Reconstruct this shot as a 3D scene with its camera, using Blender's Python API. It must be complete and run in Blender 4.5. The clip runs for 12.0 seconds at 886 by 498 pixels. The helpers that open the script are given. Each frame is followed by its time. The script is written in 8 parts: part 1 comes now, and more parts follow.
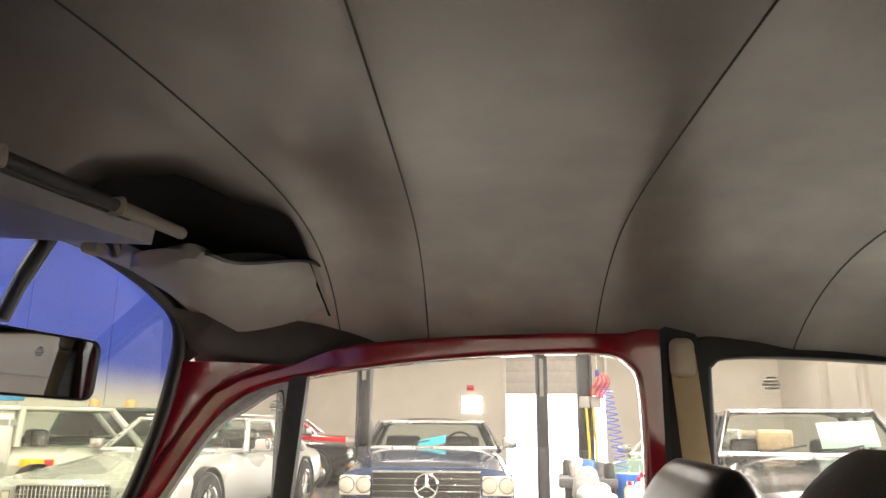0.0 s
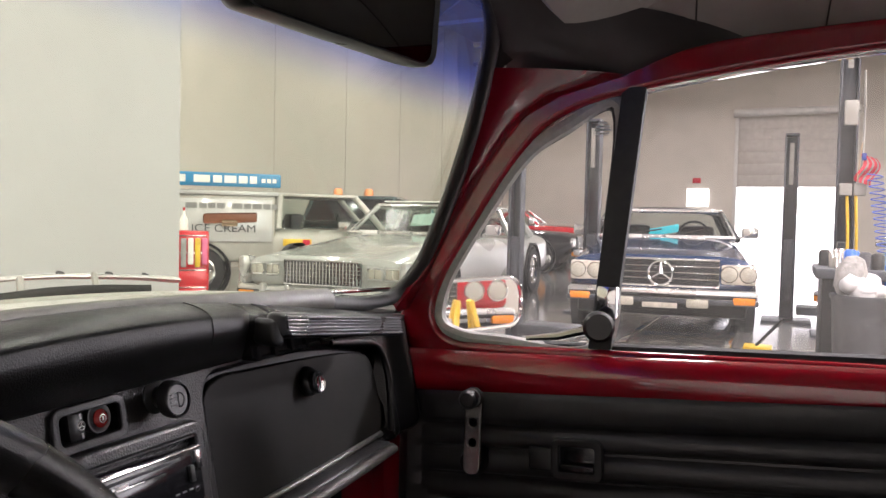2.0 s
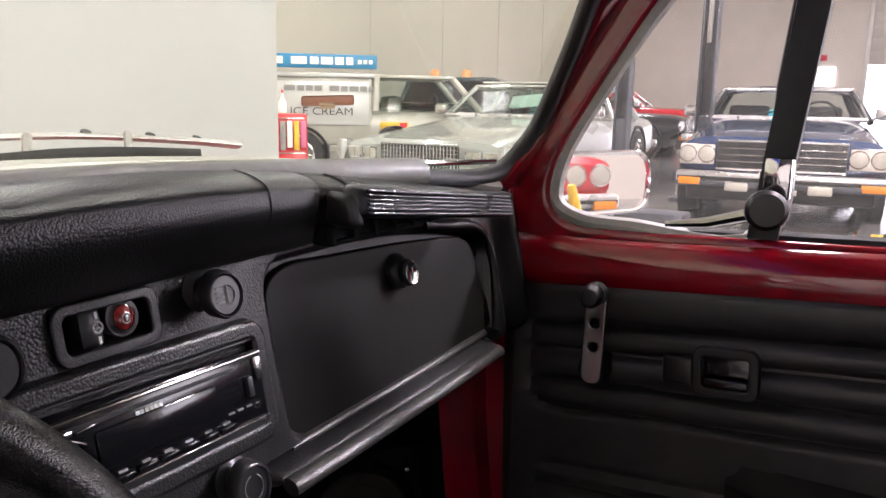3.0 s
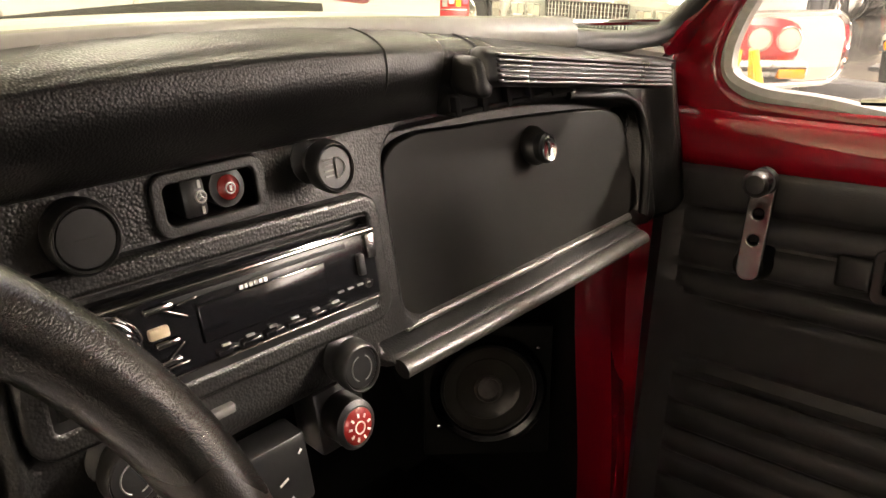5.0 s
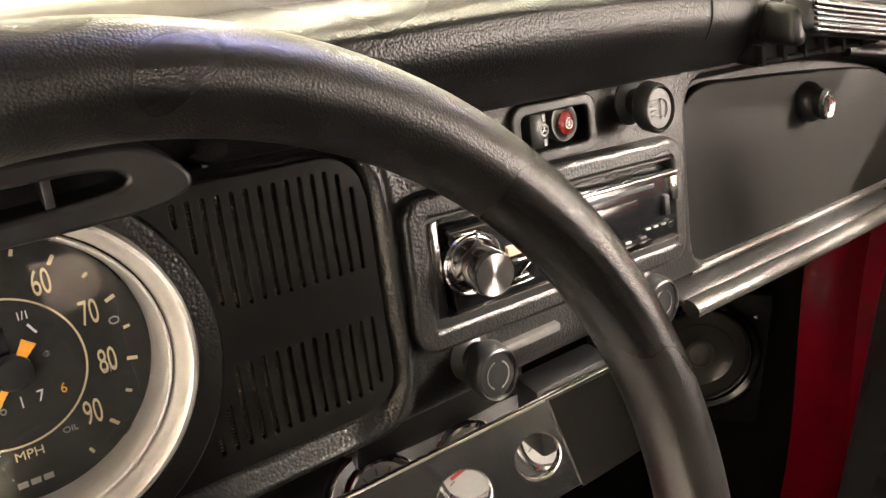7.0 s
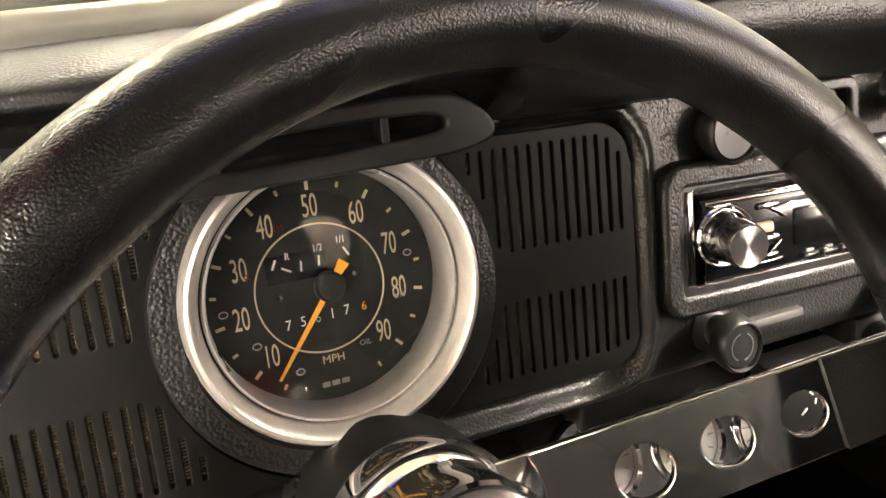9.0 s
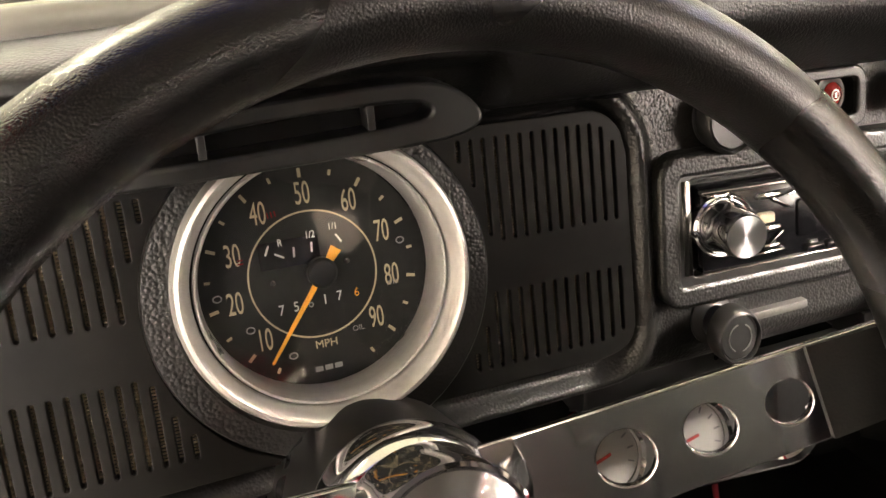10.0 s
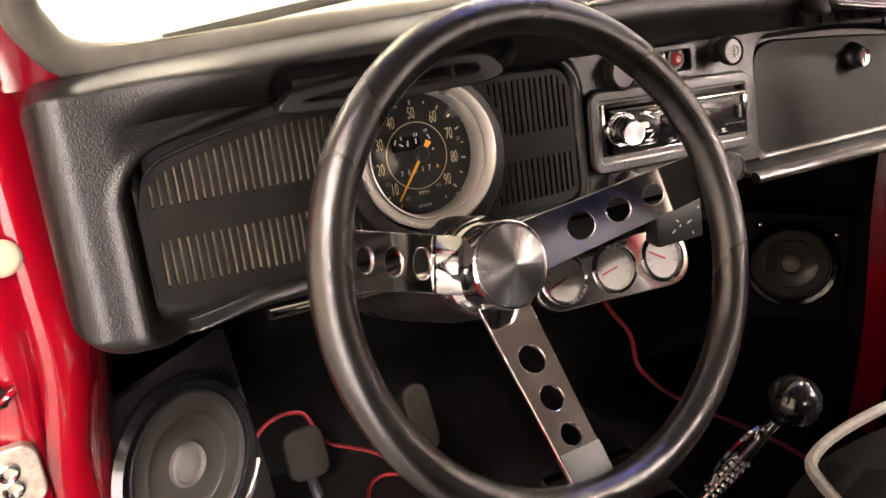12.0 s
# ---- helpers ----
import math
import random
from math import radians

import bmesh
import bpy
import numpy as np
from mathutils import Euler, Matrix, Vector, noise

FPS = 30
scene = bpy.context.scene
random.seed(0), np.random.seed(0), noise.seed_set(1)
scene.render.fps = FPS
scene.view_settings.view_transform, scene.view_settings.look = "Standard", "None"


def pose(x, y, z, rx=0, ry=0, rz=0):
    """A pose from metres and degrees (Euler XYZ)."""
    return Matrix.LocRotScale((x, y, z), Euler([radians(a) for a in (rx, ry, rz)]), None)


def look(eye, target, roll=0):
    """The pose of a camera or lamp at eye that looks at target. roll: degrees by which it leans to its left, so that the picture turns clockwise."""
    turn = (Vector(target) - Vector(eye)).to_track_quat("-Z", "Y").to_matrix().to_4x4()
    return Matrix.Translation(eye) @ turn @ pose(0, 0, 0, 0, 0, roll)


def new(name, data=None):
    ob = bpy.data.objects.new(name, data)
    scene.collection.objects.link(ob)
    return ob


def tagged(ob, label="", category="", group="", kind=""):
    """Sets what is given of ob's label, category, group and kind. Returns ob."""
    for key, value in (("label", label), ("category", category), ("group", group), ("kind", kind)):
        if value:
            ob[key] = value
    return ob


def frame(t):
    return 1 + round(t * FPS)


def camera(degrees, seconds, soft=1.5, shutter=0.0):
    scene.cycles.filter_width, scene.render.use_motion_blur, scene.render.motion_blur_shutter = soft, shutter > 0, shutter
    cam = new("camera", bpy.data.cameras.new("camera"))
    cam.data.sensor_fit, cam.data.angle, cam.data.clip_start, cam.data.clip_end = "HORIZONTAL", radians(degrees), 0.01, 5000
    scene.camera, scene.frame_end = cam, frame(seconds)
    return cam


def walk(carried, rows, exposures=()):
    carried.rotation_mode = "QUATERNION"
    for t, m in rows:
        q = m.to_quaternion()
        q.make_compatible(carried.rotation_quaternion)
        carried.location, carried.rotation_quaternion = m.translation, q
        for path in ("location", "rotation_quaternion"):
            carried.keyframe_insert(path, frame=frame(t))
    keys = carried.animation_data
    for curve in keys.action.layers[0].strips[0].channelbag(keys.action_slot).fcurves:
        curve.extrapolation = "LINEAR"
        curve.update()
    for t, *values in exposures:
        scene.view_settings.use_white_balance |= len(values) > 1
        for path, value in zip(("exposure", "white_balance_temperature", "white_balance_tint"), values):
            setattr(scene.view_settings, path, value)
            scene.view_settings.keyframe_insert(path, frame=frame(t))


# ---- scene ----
cam = camera(61.5, 12.0)
PATH = [
    (0, (-0.5556, -0.6319, 1.1459), (1.3655, -0.3414, 1.6203), 0.43),
    (0.5, (-0.4856, -0.5706, 1.1346), (1.4116, -0.0845, 1.5398), 1.00),
    (1, (-0.4310, -0.5099, 1.1154), (1.4473, 0.1194, 1.3911), 1.23),
    (1.5, (-0.3946, -0.4758, 1.0907), (1.4597, 0.2660, 1.1967), 1.19),
    (2, (-0.3682, -0.4298, 1.0688), (1.4467, 0.4072, 0.9937), 1.25),
    (2.5, (-0.3250, -0.3699, 1.0551), (1.4293, 0.5590, 0.8112), 1.27),
    (3, (-0.2354, -0.3464, 1.0413), (1.4282, 0.6950, 0.6569), 0.99),
    (3.2, (-0.2031, -0.3420, 1.0342), (1.4196, 0.7504, 0.6174), 0.44),
    (4.8, (-0.1800, -0.3311, 1.0372), (1.1859, 0.9432, 0.3228), 0.86),
    (5, (-0.1855, -0.3309, 1.0381), (1.1459, 0.9657, 0.2990), 0.79),
    (5.5, (-0.2064, -0.3220, 1.0365), (1.0572, 1.0191, 0.2589), 0.65),
    (6, (-0.2313, -0.3101, 1.0315), (0.9635, 1.0821, 0.2353), 0.09),
    (6.5, (-0.2548, -0.3003, 1.0252), (0.8604, 1.1566, 0.2290), -0.55),
    (7, (-0.2849, -0.2930, 1.0255), (0.7595, 1.2170, 0.2324), -0.50),
    (7.5, (-0.3048, -0.2910, 1.0269), (0.6553, 1.2730, 0.2318), -0.45),
    (7.7, (-0.3126, -0.2909, 1.0241), (0.6121, 1.2943, 0.2291), -0.44),
    (9.3, (-0.3380, -0.3024, 1.0139), (0.2640, 1.4424, 0.2438), -1.66),
    (9.5, (-0.3324, -0.3014, 1.0139), (0.2457, 1.4454, 0.2298), -1.81),
    (10, (-0.3218, -0.3125, 1.0109), (0.2455, 1.4451, 0.2434), -2.21),
    (10.5, (-0.3431, -0.3511, 1.0283), (0.2191, 1.3847, 0.2092), -2.78),
    (11, (-0.3893, -0.4067, 1.0225), (0.2636, 1.3110, 0.2329), -2.48),
    (11.5, (-0.4487, -0.4768, 1.0377), (0.2556, 1.2216, 0.2506), -2.72),
    (12, (-0.5127, -0.5724, 1.0468), (0.2380, 1.1124, 0.2735), -2.84),
]
walk(cam, [(t, look(eye, target, roll)) for t, eye, target, roll in PATH], [(0.0, 0.28, 6500, 12), (1.0, 0.0, 6600, 12), (2.0, -0.3, 5900, 22), (3.0, -0.1, 5800, 27), (5.0, 0.8, 7200, 19), (6.0, 1.42, 7100, 18), (7.0, 1.62, 7100, 17), (9.5, 1.5, 7000, 16), (12.0, 1.1, 7100, 26)])
# ---- light ----
world = bpy.data.worlds.new("world")
scene.world = world
world.use_nodes = True
wn = world.node_tree
sky = wn.nodes.new("ShaderNodeTexSky")
sky.sky_type = "NISHITA"
sky.sun_disc = False
sky.sun_elevation, sky.sun_rotation = radians(48), radians(110)
wn.nodes["Background"].inputs["Strength"].default_value = 0.12
wn.links.new(sky.outputs["Color"], wn.nodes["Background"].inputs["Color"])

sun = new("sun", bpy.data.lights.new("sun", "SUN"))
sun.data.energy, sun.data.angle, sun.data.color = 3.0, radians(0.5), (1.0, 0.95, 0.87)
sun.matrix_world = look((60, -10, 50), (30, 0, 0))


def hall_lamp(x, y, sx, sy, power):
    """One of the hall's ceiling lamps, shining down."""
    lamp = new("hall_lamp", bpy.data.lights.new("hall_lamp", "AREA"))
    lamp.data.shape, lamp.data.size, lamp.data.size_y = "RECTANGLE", sx, sy
    lamp.data.energy, lamp.data.color = power, (1.0, 0.93, 0.83)
    lamp.matrix_world = pose(x, y, 7.02)


# unseen area lamp added behind the car to fill its inside with light
south = new("doorway_light", bpy.data.lights.new("doorway_light", "AREA"))
south.data.shape, south.data.size, south.data.size_y = "RECTANGLE", 6.0, 3.9
south.data.energy, south.data.color = 260, (1.0, 0.96, 0.90)
south.matrix_world = look((-3.2, -8.9, 2.1), (-2.2, 0.0, 1.2))

# second unseen area lamp, added behind and to the right
south2 = new("doorway_light", bpy.data.lights.new("doorway_light", "AREA"))
south2.data.shape, south2.data.size, south2.data.size_y = "RECTANGLE", 5.6, 3.6
south2.data.energy, south2.data.color = 300, (1.0, 0.96, 0.90)
south2.matrix_world = look((10.5, -8.9, 2.1), (0.0, 0.0, 1.0))

# made-up grid of ceiling lamps, most of them out of view
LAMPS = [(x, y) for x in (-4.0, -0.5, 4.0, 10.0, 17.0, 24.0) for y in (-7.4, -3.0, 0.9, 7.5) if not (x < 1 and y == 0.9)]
# lamps raised in power to brighten the car's inside and door jamb
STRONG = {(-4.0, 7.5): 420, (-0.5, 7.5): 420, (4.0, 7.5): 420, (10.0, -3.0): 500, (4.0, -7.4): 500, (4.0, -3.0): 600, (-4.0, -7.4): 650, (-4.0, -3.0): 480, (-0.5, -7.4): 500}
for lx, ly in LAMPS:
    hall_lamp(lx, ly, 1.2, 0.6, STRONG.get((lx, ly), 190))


# unseen spot added high on the right to light the dashboard
dash_spot = new("flood_light", bpy.data.lights.new("flood_light", "SPOT"))
dash_spot.data.energy, dash_spot.data.color = 9000, (1.0, 0.95, 0.86)
dash_spot.data.spot_size, dash_spot.data.spot_blend, dash_spot.data.shadow_soft_size = radians(24), 0.5, 0.7
dash_spot.matrix_world = look((9.2, -6.7, 6.70), (0.1, -0.1, 0.9))

# ---- materials ----
def material(name, color, rough=0.5, metal=0.0, grain=None, bump=None, coat=0.0, spec=0.5):
    """Principled surface. grain: (scale, amount) of colour noise; bump: (kind, scale, strength, distance)."""
    m = bpy.data.materials.new(name)
    m.use_nodes = True
    n, l = m.node_tree.nodes, m.node_tree.links
    b = n["Principled BSDF"]
    b.inputs["Base Color"].default_value = (*color, 1)
    b.inputs["Roughness"].default_value = rough
    b.inputs["Metallic"].default_value = metal
    b.inputs["Coat Weight"].default_value = coat
    b.inputs["Coat Roughness"].default_value = 0.03
    b.inputs["Specular IOR Level"].default_value = spec
    tc = n.new("ShaderNodeTexCoord")
    if grain:
        scale, amount = grain
        a = n.new("ShaderNodeTexNoise")
        a.inputs["Scale"].default_value, a.inputs["Detail"].default_value = scale, 6
        c = n.new("ShaderNodeTexNoise")
        c.inputs["Scale"].default_value, c.inputs["Detail"].default_value = scale * 0.07, 3
        mix = n.new("ShaderNodeMath")
        mix.operation = "MULTIPLY"
        l.new(tc.outputs["Object"], a.inputs["Vector"])
        l.new(tc.outputs["Object"], c.inputs["Vector"])
        l.new(a.outputs["Fac"], mix.inputs[0])
        l.new(c.outputs["Fac"], mix.inputs[1])
        ramp = n.new("ShaderNodeValToRGB")
        lo = [max(v * (1 - amount), 0) for v in color]
        hi = [min(v * (1 + amount), 1) for v in color]
        ramp.color_ramp.elements[0].position, ramp.color_ramp.elements[0].color = 0.12, (*lo, 1)
        ramp.color_ramp.elements[1].position, ramp.color_ramp.elements[1].color = 0.4, (*hi, 1)
        l.new(mix.outputs[0], ramp.inputs["Fac"])
        l.new(ramp.outputs["Color"], b.inputs["Base Color"])
        rr = n.new("ShaderNodeMapRange")
        rr.inputs["From Min"].default_value, rr.inputs["From Max"].default_value = 0.3, 0.7
        rr.inputs["To Min"].default_value, rr.inputs["To Max"].default_value = max(rough - 0.08 * (rough > 0.1), 0.02), min(rough + 0.1 * (rough > 0.1), 1)
        l.new(c.outputs["Fac"], rr.inputs["Value"])
        l.new(rr.outputs["Result"], b.inputs["Roughness"])
    if bump:
        kind, scale, strength, distance = bump
        bp = n.new("ShaderNodeBump")
        bp.inputs["Strength"].default_value, bp.inputs["Distance"].default_value = strength, distance
        if kind == "leather":
            v = n.new("ShaderNodeTexVoronoi")
            v.feature = "SMOOTH_F1"
            v.inputs["Scale"].default_value = scale
            v.inputs["Smoothness"].default_value = 0.25
            bp.invert = True
            l.new(tc.outputs["Object"], v.inputs["Vector"])
            l.new(v.outputs["Distance"], bp.inputs["Height"])
        elif kind == "weave":
            w = n.new("ShaderNodeTexWave")
            w.inputs["Scale"].default_value, w.inputs["Distortion"].default_value = scale, 1.0
            l.new(tc.outputs["Object"], w.inputs["Vector"])
            l.new(w.outputs["Fac"], bp.inputs["Height"])
        else:
            v = n.new("ShaderNodeTexNoise")
            v.inputs["Scale"].default_value, v.inputs["Detail"].default_value = scale, 5
            l.new(tc.outputs["Object"], v.inputs["Vector"])
            l.new(v.outputs["Fac"], bp.inputs["Height"])
        l.new(bp.outputs["Normal"], b.inputs["Normal"])
    return m


def glow(name, color, strength):
    m = bpy.data.materials.new(name)
    m.use_nodes = True
    n, l = m.node_tree.nodes, m.node_tree.links
    e = n.new("ShaderNodeEmission")
    e.inputs["Color"].default_value, e.inputs["Strength"].default_value = (*color, 1), strength
    l.new(e.outputs[0], n["Material Output"].inputs["Surface"])
    return m


def pane_glass(name, tint, band=None, haze=0.0, mirror=0.04):
    """Clear sheet glass: it lets light through, tinted, and mirrors a little. A share of pale film paints haze over
    what lies behind. band: (colour, z of its lower end, z of full colour).
    """
    m = bpy.data.materials.new(name)
    m.use_nodes = True
    n, l = m.node_tree.nodes, m.node_tree.links
    n.remove(n["Principled BSDF"])
    t = n.new("ShaderNodeBsdfTransparent")
    t.inputs["Color"].default_value = (*tint, 1)
    g = n.new("ShaderNodeBsdfGlossy")
    g.inputs["Roughness"].default_value = 0.02
    fr = n.new("ShaderNodeLayerWeight")
    fr.inputs["Blend"].default_value = 0.5
    pw = n.new("ShaderNodeMath")
    pw.operation = "POWER"
    pw.inputs[1].default_value = 4.0
    gain = n.new("ShaderNodeMath")
    gain.operation = "MULTIPLY_ADD"
    gain.inputs[1].default_value, gain.inputs[2].default_value = 15 * mirror, mirror
    l.new(fr.outputs["Facing"], pw.inputs[0])
    l.new(pw.outputs[0], gain.inputs[0])
    mx = n.new("ShaderNodeMixShader")
    l.new(gain.outputs[0], mx.inputs[0])
    l.new(t.outputs[0], mx.inputs[1])
    l.new(g.outputs[0], mx.inputs[2])
    l.new(mx.outputs[0], n["Material Output"].inputs["Surface"])
    # pale translucent film that paints a veil of haze over the view
    if haze:
        film = n.new("ShaderNodeBsdfTranslucent")
        film.inputs["Color"].default_value = (0.85, 0.82, 0.74, 1)
        tex = n.new("ShaderNodeTexNoise")
        tex.inputs["Scale"].default_value, tex.inputs["Detail"].default_value = 9, 4
        share = n.new("ShaderNodeMath")
        share.operation = "MULTIPLY"
        share.inputs[1].default_value = 2 * haze
        l.new(tex.outputs["Fac"], share.inputs[0])
        my = n.new("ShaderNodeMixShader")
        l.new(share.outputs[0], my.inputs[0])
        l.new(mx.outputs[0], my.inputs[1])
        l.new(film.outputs[0], my.inputs[2])
        l.new(my.outputs[0], n["Material Output"].inputs["Surface"])
    if band:
        color, z0, z1 = band
        tc = n.new("ShaderNodeTexCoord")
        sep = n.new("ShaderNodeSeparateXYZ")
        mr = n.new("ShaderNodeMapRange")
        mr.interpolation_type = "SMOOTHSTEP"
        mr.inputs["From Min"].default_value, mr.inputs["From Max"].default_value = z0, z1
        mc = n.new("ShaderNodeMix")
        mc.data_type = "RGBA"
        mc.inputs["A"].default_value, mc.inputs["B"].default_value = (*tint, 1), (*color, 1)
        l.new(tc.outputs["Object"], sep.inputs[0])
        l.new(sep.outputs["Z"], mr.inputs["Value"])
        l.new(mr.outputs["Result"], mc.inputs["Factor"])
        l.new(mc.outputs["Result"], t.inputs["Color"])
    return m


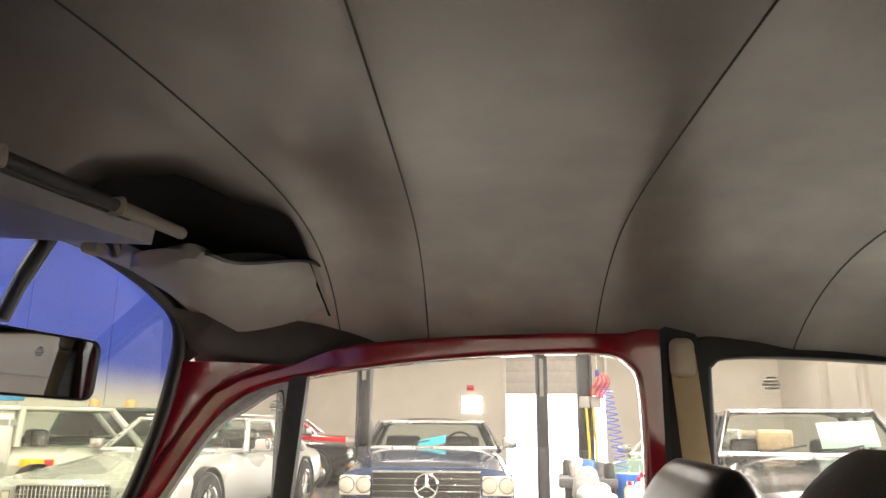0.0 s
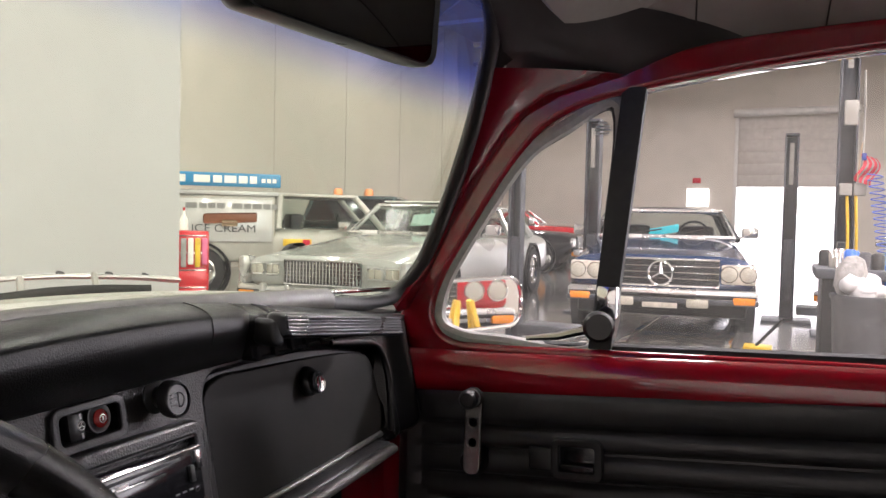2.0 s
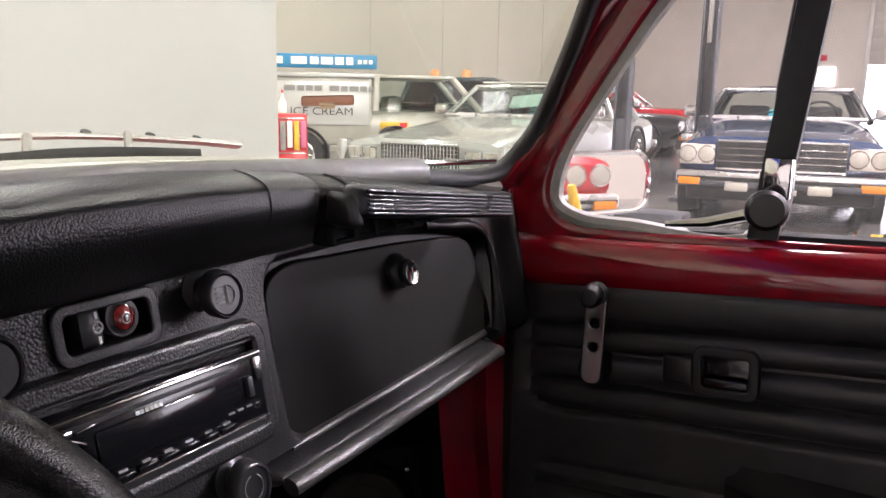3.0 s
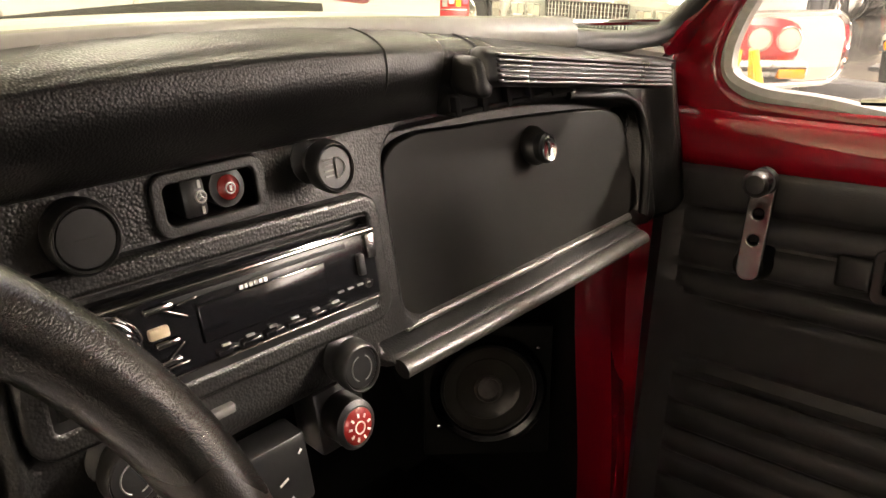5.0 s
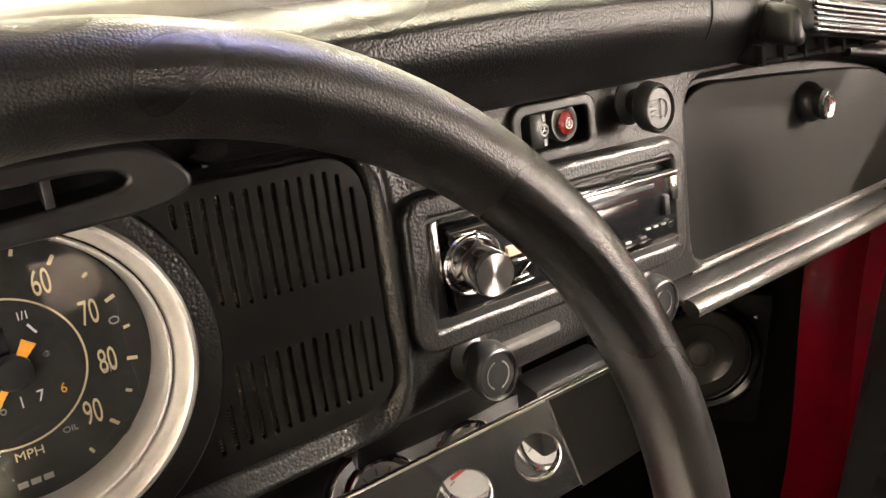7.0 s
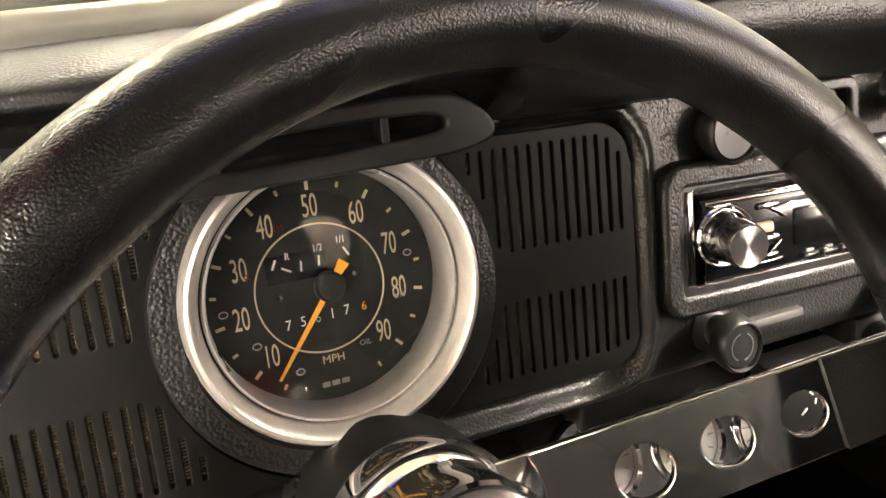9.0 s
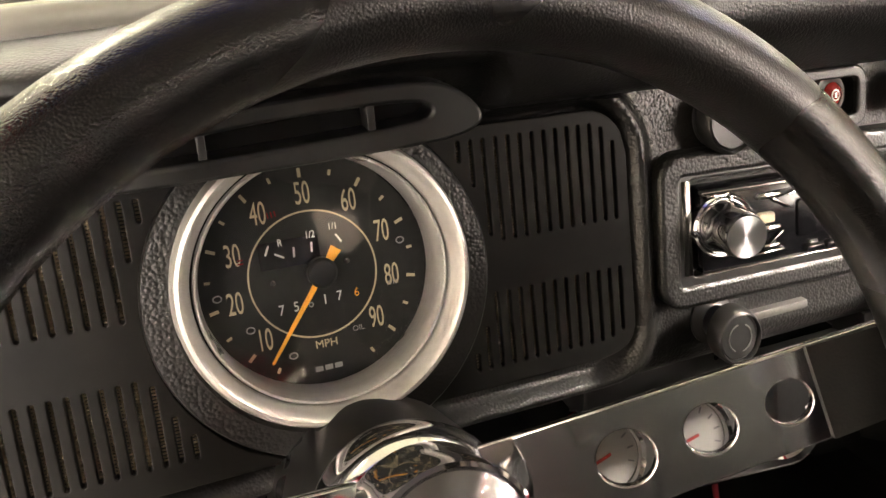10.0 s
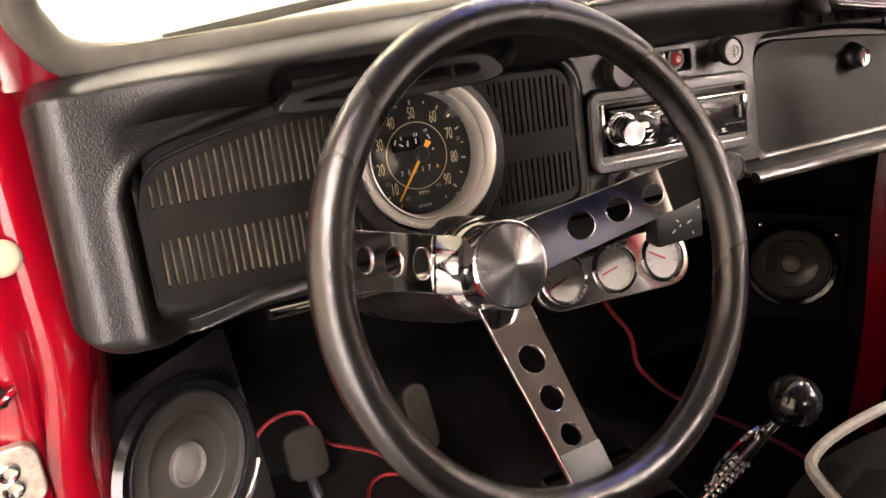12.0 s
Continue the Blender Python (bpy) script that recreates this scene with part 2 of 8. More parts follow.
M = {
    "vinyl": material("dash_vinyl", (0.007, 0.0068, 0.0065), 0.46, grain=(60, 0.25), bump=("leather", 900, 0.3, 0.0003)),
    "vinyl_coarse": material("dash_vinyl_coarse", (0.0058, 0.0055, 0.0051), 0.31, grain=(60, 0.3), bump=("leather", 620, 0.58, 0.0005)),
    "pad": material("pad_vinyl", (0.0056, 0.0054, 0.0051), 0.31, grain=(60, 0.25), bump=("leather", 820, 0.42, 0.0004), spec=0.42),
    "plastic": material("black_plastic", (0.008, 0.008, 0.008), 0.34, grain=(300, 0.3), bump=("noise", 900, 0.12, 0.0004)),
    "plastic_matt": material("matt_black_plastic", (0.0065, 0.0060, 0.0050), 0.46, grain=(22, 0.6), bump=("noise", 1500, 0.15, 0.0003), spec=0.17),
    "gloss_black": material("gloss_black", (0.006, 0.006, 0.007), 0.16, coat=0.15),
    "headliner": material("headliner_vinyl", (0.31, 0.285, 0.243), 0.36, grain=(14, 0.25), bump=("noise", 260, 0.15, 0.0006), spec=1.0),
    "door_vinyl": material("door_panel_vinyl", (0.028, 0.0275, 0.0275), 0.40, grain=(40, 0.3), bump=("leather", 800, 0.4, 0.0003)),
    "visor": material("visor_vinyl", (0.25, 0.232, 0.20), 0.40, grain=(30, 0.1), bump=("noise", 400, 0.2, 0.0006), spec=1.0),
    "header": material("header_vinyl", (0.022, 0.020, 0.018), 0.45, grain=(60, 0.2), bump=("noise", 400, 0.25, 0.0008)),
    "rim": material("rim_leather", (0.0055, 0.0050, 0.0046), 0.25, grain=(90, 0.3), bump=("leather", 1500, 0.5, 0.0002), spec=0.85),
    "grille": material("grille_plastic", (0.0055, 0.0050, 0.0043), 0.45, grain=(45, 0.6), spec=0.14),
    "board": material("dull_black", (0.005, 0.005, 0.005), 0.8, grain=(90, 0.4), spec=0.15),
    "visor_grey": material("visor_grey_vinyl", (0.16, 0.16, 0.17), 0.4, grain=(60, 0.15)),
    "red": material("red_car_paint", (0.26, 0.0022, 0.010), 0.10, coat=1.0, grain=(30, 0.04), spec=0.7),
    # same red paint, darkened to put shade on the pillars
    "red_shaded": material("red_car_paint_shaded", (0.17, 0.0026, 0.011), 0.12, coat=0.9, grain=(30, 0.04)),
    "rubber": material("black_rubber", (0.012, 0.012, 0.012), 0.5, grain=(200, 0.3)),
    "vent_seal": material("pale_vent_seal", (0.44, 0.43, 0.40), 0.45, grain=(120, 0.15)),
    "seal": material("grey_window_seal", (0.30, 0.29, 0.26), 0.5, grain=(120, 0.15)),
    "seal_pale": material("grey_windshield_seal", (0.085, 0.082, 0.068), 0.40, grain=(80, 0.2)),
    "chrome": material("chrome", (0.82, 0.82, 0.83), 0.07, 1.0, grain=(150, 0.04)),
    "chrome_old": material("worn_chrome", (0.55, 0.54, 0.52), 0.16, 1.0, grain=(200, 0.12)),
    "silver": material("silver_bezel", (0.70, 0.68, 0.645), 0.34, 0.65, grain=(400, 0.05)),
    "carpet": material("black_carpet", (0.0045, 0.0045, 0.005), 0.95, spec=0.15, grain=(500, 0.5), bump=("noise", 900, 0.8, 0.004)),
    "piping": material("red_carpet_binding", (0.20, 0.005, 0.012), 0.7, grain=(800, 0.3)),
    # dial black, raised to paint in the grey veil of its glass
    "dial": material("dial_black", (0.017, 0.0175, 0.0165), 0.7, spec=0.2, grain=(300, 0.2)),
    "cream": material("dial_cream_print", (0.52, 0.44, 0.28), 0.7),
    "white_print": material("white_print", (0.7, 0.7, 0.68), 0.6),
    "orange": material("orange_needle", (0.85, 0.36, 0.03), 0.5),
    "red_lens": material("red_button", (0.20, 0.014, 0.012), 0.25, coat=0.5),
    "grey_print": material("grey_print", (0.22, 0.22, 0.21), 0.6),
    "mirror": material("mirror_silver", (0.9, 0.9, 0.9), 0.015, 1.0),
    "dim_mirror": material("dim_mirror_silver", (0.15, 0.15, 0.155), 0.02, 1.0),
    "glass": pane_glass("window_glass", (0.93, 0.95, 0.94)),
    "old_glass": pane_glass("old_car_glass", (0.80, 0.84, 0.82), None, 0.04, 0.008),
    "hazy_glass": pane_glass("hazy_window_glass", (0.95, 0.92, 0.88), None, 0.03),
    "dial_glass": pane_glass("dial_glass", (0.95, 0.95, 0.95)),
    "windshield": pane_glass("windshield_glass", (0.88, 0.94, 0.77), ((0.04, 0.10, 0.70), 1.170, 1.228), 0.03),
    "belt": material("tan_belt_webbing", (0.50, 0.37, 0.20), 0.6, bump=("weave", 500, 0.15, 0.0003), grain=(40, 0.06)),
    "belt_plastic": material("tan_belt_plastic", (0.55, 0.45, 0.30), 0.45),
    "clip": material("aged_clip_plastic", (0.24, 0.21, 0.16), 0.45),
    "rib": material("ribbed_silver_insert", (0.075, 0.075, 0.08), 0.28, 1.0, grain=(200, 0.1)),
    "mesh": material("grille_wire_mesh", (0.46, 0.38, 0.26), 0.45, 0.1, grain=(300, 0.3)),
    "strap": material("black_divider_strip", (0.02, 0.02, 0.022), 0.55, grain=(90, 0.3)),
    "seat": material("black_seat_vinyl", (0.010, 0.010, 0.010), 0.28, grain=(50, 0.25), bump=("leather", 420, 0.3, 0.0005)),
    "bare_metal": material("dirty_zinc", (0.42, 0.38, 0.31), 0.4, 0.8, grain=(180, 0.25)),
    "speaker": material("speaker_cone", (0.085, 0.08, 0.075), 0.6, grain=(200, 0.2)),
    "wiper": material("silver_wiper_metal", (0.5, 0.49, 0.46), 0.4, 0.7, grain=(90, 0.1)),
    "cowl": material("pale_cowl_paint", (0.33, 0.32, 0.28), 0.35, grain=(40, 0.12)),
    "floor": material("polished_concrete", (0.15, 0.147, 0.14), 0.13, grain=(3, 0.28), bump=("noise", 25, 0.04, 0.002)),
    "wall": material("painted_tilt_up_wall", (0.52, 0.485, 0.42), 0.75, grain=(1.5, 0.05), bump=("noise", 30, 0.08, 0.004)),
    "wall_white": material("white_partition_paint", (0.42, 0.418, 0.405), 0.65, grain=(2, 0.03)),
    "joint": material("wall_joint_sealant", (0.42, 0.39, 0.34), 0.8, grain=(4, 0.2)),
    "steel_dark": material("dark_lift_steel", (0.07, 0.075, 0.085), 0.42, 0.3, grain=(8, 0.35)),
    "deck": material("polished_dark_deck", (0.05, 0.048, 0.045), 0.16, 0.4, grain=(6, 0.3)),
    "steel_beam": material("pale_roof_steel", (0.55, 0.54, 0.51), 0.5, 0.1, grain=(5, 0.12)),
    "shutter": material("grey_roller_door", (0.44, 0.41, 0.37), 0.6, grain=(6, 0.1)),
    "tyre": material("tyre_rubber", (0.018, 0.018, 0.018), 0.75, grain=(60, 0.4)),
    "car_white": material("white_car_paint", (0.52, 0.52, 0.50), 0.2, coat=0.8, grain=(6, 0.04)),
    "car_chrome": material("softly_lit_chrome", (0.66, 0.655, 0.64), 0.24, 0.85, grain=(20, 0.1)),
    "car_dark_green": material("dark_green_truck_paint", (0.035, 0.06, 0.06), 0.25, coat=0.6, grain=(6, 0.1)),
    "car_cream": material("cream_truck_paint", (0.43, 0.42, 0.375), 0.28, coat=0.5, grain=(6, 0.05)),
    "car_blue": material("dark_blue_car_paint", (0.022, 0.042, 0.105), 0.18, coat=1.0, grain=(6, 0.1)),
    "car_red": material("bright_red_car_paint", (0.48, 0.012, 0.018), 0.18, coat=1.0, grain=(6, 0.1)),
    "car_black": material("black_car_paint", (0.008, 0.008, 0.010), 0.22, coat=0.25, grain=(6, 0.2)),
    "car_green": material("pale_green_car_paint", (0.16, 0.34, 0.25), 0.25, coat=0.8, grain=(6, 0.1)),
    "car_teal": material("teal_car_paint", (0.05, 0.34, 0.36), 0.25, coat=0.8, grain=(6, 0.1)),
    "tan_top": material("tan_soft_top", (0.34, 0.25, 0.155), 0.8, grain=(30, 0.12)),
    "car_glass": material("dark_car_glass", (0.03, 0.04, 0.04), 0.05, coat=0.6, spec=0.8),
    "paper": material("pale_green_paper", (0.28, 0.42, 0.35), 0.8, grain=(20, 0.05)),
    "paper_white": material("white_paper", (0.78, 0.78, 0.72), 0.8, grain=(20, 0.05)),
    "cyan_cloth": material("turquoise_sunshade", (0.03, 0.50, 0.62), 0.6, grain=(15, 0.15)),
    "lamp_lens": material("clear_lamp_lens", (0.50, 0.48, 0.40), 0.12, coat=0.8, grain=(30, 0.1)),
    "amber": material("amber_lens", (0.85, 0.28, 0.02), 0.2, coat=0.5),
    "beacon": material("orange_beacon", (0.85, 0.30, 0.10), 0.25, coat=0.5),
    "blue_sign": material("blue_sign_enamel", (0.03, 0.22, 0.42), 0.35, grain=(5, 0.08)),
    "brown": material("brown_print", (0.20, 0.075, 0.035), 0.6),
    "dark_print": material("dark_letter_print", (0.05, 0.05, 0.05), 0.6),
    "plate": material("number_plate", (0.62, 0.58, 0.5), 0.5, grain=(30, 0.2)),
    "wheel_gold": material("bronze_wheel", (0.42, 0.19, 0.06), 0.3, 0.8, grain=(30, 0.15)),
    "bin": material("grey_bin_plastic", (0.10, 0.10, 0.105), 0.55, grain=(20, 0.2)),
    "bag": material("white_plastic_bag", (0.70, 0.70, 0.70), 0.35, grain=(15, 0.1)),
    "table_red": material("red_brown_tabletop", (0.25, 0.05, 0.045), 0.45, grain=(10, 0.2)),
    "wood": material("pale_wood", (0.42, 0.31, 0.18), 0.6, grain=(25, 0.25)),
    "blue_plastic": material("blue_plastic", (0.03, 0.14, 0.55), 0.35, grain=(20, 0.1)),
    "blue_hose": material("blue_air_hose", (0.06, 0.12, 0.55), 0.4),
    "yellow": material("yellow_paint", (0.70, 0.45, 0.02), 0.5, grain=(20, 0.2)),
    "green_plastic": material("green_plastic", (0.08, 0.35, 0.12), 0.4),
    "orange_plastic": material("orange_plastic", (0.80, 0.16, 0.03), 0.4),
    "red_cabinet": material("red_tool_cabinet_paint", (0.55, 0.015, 0.02), 0.3, coat=0.4, grain=(5, 0.08)),
    "flag_red": material("flag_red_cloth", (0.55, 0.03, 0.05), 0.8, grain=(20, 0.1)),
    "flag_blue": material("flag_blue_cloth", (0.03, 0.05, 0.25), 0.8, grain=(20, 0.1)),
    "pink": material("pink_plastic", (0.70, 0.16, 0.30), 0.4),
    "grey_cloth": material("grey_cloth", (0.30, 0.29, 0.28), 0.9, grain=(30, 0.3)),
    "crank": material("dull_crank_chrome", (0.30, 0.29, 0.28), 0.14, 1.0, grain=(200, 0.15)),
    "gauge_white": material("gauge_face_print", (0.16, 0.155, 0.15), 0.5),
    "pedal": material("worn_pedal_rubber", (0.012, 0.0105, 0.0085), 0.8, spec=0.2, grain=(90, 0.4)),
    "mat_rubber": material("ribbed_mat_rubber", (0.020, 0.019, 0.018), 0.5, grain=(40, 0.4), bump=("noise", 500, 0.3, 0.001)),
    "cone_silver": material("silver_speaker_cone", (0.035, 0.033, 0.029), 0.34, 0.2, grain=(40, 0.3)),
    # worn grey-brown lip, lightened to paint in the light it catches
    "lip": material("worn_lit_shelf_vinyl", (0.045, 0.042, 0.037), 0.34, grain=(120, 0.5), bump=("leather", 720, 0.6, 0.0004)),
    "car_silver": material("silver_white_car_paint", (0.40, 0.415, 0.385), 0.26, 0.05, coat=0.7, grain=(6, 0.05)),
    "glow_lamp": glow("lit_lamp_diffuser", (1.0, 0.95, 0.86), 9.0),
    "glow_day": glow("daylight_outside", (1.0, 0.98, 0.95), 7.0),
}


# ---- building blocks ----
def thing(name, label, category, at=(0, 0, 0), group="", kind=""):
    ob = new(name)
    ob.matrix_basis = Matrix.Translation(at)
    ob.empty_display_size = 0.1
    return tagged(ob, label, category, group, kind)


def link_mesh(name, me, mat, parent=None, label="", smooth=True):
    ob = new(name, me)
    if mat is not None and not me.materials:
        me.materials.append(mat)
    if smooth:
        me.shade_smooth()
        me.set_sharp_from_angle(angle=radians(38))
    if parent is not None:
        ob.parent = parent
        top = parent
        base = parent.matrix_basis.copy()
        while top.parent is not None:
            base = top.parent.matrix_basis @ top.matrix_parent_inverse @ base
            top = top.parent
        ob.matrix_parent_inverse = base.inverted()
    if label:
        ob["label"] = label
    return ob


def part(name, bm, mat, parent, label="", smooth=True):
    """Links a bmesh, in world places, as one mesh object under a thing or a part."""
    me = bpy.data.meshes.new(name)
    bmesh.ops.recalc_face_normals(bm, faces=bm.faces)
    bm.to_mesh(me)
    bm.free()
    return link_mesh(name, me, M[mat] if isinstance(mat, str) else mat, parent, label, smooth)


def setting(name, bm, mat, label, category, smooth=False):
    return tagged(part(name, bm, mat, None, "", smooth), label, category, "", "structure")


def box(bm, lo, hi, bevel=0.0, m=None, seg=2):
    """A box between two corners, with rounded edges."""
    lo, hi = Vector(lo), Vector(hi)
    r = bmesh.ops.create_cube(bm, size=1, matrix=Matrix.Translation((lo + hi) / 2) @ Matrix.Diagonal((*(hi - lo), 1)))
    vs = r["verts"]
    if bevel:
        es = list({e for v in vs for e in v.link_edges})
        fs0 = set(bm.faces)
        out = bmesh.ops.bevel(bm, geom=es, offset=bevel, segments=seg, affect="EDGES", profile=0.5)
        vs = list({v for f in out["faces"] for v in f.verts} | {v for v in vs if v.is_valid})
    if m is not None:
        bmesh.ops.transform(bm, matrix=m, verts=vs)
    return bm


def bx(lo, hi, bevel=0.0, m=None, seg=2):
    return box(bmesh.new(), lo, hi, bevel, m, seg)


def lathe(bm, profile, m, n=48, arc=360, close=False):
    """Turns (radius, height) pairs round the z axis of m."""
    rings = []
    full = arc >= 360
    steps = n if full else n + 1
    for k in range(steps):
        a = radians(arc) * k / n
        rings.append([bm.verts.new(m @ Vector((r * math.cos(a), r * math.sin(a), h))) for r, h in profile])
    for k in range(n if full else n):
        a, b = rings[k], rings[(k + 1) % steps]
        for j in range(len(profile) - (0 if close else 1)):
            q = (j + 1) % len(profile)
            bm.faces.new((a[j], b[j], b[q], a[q]))
    bmesh.ops.remove_doubles(bm, verts=bm.verts, dist=1e-6)
    return bm


def lt(profile, m, n=48, arc=360, close=False):
    return lathe(bmesh.new(), profile, m, n, arc, close)


def tube(bm, pts, r, n=10, closed=False, flat=1.0, up=(0, 0, 1)):
    """A round (or flattened) bar along points; r may be a list."""
    pts = [Vector(p) for p in pts]
    k = len(pts)
    rings = []
    last = Vector(up)
    for i, p in enumerate(pts):
        a = pts[(i - 1) % k] if (closed or i) else p
        b = pts[(i + 1) % k] if (closed or i < k - 1) else p
        d = (b - a).normalized()
        side = d.cross(last)
        if side.length < 1e-4:
            side = d.cross(Vector((1, 0, 0)))
        side.normalize()
        top = side.cross(d).normalized()
        last = top
        rad = r[i] if isinstance(r, (list, tuple)) else r
        rings.append([bm.verts.new(p + side * (math.cos(2 * math.pi * j / n) * rad) + top * (math.sin(2 * math.pi * j / n) * rad * flat)) for j in range(n)])
    for i in range(k if closed else k - 1):
        a, b = rings[i], rings[(i + 1) % k]
        for j in range(n):
            bm.faces.new((a[j], a[(j + 1) % n], b[(j + 1) % n], b[j]))
    if not closed:
        bm.faces.new(rings[0][::-1])
        bm.faces.new(rings[-1])
    return bm


def tb(pts, r, n=10, closed=False, flat=1.0, up=(0, 0, 1)):
    return tube(bmesh.new(), pts, r, n, closed, flat, up)


def curve_pts(ctrl, n=8, closed=False):
    """Catmull-Rom points through the control points."""
    c = [Vector(p) for p in ctrl]
    k = len(c)
    out = []
    for i in range(k if closed else k - 1):
        p0 = c[(i - 1) % k] if (closed or i) else c[i]
        p1, p2 = c[i], c[(i + 1) % k]
        p3 = c[(i + 2) % k] if (closed or i < k - 2) else p2
        for j in range(n):
            t = j / n
            out.append(0.5 * ((2 * p1) + (p2 - p0) * t + (2 * p0 - 5 * p1 + 4 * p2 - p3) * t * t + (3 * p1 - p0 - 3 * p2 + p3) * t ** 3))
    if not closed:
        out.append(c[-1])
    return out


def loft(bm, rings, closed_ring=True, caps=True):
    vs = [[bm.verts.new(p) for p in ring] for ring in rings]
    n = len(vs[0])
    for a, b in zip(vs, vs[1:]):
        for j in range(n if closed_ring else n - 1):
            bm.faces.new((a[j], a[(j + 1) % n], b[(j + 1) % n], b[j]))
    if caps and closed_ring:
        bm.faces.new(vs[0][::-1])
        bm.faces.new(vs[-1])
    return bm


def from_curve(cu):
    ob = bpy.data.objects.new("shape", cu)
    scene.collection.objects.link(ob)
    dg = bpy.context.evaluated_depsgraph_get()
    me = bpy.data.meshes.new_from_object(ob.evaluated_get(dg))
    bpy.data.objects.remove(ob)
    return me


def plate(loops, depth, m, bevel=0.0, res=2):
    """A flat plate with holes: the first loop is the outline, the others are cut out. Thickness 2 * depth round m's plane."""
    cu = bpy.data.curves.new("plate", "CURVE")
    cu.dimensions, cu.fill_mode, cu.extrude, cu.bevel_depth, cu.bevel_resolution = "2D", "BOTH", depth, bevel, res
    for loop in loops:
        s = cu.splines.new("POLY")
        s.points.add(len(loop) - 1)
        for p, q in zip(s.points, loop):
            p.co = (q[0], q[1], 0, 1)
        s.use_cyclic_u = True
    me = from_curve(cu)
    me.transform(m)
    return me


def letters(text, size, m, depth=0.0002, squeeze=1.0):
    cu = bpy.data.curves.new("text", "FONT")
    cu.body, cu.size, cu.align_x, cu.align_y, cu.extrude = text, size, "CENTER", "CENTER", depth
    me = from_curve(cu)
    me.transform(m @ Matrix.Diagonal((squeeze, 1, 1, 1)))
    return me


def round_rect(x0, y0, x1, y1, r, n=6):
    out = []
    for cx, cy, a in ((x1 - r, y1 - r, 0), (x0 + r, y1 - r, 90), (x0 + r, y0 + r, 180), (x1 - r, y0 + r, 270)):
        for k in range(n + 1):
            b = radians(a + 90 * k / n)
            out.append((cx + r * math.cos(b), cy + r * math.sin(b)))
    return out


def ring2d(cx, cy, r, n=28):
    return [(cx + r * math.cos(2 * math.pi * k / n), cy + r * math.sin(2 * math.pi * k / n)) for k in range(n)]


def facing(at, normal, up=(0, 0, 1)):
    """A frame at a point whose z axis is the normal and whose y axis points up."""
    z = Vector(normal).normalized()
    x = Vector(up).cross(z).normalized()
    y = z.cross(x)
    return Matrix((x, y, z)).transposed().to_4x4() if at is None else Matrix.Translation(at) @ Matrix((x, y, z)).transposed().to_4x4()


def smooth01(a, b, v):
    t = min(max((v - a) / (b - a), 0.0), 1.0)
    return t * t * (3 - 2 * t)


def rr_sdf(x, z, x0, z0, x1, z1, r):
    """Signed distance to a rounded rectangle (negative inside)."""
    dx = abs(x - (x0 + x1) / 2) - (x1 - x0) / 2 + r
    dz = abs(z - (z0 + z1) / 2) - (z1 - z0) / 2 + r
    return math.hypot(max(dx, 0), max(dz, 0)) + min(max(dx, dz), 0) - r


# ---- the hall ----
HX0, HX1, HY0, HY1, HZ = -7.0, 29.6, -9.0, 10.2, 7.6
bm = bmesh.new()
box(bm, (HX0 - 30, HY0 - 30, -0.3), (HX1 + 40, HY1 + 30, 0.0))
setting("ground", bm, "floor", "polished grey concrete workshop floor", "floor")
bm = bmesh.new()
box(bm, (HX0, HY1, 0), (HX1, HY1 + 0.3, HZ))
north = setting("wall_north", bm, "wall", "beige painted concrete hall wall with vertical joints", "wall")
# the two openings are made up to go with the rear fill lamps
bm = bmesh.new()
box(bm, (HX0, HY0 - 0.3, 0), (-6.3, HY0, HZ))
box(bm, (-0.1, HY0 - 0.3, 0), (7.6, HY0, HZ))
box(bm, (7.6, HY0 - 0.3, 4.0), (13.4, HY0, HZ))
box(bm, (13.4, HY0 - 0.3, 0), (HX1, HY0, HZ))
box(bm, (-6.3, HY0 - 0.3, 4.1), (-0.1, HY0, HZ))
swall = setting("wall_hall_south", bm, "wall", "beige hall wall with raised panel frames and two added openings", "wall")
for k in range(9):
    x = 1.0 + 3.0 * k
    if 5 < x < 14:
        continue
    part("wall_panel", bx((x, HY0 - 0.01, 0.9), (x + 2.2, HY0 + 0.03, 3.3), 0.01), "wall", swall)
    part("wall_rib", bx((x - 0.62, HY0 - 0.01, 0.0), (x - 0.18, HY0 + 0.12, HZ), 0.01), "wall", swall)
bm = bmesh.new()
box(bm, (HX0 - 0.3, HY0, 0), (HX0, HY1, HZ))
setting("wall_hall_west", bm, "wall", "beige painted hall wall", "wall")
DY0, DY1, DZ = -2.55, 1.40, 5.15
bm = bmesh.new()
box(bm, (HX1, DY1, 0), (HX1 + 0.3, HY1, HZ))
box(bm, (HX1, HY0, 0), (HX1 + 0.3, DY0, 3.83))
box(bm, (HX1, HY0, 5.1), (HX1 + 0.3, DY0, HZ))
box(bm, (HX1, HY0, 3.83), (HX1 + 0.3, -6.0, 5.1))
box(bm, (HX1, -5.5, 3.83), (HX1 + 0.3, -5.3, 5.1))
box(bm, (HX1, -4.85, 3.83), (HX1 + 0.3, DY0, 5.1))
box(bm, (HX1, DY0, DZ), (HX1 + 0.3, DY1, HZ))
setting("wall_hall_east", bm, "wall", "beige painted hall end wall with a roller door", "wall")
bm = bmesh.new()
box(bm, (HX0, HY0, HZ), (HX1 + 0.3, HY1 + 0.3, HZ + 0.2))
setting("ceiling_hall", bm, "steel_beam", "pale metal hall ceiling", "ceiling")
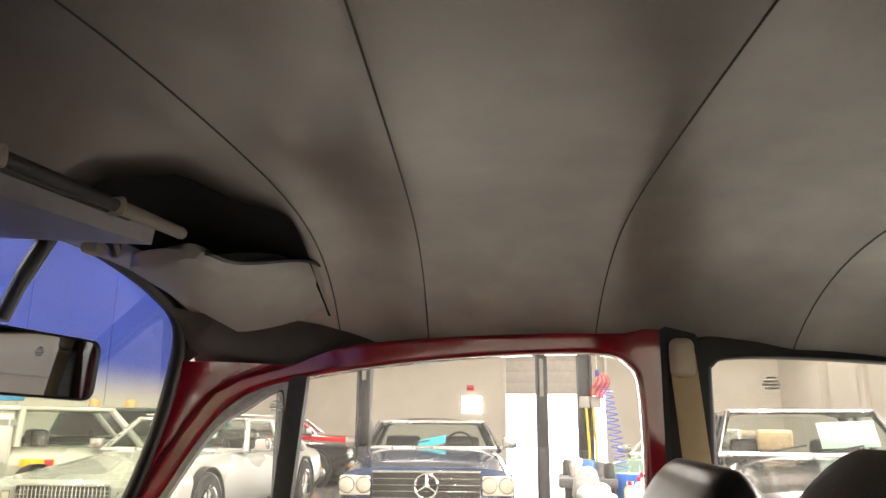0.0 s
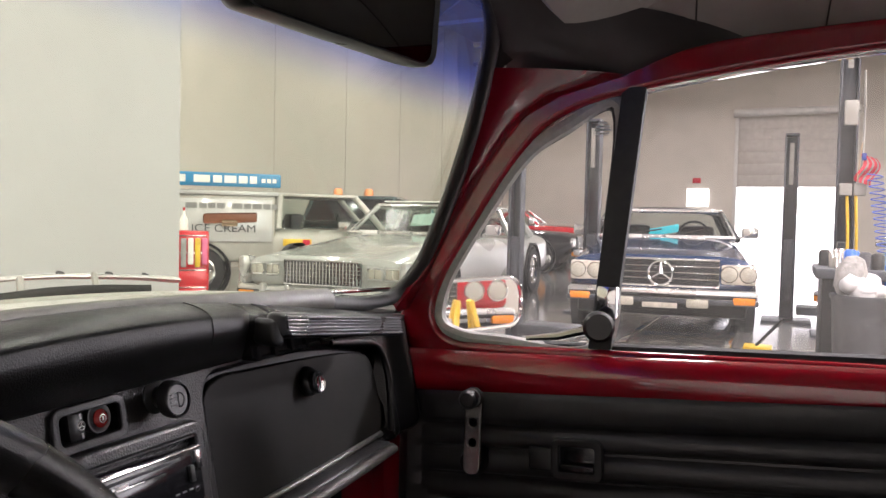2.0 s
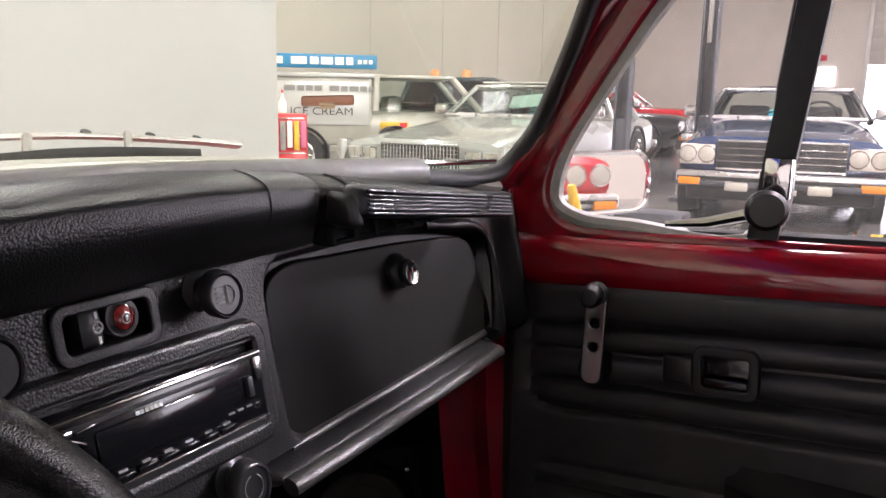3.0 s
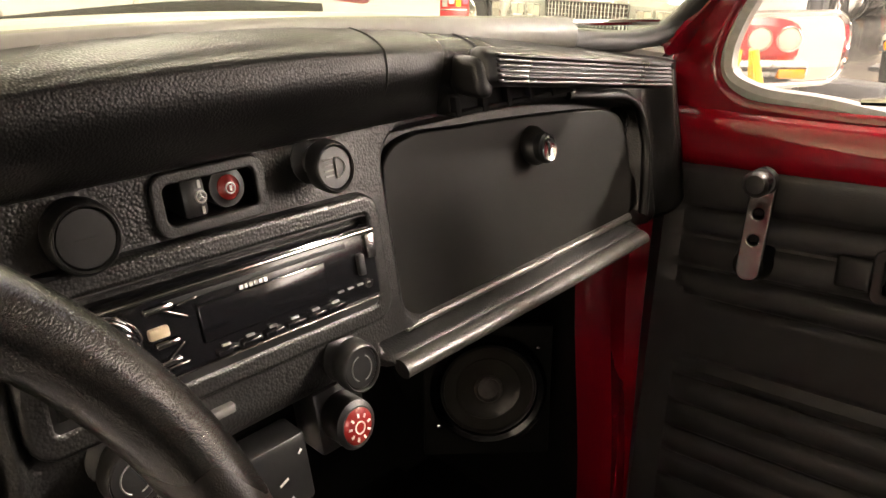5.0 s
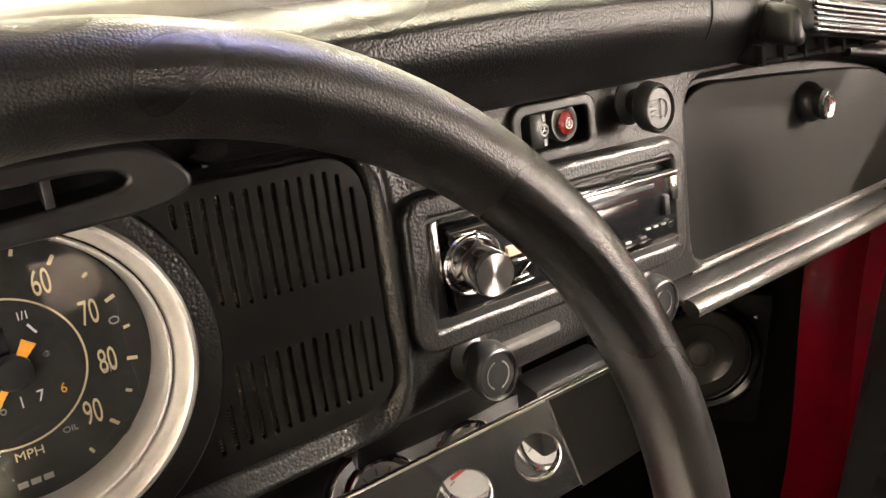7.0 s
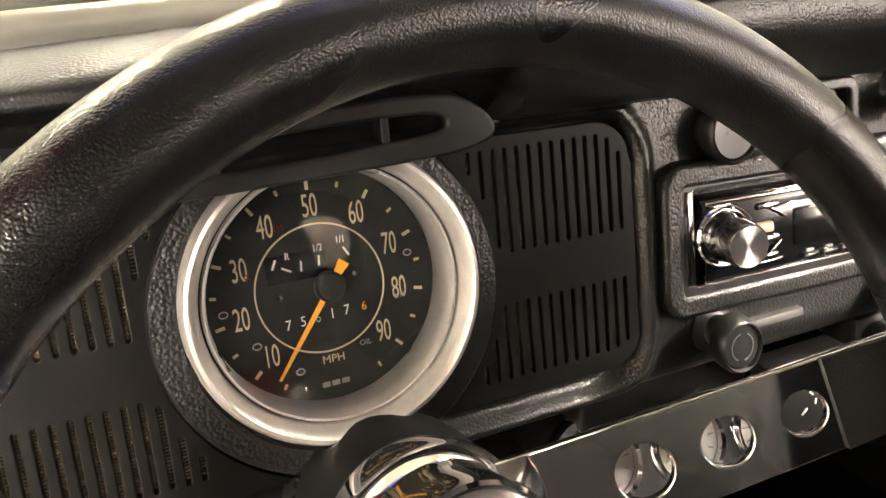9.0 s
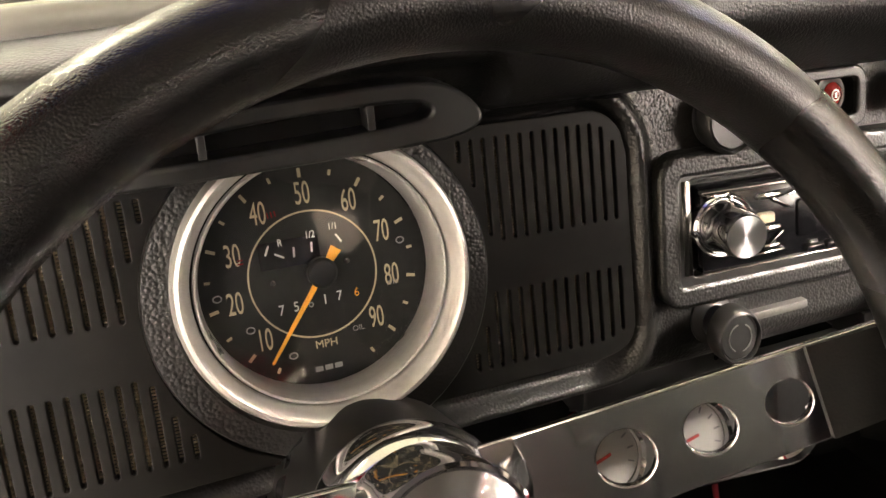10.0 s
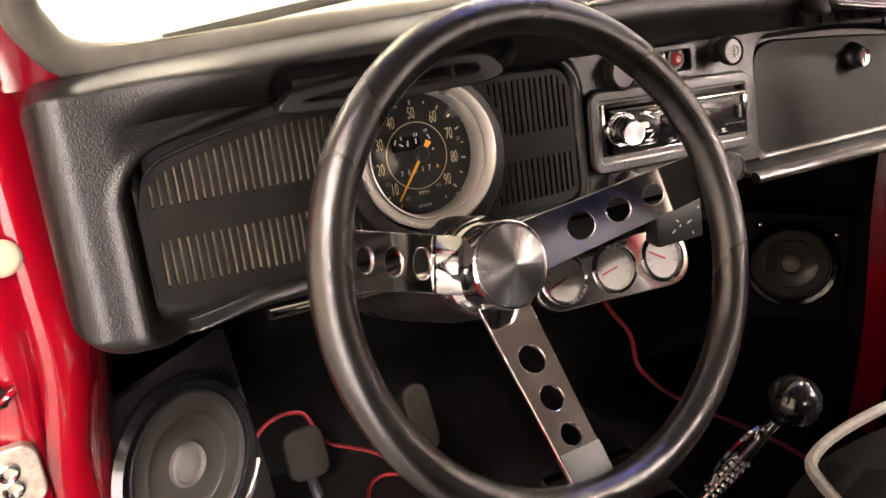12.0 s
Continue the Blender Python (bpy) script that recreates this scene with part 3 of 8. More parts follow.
# roller door, half raised
rd = tagged(new("door_3"), "half-raised grey roller door with daylight below", "roller door", "", "structure")
for k in range(6):
    z = 2.58 + 0.43 * k
    part("panel", bx((HX1 + 0.05, DY0, z), (HX1 + 0.12, DY1, z + 0.445), 0.006), "shutter", rd)
for y in (DY0, DY1):
    part("door_rail", bx((HX1 - 0.08, y - 0.06, 0), (HX1 - 0.002, y + 0.06, DZ), 0.01), "steel_beam", rd)
part("door_drum", tb([(HX1 - 0.2, DY0 - 0.1, DZ + 0.15), (HX1 - 0.2, DY1 + 0.1, DZ + 0.15)], 0.14, 14), "steel_beam", rd)
bm = bmesh.new()
box(bm, (HX1 + 9, -22, -0.2), (HX1 + 9.1, 22, 14))
tagged(part("backdrop", bm, "glow_day", None, "", False), "bright daylight outside the open roller door", "daylight", "", "structure")
# glowing sheet added outside the unseen openings
bm = bmesh.new()
box(bm, (HX0 - 5, HY0 - 6.1, -0.2), (22, HY0 - 6, 10))
tagged(part("backdrop", bm, "glow_day", None, "", False), "glowing sheet added outside the unseen wall openings behind the car", "daylight", "", "structure")
# wall joints
for k in range(9):
    x = 4.4 + 3.0 * k
    part("joint", bx((x, HY1 - 0.010, 0), (x + 0.022, HY1 + 0.004, HZ)), "joint", north)
# roof trusses
for k in range(7):
    x = -8 + 5.5 * k
    t = thing("roof_beam", "pale steel roof beam with diagonal braces", "roof beam", (x, 0, HZ), "roof beams")
    part("chord", bx((x - 0.08, HY0, HZ - 0.16), (x + 0.08, HY1, HZ), 0.01), "steel_beam", t)
    part("chord", bx((x - 0.06, HY0, HZ - 0.85), (x + 0.06, HY1, HZ - 0.73), 0.01), "steel_beam", t)
    bm = bmesh.new()
    y = HY0
    up = False
    while y < HY1 - 1.2:
        tube(bm, [(x, y, HZ - (0.1 if up else 0.8)), (x, y + 1.15, HZ - (0.8 if up else 0.1))], 0.035, 6)
        y += 1.15
        up = not up
    part("braces", bm, "steel_beam", t)
# fixtures for the ceiling lamps, most of them unseen
for lx, ly in LAMPS:
    c = thing("ceiling_light", "lit rectangular hall lamp hung from the roof", "ceiling light", (lx, ly, 7.1), "hall lamps")
    part("housing", bx((lx - 0.68, ly - 0.36, 7.10), (lx + 0.68, ly + 0.36, 7.22), 0.02), "steel_beam", c)
    part("diffuser", bx((lx - 0.62, ly - 0.31, 7.06), (lx + 0.62, ly + 0.31, 7.098)), "glow_lamp", c)
    for q in (-0.5, 0.5):
        part("hanger", tb([(lx + q, ly, 7.22), (lx + q, ly, HZ)], 0.012, 6), "steel_beam", c)
# white partition ahead of the car
bm = bmesh.new()
box(bm, (-3.2, 5.25, 0), (5.46, 5.42, 5.2), 0.01)
setting("wall_partition", bm, "wall_white", "white painted partition wall", "partition")


# ---- cars in the hall ----
def section(w, lo, hi, n=24, sq=4.0):
    """One cross-section of a car body, in y and z."""
    out = []
    for k in range(n):
        a = 2 * math.pi * k / n
        c, s = math.cos(a), math.sin(a)
        out.append((w * abs(c) ** (2 / sq) * (1 if c > 0 else -1), (lo + hi) / 2 + (hi - lo) / 2 * abs(s) ** (2 / sq) * (1 if s > 0 else -1)))
    return out


def ring_at(x, w, lo, hi, sq=4.0):
    return [Vector((x, y, z)) for y, z in section(w, lo, hi, 28, sq)]


def wheel_parts(car, x, y, r, w, rim, white=False):
    s = 1 if y > 0 else -1
    f = facing((x, y, r), (0, s, 0))
    t = part("tyre", lt([(r * 0.62, w / 2), (r * 0.93, w / 2), (r, w * 0.36), (r, -w * 0.36), (r * 0.93, -w / 2), (r * 0.62, -w / 2)], f, 28), "tyre", car)
    part("rim", lt([(0, w * 0.42), (r * 0.12, w * 0.44), (r * 0.20, w * 0.30), (r * 0.46, w * 0.36), (r * 0.58, w * 0.52), (r * 0.64, w * 0.50), (r * 0.62, -w / 2)], f, 28), rim, t)
    bm = bmesh.new()
    for k in range(8):
        box(bm, (r * 0.16, -r * 0.045, w * 0.28), (r * 0.56, r * 0.045, w * 0.42), 0.004, f @ pose(0, 0, 0, 0, 0, 45 * k))
    part("wheel_spokes", bm, rim, t)
    part("wheel_arch", lt([(r * 1.02, -w * 0.1), (r * 1.12, w * 0.50), (r * 1.18, w * 0.52), (r * 1.20, w * 0.1)], f, 28), "rubber", car)


def car(name, label, paint, place, turn, L=4.6, W=1.78, nose=0.74, belt=0.92, roof=1.32, hood=0.34, cabin=(0.30, 0.86), tail=0.82, top=None, rim="chrome_old", r=0.32, lights="quad", clear=0.20, chrome=1.0, grille_w=0.42, sq=4.5, bars=5):
    """A parked car: nose at x = 0, tail at x = -L; then turned and set down at its place."""
    c = thing(name, label, "car")
    st = [(0.0, 0.86, nose - 0.30, nose - 0.06), (-0.05, 0.95, nose - 0.38, nose), (-0.35, 0.985, clear, nose + 0.04), (-L * hood, 1.0, clear, belt), (-L * 0.55, 1.0, clear, belt + 0.01), (-L * cabin[1], 0.99, clear, belt - 0.01), (-L * 0.95, 0.97, clear + 0.06, tail), (-L, 0.90, clear + 0.16, tail - 0.10)]
    bm = bmesh.new()
    fine = []
    for a, b in zip(st, st[1:]):
        for k in range(4):
            t = k / 4
            fine.append([p + (q - p) * t for p, q in zip(a, b)])
    fine.append(list(st[-1]))
    loft(bm, [ring_at(x, W / 2 * w, lo, hi, sq) for x, w, lo, hi in fine])
    body = part("body", bm, paint, c)
    # cabin: pillars and roof, with glass between
    x0, x1 = -L * cabin[0], -L * cabin[1]
    rf, rb = x0 - (roof - belt) * 1.15, x1 + (roof - belt) * 0.85
    bm = bmesh.new()
    wb, wt = W / 2 * 0.93, W / 2 * 0.74
    rings = []
    for t in (0, 0.15, 0.5, 0.85, 1.0):
        z = roof - 0.10 + 0.10 * math.sin(math.pi * (0.18 + 0.64 * t)) / 1.0
        x = rf + (rb - rf) * t
        rings.append([Vector((x, wt * u, z - 0.07 * abs(u) ** 3)) for u in [k / 8 - 1 for k in range(17)]])
    loft(bm, rings, False, False)
    part("roof", bm, top or paint, c)
    for sgn in (1, -1):
        bm = bmesh.new()
        tube(bm, [(x0, sgn * wb, belt - 0.03), (rf, sgn * wt, roof - 0.075)], 0.035, 8)
        tube(bm, [(x1, sgn * wb, belt - 0.03), (rb, sgn * wt, roof - 0.075)], 0.06, 8)
        tube(bm, [((x0 + x1) / 2 - 0.1, sgn * wb, belt - 0.03), ((rf + rb) / 2 - 0.1, sgn * wt, roof - 0.075)], 0.035, 8)
        tube(bm, [(rf, sgn * wt, roof - 0.075), (rb, sgn * wt, roof - 0.075)], 0.035, 8)
        part("window_frame", bm, top or paint, c)
    bm = bmesh.new()
    tube(bm, [(x0 + 0.01, wb * 0.96, belt), (rf, wt, roof - 0.06), (rf, -wt, roof - 0.06), (x0 + 0.01, -wb * 0.96, belt)], 0.028, 6, True)
    part("windshield_trim", bm, "car_chrome", c)
    q = [(x0, wb), (rf, wt), (rb, wt), (x1, wb)]
    for nm, pts in (("windshield", [(x0, -wb, belt - 0.02), (x0, wb, belt - 0.02), (rf, wt, roof - 0.08), (rf, -wt, roof - 0.08)]), ("rear_window", [(x1, -wb, belt - 0.02), (x1, wb, belt - 0.02), (rb, wt, roof - 0.08), (rb, -wt, roof - 0.08)]), ("side_window", [(x0, wb, belt - 0.02), (x1, wb, belt - 0.02), (rb, wt, roof - 0.08), (rf, wt, roof - 0.08)]), ("side_window", [(x0, -wb, belt - 0.02), (x1, -wb, belt - 0.02), (rb, -wt, roof - 0.08), (rf, -wt, roof - 0.08)])):
        bm = bmesh.new()
        bm.faces.new([bm.verts.new(p) for p in pts])
        part(nm, bm, "old_glass", c, "", False)
    # cabin inside: seats and dash as dark padded forms
    bm = bmesh.new()
    for sgn in (1, -1):
        box(bm, (x0 - 1.15, sgn * W * 0.22 - 0.24, 0.55), (x0 - 0.98, sgn * W * 0.22 + 0.24, belt + 0.14), 0.06)
    box(bm, (x0 - 0.32, -wb * 0.9, belt - 0.22), (x0 - 0.08, wb * 0.9, belt - 0.01), 0.05)
    part("seats", bm, "rubber", c)
    part("steering_wheel", tb([(x0 - 0.42, 0.36 + 0.18 * math.cos(a), belt + 0.02 + 0.17 * math.sin(a)) for a in [2 * math.pi * k / 20 for k in range(20)]], 0.014, 6, True), "rubber", c)
    for sgn in (1, -1):
        wheel_parts(c, -L * 0.17, sgn * (W / 2 - 0.085), r, 0.20, rim)
        wheel_parts(c, -L * 0.79, sgn * (W / 2 - 0.085), r, 0.20, rim)
        mir = part("door_mirror", bx((x0 - 0.22, sgn * (W / 2 + 0.08) - 0.09, belt + 0.0), (x0 - 0.10, sgn * (W / 2 + 0.08) + 0.09, belt + 0.13), 0.03), "car_chrome" if chrome else paint, c)
        part("mirror_stem", tb([(x0 - 0.16, sgn * (W / 2 - 0.06), belt - 0.01), (x0 - 0.16, sgn * (W / 2 + 0.06), belt + 0.05)], 0.018, 6), "car_chrome", mir)
        # lamps
        if lights == "quad":
            for q in (0.60, 0.84):
                lp = part("headlight", lt([(0, 0.014), (0.05, 0.012), (0.080, 0.004), (0.085, -0.01), (0.085, -0.05)], facing((0.0, sgn * W / 2 * q, nose - 0.17), (1, 0, 0)), 24), "lamp_lens", c)
                part("headlight_ring", lt([(0.084, 0.0), (0.092, 0.012), (0.098, 0.0), (0.098, -0.05)], facing((0.0, sgn * W / 2 * q, nose - 0.17), (1, 0, 0)), 24), "car_chrome", lp)
        elif lights == "twin":
            y0, y1 = sorted((sgn * W / 2 * 0.62, sgn * W / 2 * 0.97))
            lp = part("headlight", bx((-0.06, y0, nose - 0.27), (0.012, y1, nose - 0.08), 0.02), "plate", c, "pale headlight housing")
            for q in (0.70, 0.89):
                f = facing((0.012, sgn * W / 2 * q, nose - 0.172), (1, 0, 0))
                part("lens", lt([(0, 0.016), (0.05, 0.012), (0.070, 0.002), (0.070, -0.01)], f, 20), "lamp_lens", lp)
                part("headlight_ring", lt([(0.070, 0.0), (0.076, 0.008), (0.082, 0.0)], f, 20), "chrome_old", lp)
        elif lights == "rect":
            for a, b in ((0.54, 0.70), (0.74, 0.90)):
                y0, y1 = sorted((sgn * W / 2 * a, sgn * W / 2 * b))
                h = 0.10
                lp = part("headlight", bx((-0.06, y0, nose - 0.11 - h), (0.018, y1, nose - 0.10), 0.014), "lamp_lens", c)
                part("headlight_frame", tb([(0.014, y0, nose - 0.11 - h), (0.014, y1, nose - 0.11 - h), (0.014, y1, nose - 0.10), (0.014, y0, nose - 0.10)], 0.010, 6, True), "car_chrome", lp)
                part("lens_rib", bx((0.014, y0 + (y1 - y0) * 0.48, nose - 0.105 - h), (0.022, y0 + (y1 - y0) * 0.52, nose - 0.105), 0.002), "chrome_old", lp)
        else:
            lp = part("headlight", lt([(0, 0.06), (0.06, 0.055), (0.098, 0.02), (0.105, -0.05)], facing((-0.03, sgn * W / 2 * 0.74, nose - 0.14), (1, 0, 0)), 24), "lamp_lens", c)
            part("headlight_ring", lt([(0.102, 0.0), (0.122, 0.03), (0.132, -0.06)], facing((-0.03, sgn * W / 2 * 0.74, nose - 0.14), (1, 0, 0)), 24), "car_chrome", lp)
        part("indicator", bx((-0.02, sgn * W / 2 * 0.84 - 0.10, nose - 0.45), (0.185, sgn * W / 2 * 0.84 + 0.10, nose - 0.375), 0.015), "amber", c)
    gw = W * grille_w / 2
    gr = part("grille", bx((-0.04, -gw, nose - 0.29), (0.02, gw, nose - 0.05), 0.012), "rubber", c)
    part("grille_frame", tb([(0.03, -gw, nose - 0.30), (0.03, gw, nose - 0.30), (0.03, gw, nose - 0.045), (0.03, -gw, nose - 0.045)], 0.013, 8, True), "car_chrome", gr)
    for k in range(bars):
        z = nose - 0.29 + 0.24 * (k + 1) / (bars + 1)
        part("grille_bar", bx((0.02, -gw, z - 0.004), (0.032, gw, z + 0.004), 0.002), "chrome_old", gr)
    bp = part("bumper", bx((0.02, -W / 2 * 0.98, nose - 0.44), (0.16, W / 2 * 0.98, nose - 0.32), 0.035, None, 3), "car_chrome" if chrome else paint, c)
    part("bumper_rubber", bx((0.155, -W / 2 * 0.96, nose - 0.40), (0.175, W / 2 * 0.96, nose - 0.365), 0.006), "rubber", bp)
    part("number_plate", bx((0.17, -0.16, nose - 0.50), (0.18, 0.16, nose - 0.41), 0.004), "plate", c)
    part("valance", bx((-0.10, -W / 2 * 0.88, clear), (0.05, W / 2 * 0.88, nose - 0.42), 0.04), "rubber", c)
    part("rear_bumper", bx((-L - 0.10, -W / 2 * 0.96, 0.40), (-L + 0.05, W / 2 * 0.96, 0.53), 0.035), "car_chrome", c)
    for k in (-0.24, 0.24):
        part("wiper", tb([(x0 + 0.03, k - 0.24, belt + 0.005), (x0 - 0.10, k + 0.22, belt + 0.09)], 0.010, 6), "rubber", c)
    c.matrix_basis = Matrix.Translation(place) @ pose(0, 0, 0, 0, 0, turn)
    return c


sl = car("convertible", "dark blue convertible with a broad chrome grille facing the bay", "car_blue", (7.10, 0.675, 0.0), 188, L=4.58, W=1.79, nose=0.79, belt=0.94, roof=1.31, hood=0.33, cabin=(0.36, 0.70), tail=0.85, top="rubber", grille_w=0.60, lights="twin", bars=3)


def on_car(c, name, bm, mat, label=""):
    """Adds a part given in the car's own places."""
    keep = c.matrix_basis.copy()
    c.matrix_basis = Matrix.Identity(4)
    ob = part(name, bm, mat, c, label)
    c.matrix_basis = keep
    return ob


em = on_car(sl, "emblem", tb([(0.06, 0.115 * math.cos(a), 0.61 + 0.115 * math.sin(a)) for a in [2 * math.pi * k / 24 for k in range(24)]], 0.014, 8, True), "chrome", "round chrome grille emblem")
bm = bmesh.new()
for a in (90, 210, 330):
    tube(bm, [(0.06, 0, 0.61), (0.06, 0.12 * math.cos(radians(a)), 0.61 + 0.12 * math.sin(radians(a)))], [0.024, 0.008], 8)
on_car(sl, "emblem_bars", bm, "chrome")
on_car(sl, "sunshade", bx((-1.80, -0.16, 0.965), (-1.77, 0.18, 1.06), 0.012, Matrix(((1, 0, -0.8, 0.75), (0, 1, 0, 0), (0, 0.2, 1, 0), (0, 0, 0, 1)))), "cyan_cloth", "folded turquoise sunshade behind the glass")
for y in (-0.34, 0.34):
    on_car(sl, "fog_lamp", bx((0.16, y - 0.10, 0.30), (0.22, y + 0.10, 0.385), 0.02), "lamp_lens", "pale fog lamp below the bumper")
on_car(sl, "bumper_band", bx((0.150, -0.88, 0.335), (0.182, 0.88, 0.385), 0.010), "steel_dark", "dark band along the bumper")

cad = car("luxury_coupe", "long white coupe with a tall chrome grille and square lamps", "car_silver", (6.15, 3.95, 0.0), 182, L=5.6, W=2.0, nose=0.67, belt=0.90, roof=1.33, lights="rect", hood=0.36, cabin=(0.38, 0.80), tail=0.90, r=0.35, grille_w=0.46)
on_car(cad, "dash_paper", bx((-2.34, -0.10, 0.995), (-2.30, 0.45, 1.15), 0.004, Matrix(((1, 0, -0.8, 0.8), (0, 1, 0, 0), (0, 0.1, 1, 0), (0, 0, 0, 1)))), "paper", "pale green paper behind the windshield")
bm = bmesh.new()
for k in range(22):
    box(bm, (0.03, -0.42 + 0.04 * k, 0.39), (0.045, -0.408 + 0.04 * k, 0.61))
on_car(cad, "grille_teeth", bm, "car_chrome")
for y in (-0.62, -0.30, 0.30, 0.62):
    on_car(cad, "bumper_guard", bx((0.14, y - 0.03, 0.18), (0.22, y + 0.03, 0.38), 0.02), "car_chrome")
for y in (-0.97, 0.97):
    on_car(cad, "fender_blade", bx((-0.12, y - 0.04, 0.26), (0.10, y + 0.04, 0.65), 0.03), "car_chrome", "upright chrome fender end")
on_car(cad, "vinyl_roof", bx((-3.72, -0.70, 1.318), (-2.72, 0.70, 1.336), 0.008), "paper_white", "white vinyl roof cover")

rc = car("pickup_truck", "bright red old pickup truck seen from its side", "car_red", (19.2, 4.45, 0.0), -80, L=4.7, W=1.85, nose=0.98, belt=1.05, roof=1.46, hood=0.26, cabin=(0.24, 0.48), r=0.38)
dk = car("hot_rod", "dark brown coupe on bronze wheels", "car_black", (15.9, 3.75, 0.0), -85, L=4.5, W=1.75, nose=0.84, belt=0.94, roof=1.20, hood=0.36, cabin=(0.40, 0.8), rim="wheel_gold", r=0.35)
gc = car("estate_car", "pale green saloon with a tan soft top", "car_green", (9.2, -1.55, 0.0), 150, L=4.5, W=1.75, nose=0.66, belt=0.84, roof=1.22, hood=0.33, cabin=(0.36, 0.84), top="tan_top")
bc = car("vintage_saloon", "black rounded vintage saloon with chrome windshield trim", "car_black", (5.6, -2.75, 0.0), 172, L=4.7, W=1.80, nose=0.72, belt=0.95, roof=1.42, hood=0.30, cabin=(0.30, 0.80), lights="single", sq=3.0)
on_car(bc, "dash_paper", bx((-1.62, 0.12, 1.00), (-1.60, 0.62, 1.24), 0.004, Matrix(((1, 0, -0.9, 0.95), (0, 1, 0, 0), (0, 0.05, 1, 0), (0, 0, 0, 1)))), "paper", "pale green paper behind the windshield")
on_car(bc, "orange_pack", bx((-1.85, -0.42, 0.98), (-1.70, -0.10, 1.18), 0.03), "wood", "orange package on the shelf")
tl = car("teal_sedan", "bright teal sedan parked behind the trucks", "car_teal", (12.8, 7.2, 0.0), 190, L=4.8, W=1.8, nose=0.90, belt=1.05, roof=1.48)
rr = car("red_coupe", "bright red coupe with round lamps parked behind the car", "car_red", (2.2, -5.2, 0.0), 98, L=4.5, W=1.80, nose=0.78, belt=0.95, roof=1.32, lights="quad")

# ice cream truck with its sign board
tr = thing("ice_cream_truck", "old white ice cream truck with a blue roof sign", "truck")
part("box_body", bx((-2.7, -0.85, 0.50), (-0.76, 0.85, 1.46), 0.05), "car_cream", tr)
part("box_roof", bx((-2.75, -0.90, 1.43), (-0.72, 0.90, 1.50), 0.03), "car_white", tr)
part("side_panel", bx((-2.55, -0.875, 0.78), (-0.80, -0.845, 1.38), 0.01), "car_white", tr, "white lettered side panel")
bm = bmesh.new()
rows = [ring_at(x, w, lo, hi, 4.0) for x, w, lo, hi in ((-0.78, 0.84, 0.42, 1.0), (0.3, 0.84, 0.40, 0.98), (0.9, 0.80, 0.40, 0.96), (1.5, 0.70, 0.45, 0.90), (1.62, 0.6, 0.55, 0.80))]
loft(bm, rows)
part("cab", bm, "car_cream", tr)
bm = bmesh.new()
for s in (1, -1):
    tube(bm, [(-0.72, s * 0.80, 0.98), (-0.70, s * 0.74, 1.46)], 0.05, 8)
    tube(bm, [(0.75, s * 0.78, 0.95), (0.32, s * 0.70, 1.46)], 0.045, 8)
box(bm, (-0.74, -0.76, 1.44), (0.36, 0.76, 1.49), 0.02)
part("cab_frame", bm, "car_cream", tr)
for s in (1, -1):
    bm = bmesh.new()
    bm.faces.new([bm.verts.new(p) for p in ((-0.68, s * 0.79, 0.98), (0.72, s * 0.77, 0.96), (0.32, s * 0.70, 1.43), (-0.66, s * 0.74, 1.43))])
    part("side_window", bm, "old_glass", tr, "", False)
part("cab_seat", bx((-0.55, -0.6, 0.62), (-0.35, 0.6, 1.20), 0.06), "rubber", tr)
part("dash_shelf", bx((0.30, -0.7, 0.92), (0.62, 0.7, 1.06), 0.05), "rubber", tr)
warn = part("warning_sign", bx((-0.66, -0.892, 0.735), (-0.28, -0.870, 0.835), 0.006), "yellow", tr, "yellow and red warning plate")
part("sign_end", bx((-0.40, -0.898, 0.745), (-0.30, -0.890, 0.825), 0.004), "flag_red", warn)
part("wheel_rim", tb([(0.25, 0.32 + 0.2 * math.cos(a), 1.02 + 0.19 * math.sin(a)) for a in [2 * math.pi * k / 20 for k in range(20)]], 0.014, 6, True), "rubber", tr)
for s in (1, -1):
    for x in (-1.75, 1.0):
        wheel_parts(tr, x, s * 0.80, 0.36, 0.20, "chrome_old")
    part("fender", lt([(0.40, -0.14), (0.42, 0.05), (0.46, 0.10), (0.50, 0.05), (0.50, -0.14)], facing((1.0, s * 0.80, 0.36), (0, s, 0)), 24, 180), "car_cream", tr)
part("sign_board", bx((-2.65, -0.93, 1.55), (-0.70, -0.87, 1.74), 0.015), "blue_sign", tr, "blue sign board with pale lettering bars")
bm = bmesh.new()
for x, w in ((-2.55, 0.22), (-2.28, 0.10), (-2.15, 0.10), (-2.02, 0.12), (-1.80, 0.20), (-1.56, 0.11), (-1.42, 0.15), (-1.24, 0.11), (-1.10, 0.09)):
    box(bm, (x, -0.936, 1.60), (x + w, -0.929, 1.70))
for k in range(3):
    box(bm, (-0.95 + 0.07 * k, -0.936, 1.615), (-0.90 + 0.07 * k, -0.929, 1.67))
part("sign_bars", bm, "paper_white", tr)
fm = facing((-1.42, -0.882, 0.965), (0, -1, 0))
link_mesh("lettering", letters("ICE CREAM", 0.15, fm, 0.002, 1.10), M["dark_print"], tr, "dark lettering", False)
bm = bmesh.new()
for x, w in ((-1.86, 0.14), (-1.69, 0.09), (-1.58, 0.09), (-1.47, 0.10), (-1.28, 0.13), (-1.13, 0.09), (-1.02, 0.12), (-0.88, 0.09), (-0.77, 0.07)):
    box(bm, (x - 0.04, -0.884, 1.245), (x + w - 0.04, -0.876, 1.32))
part("sign_bars", bm, "grey_print", tr)
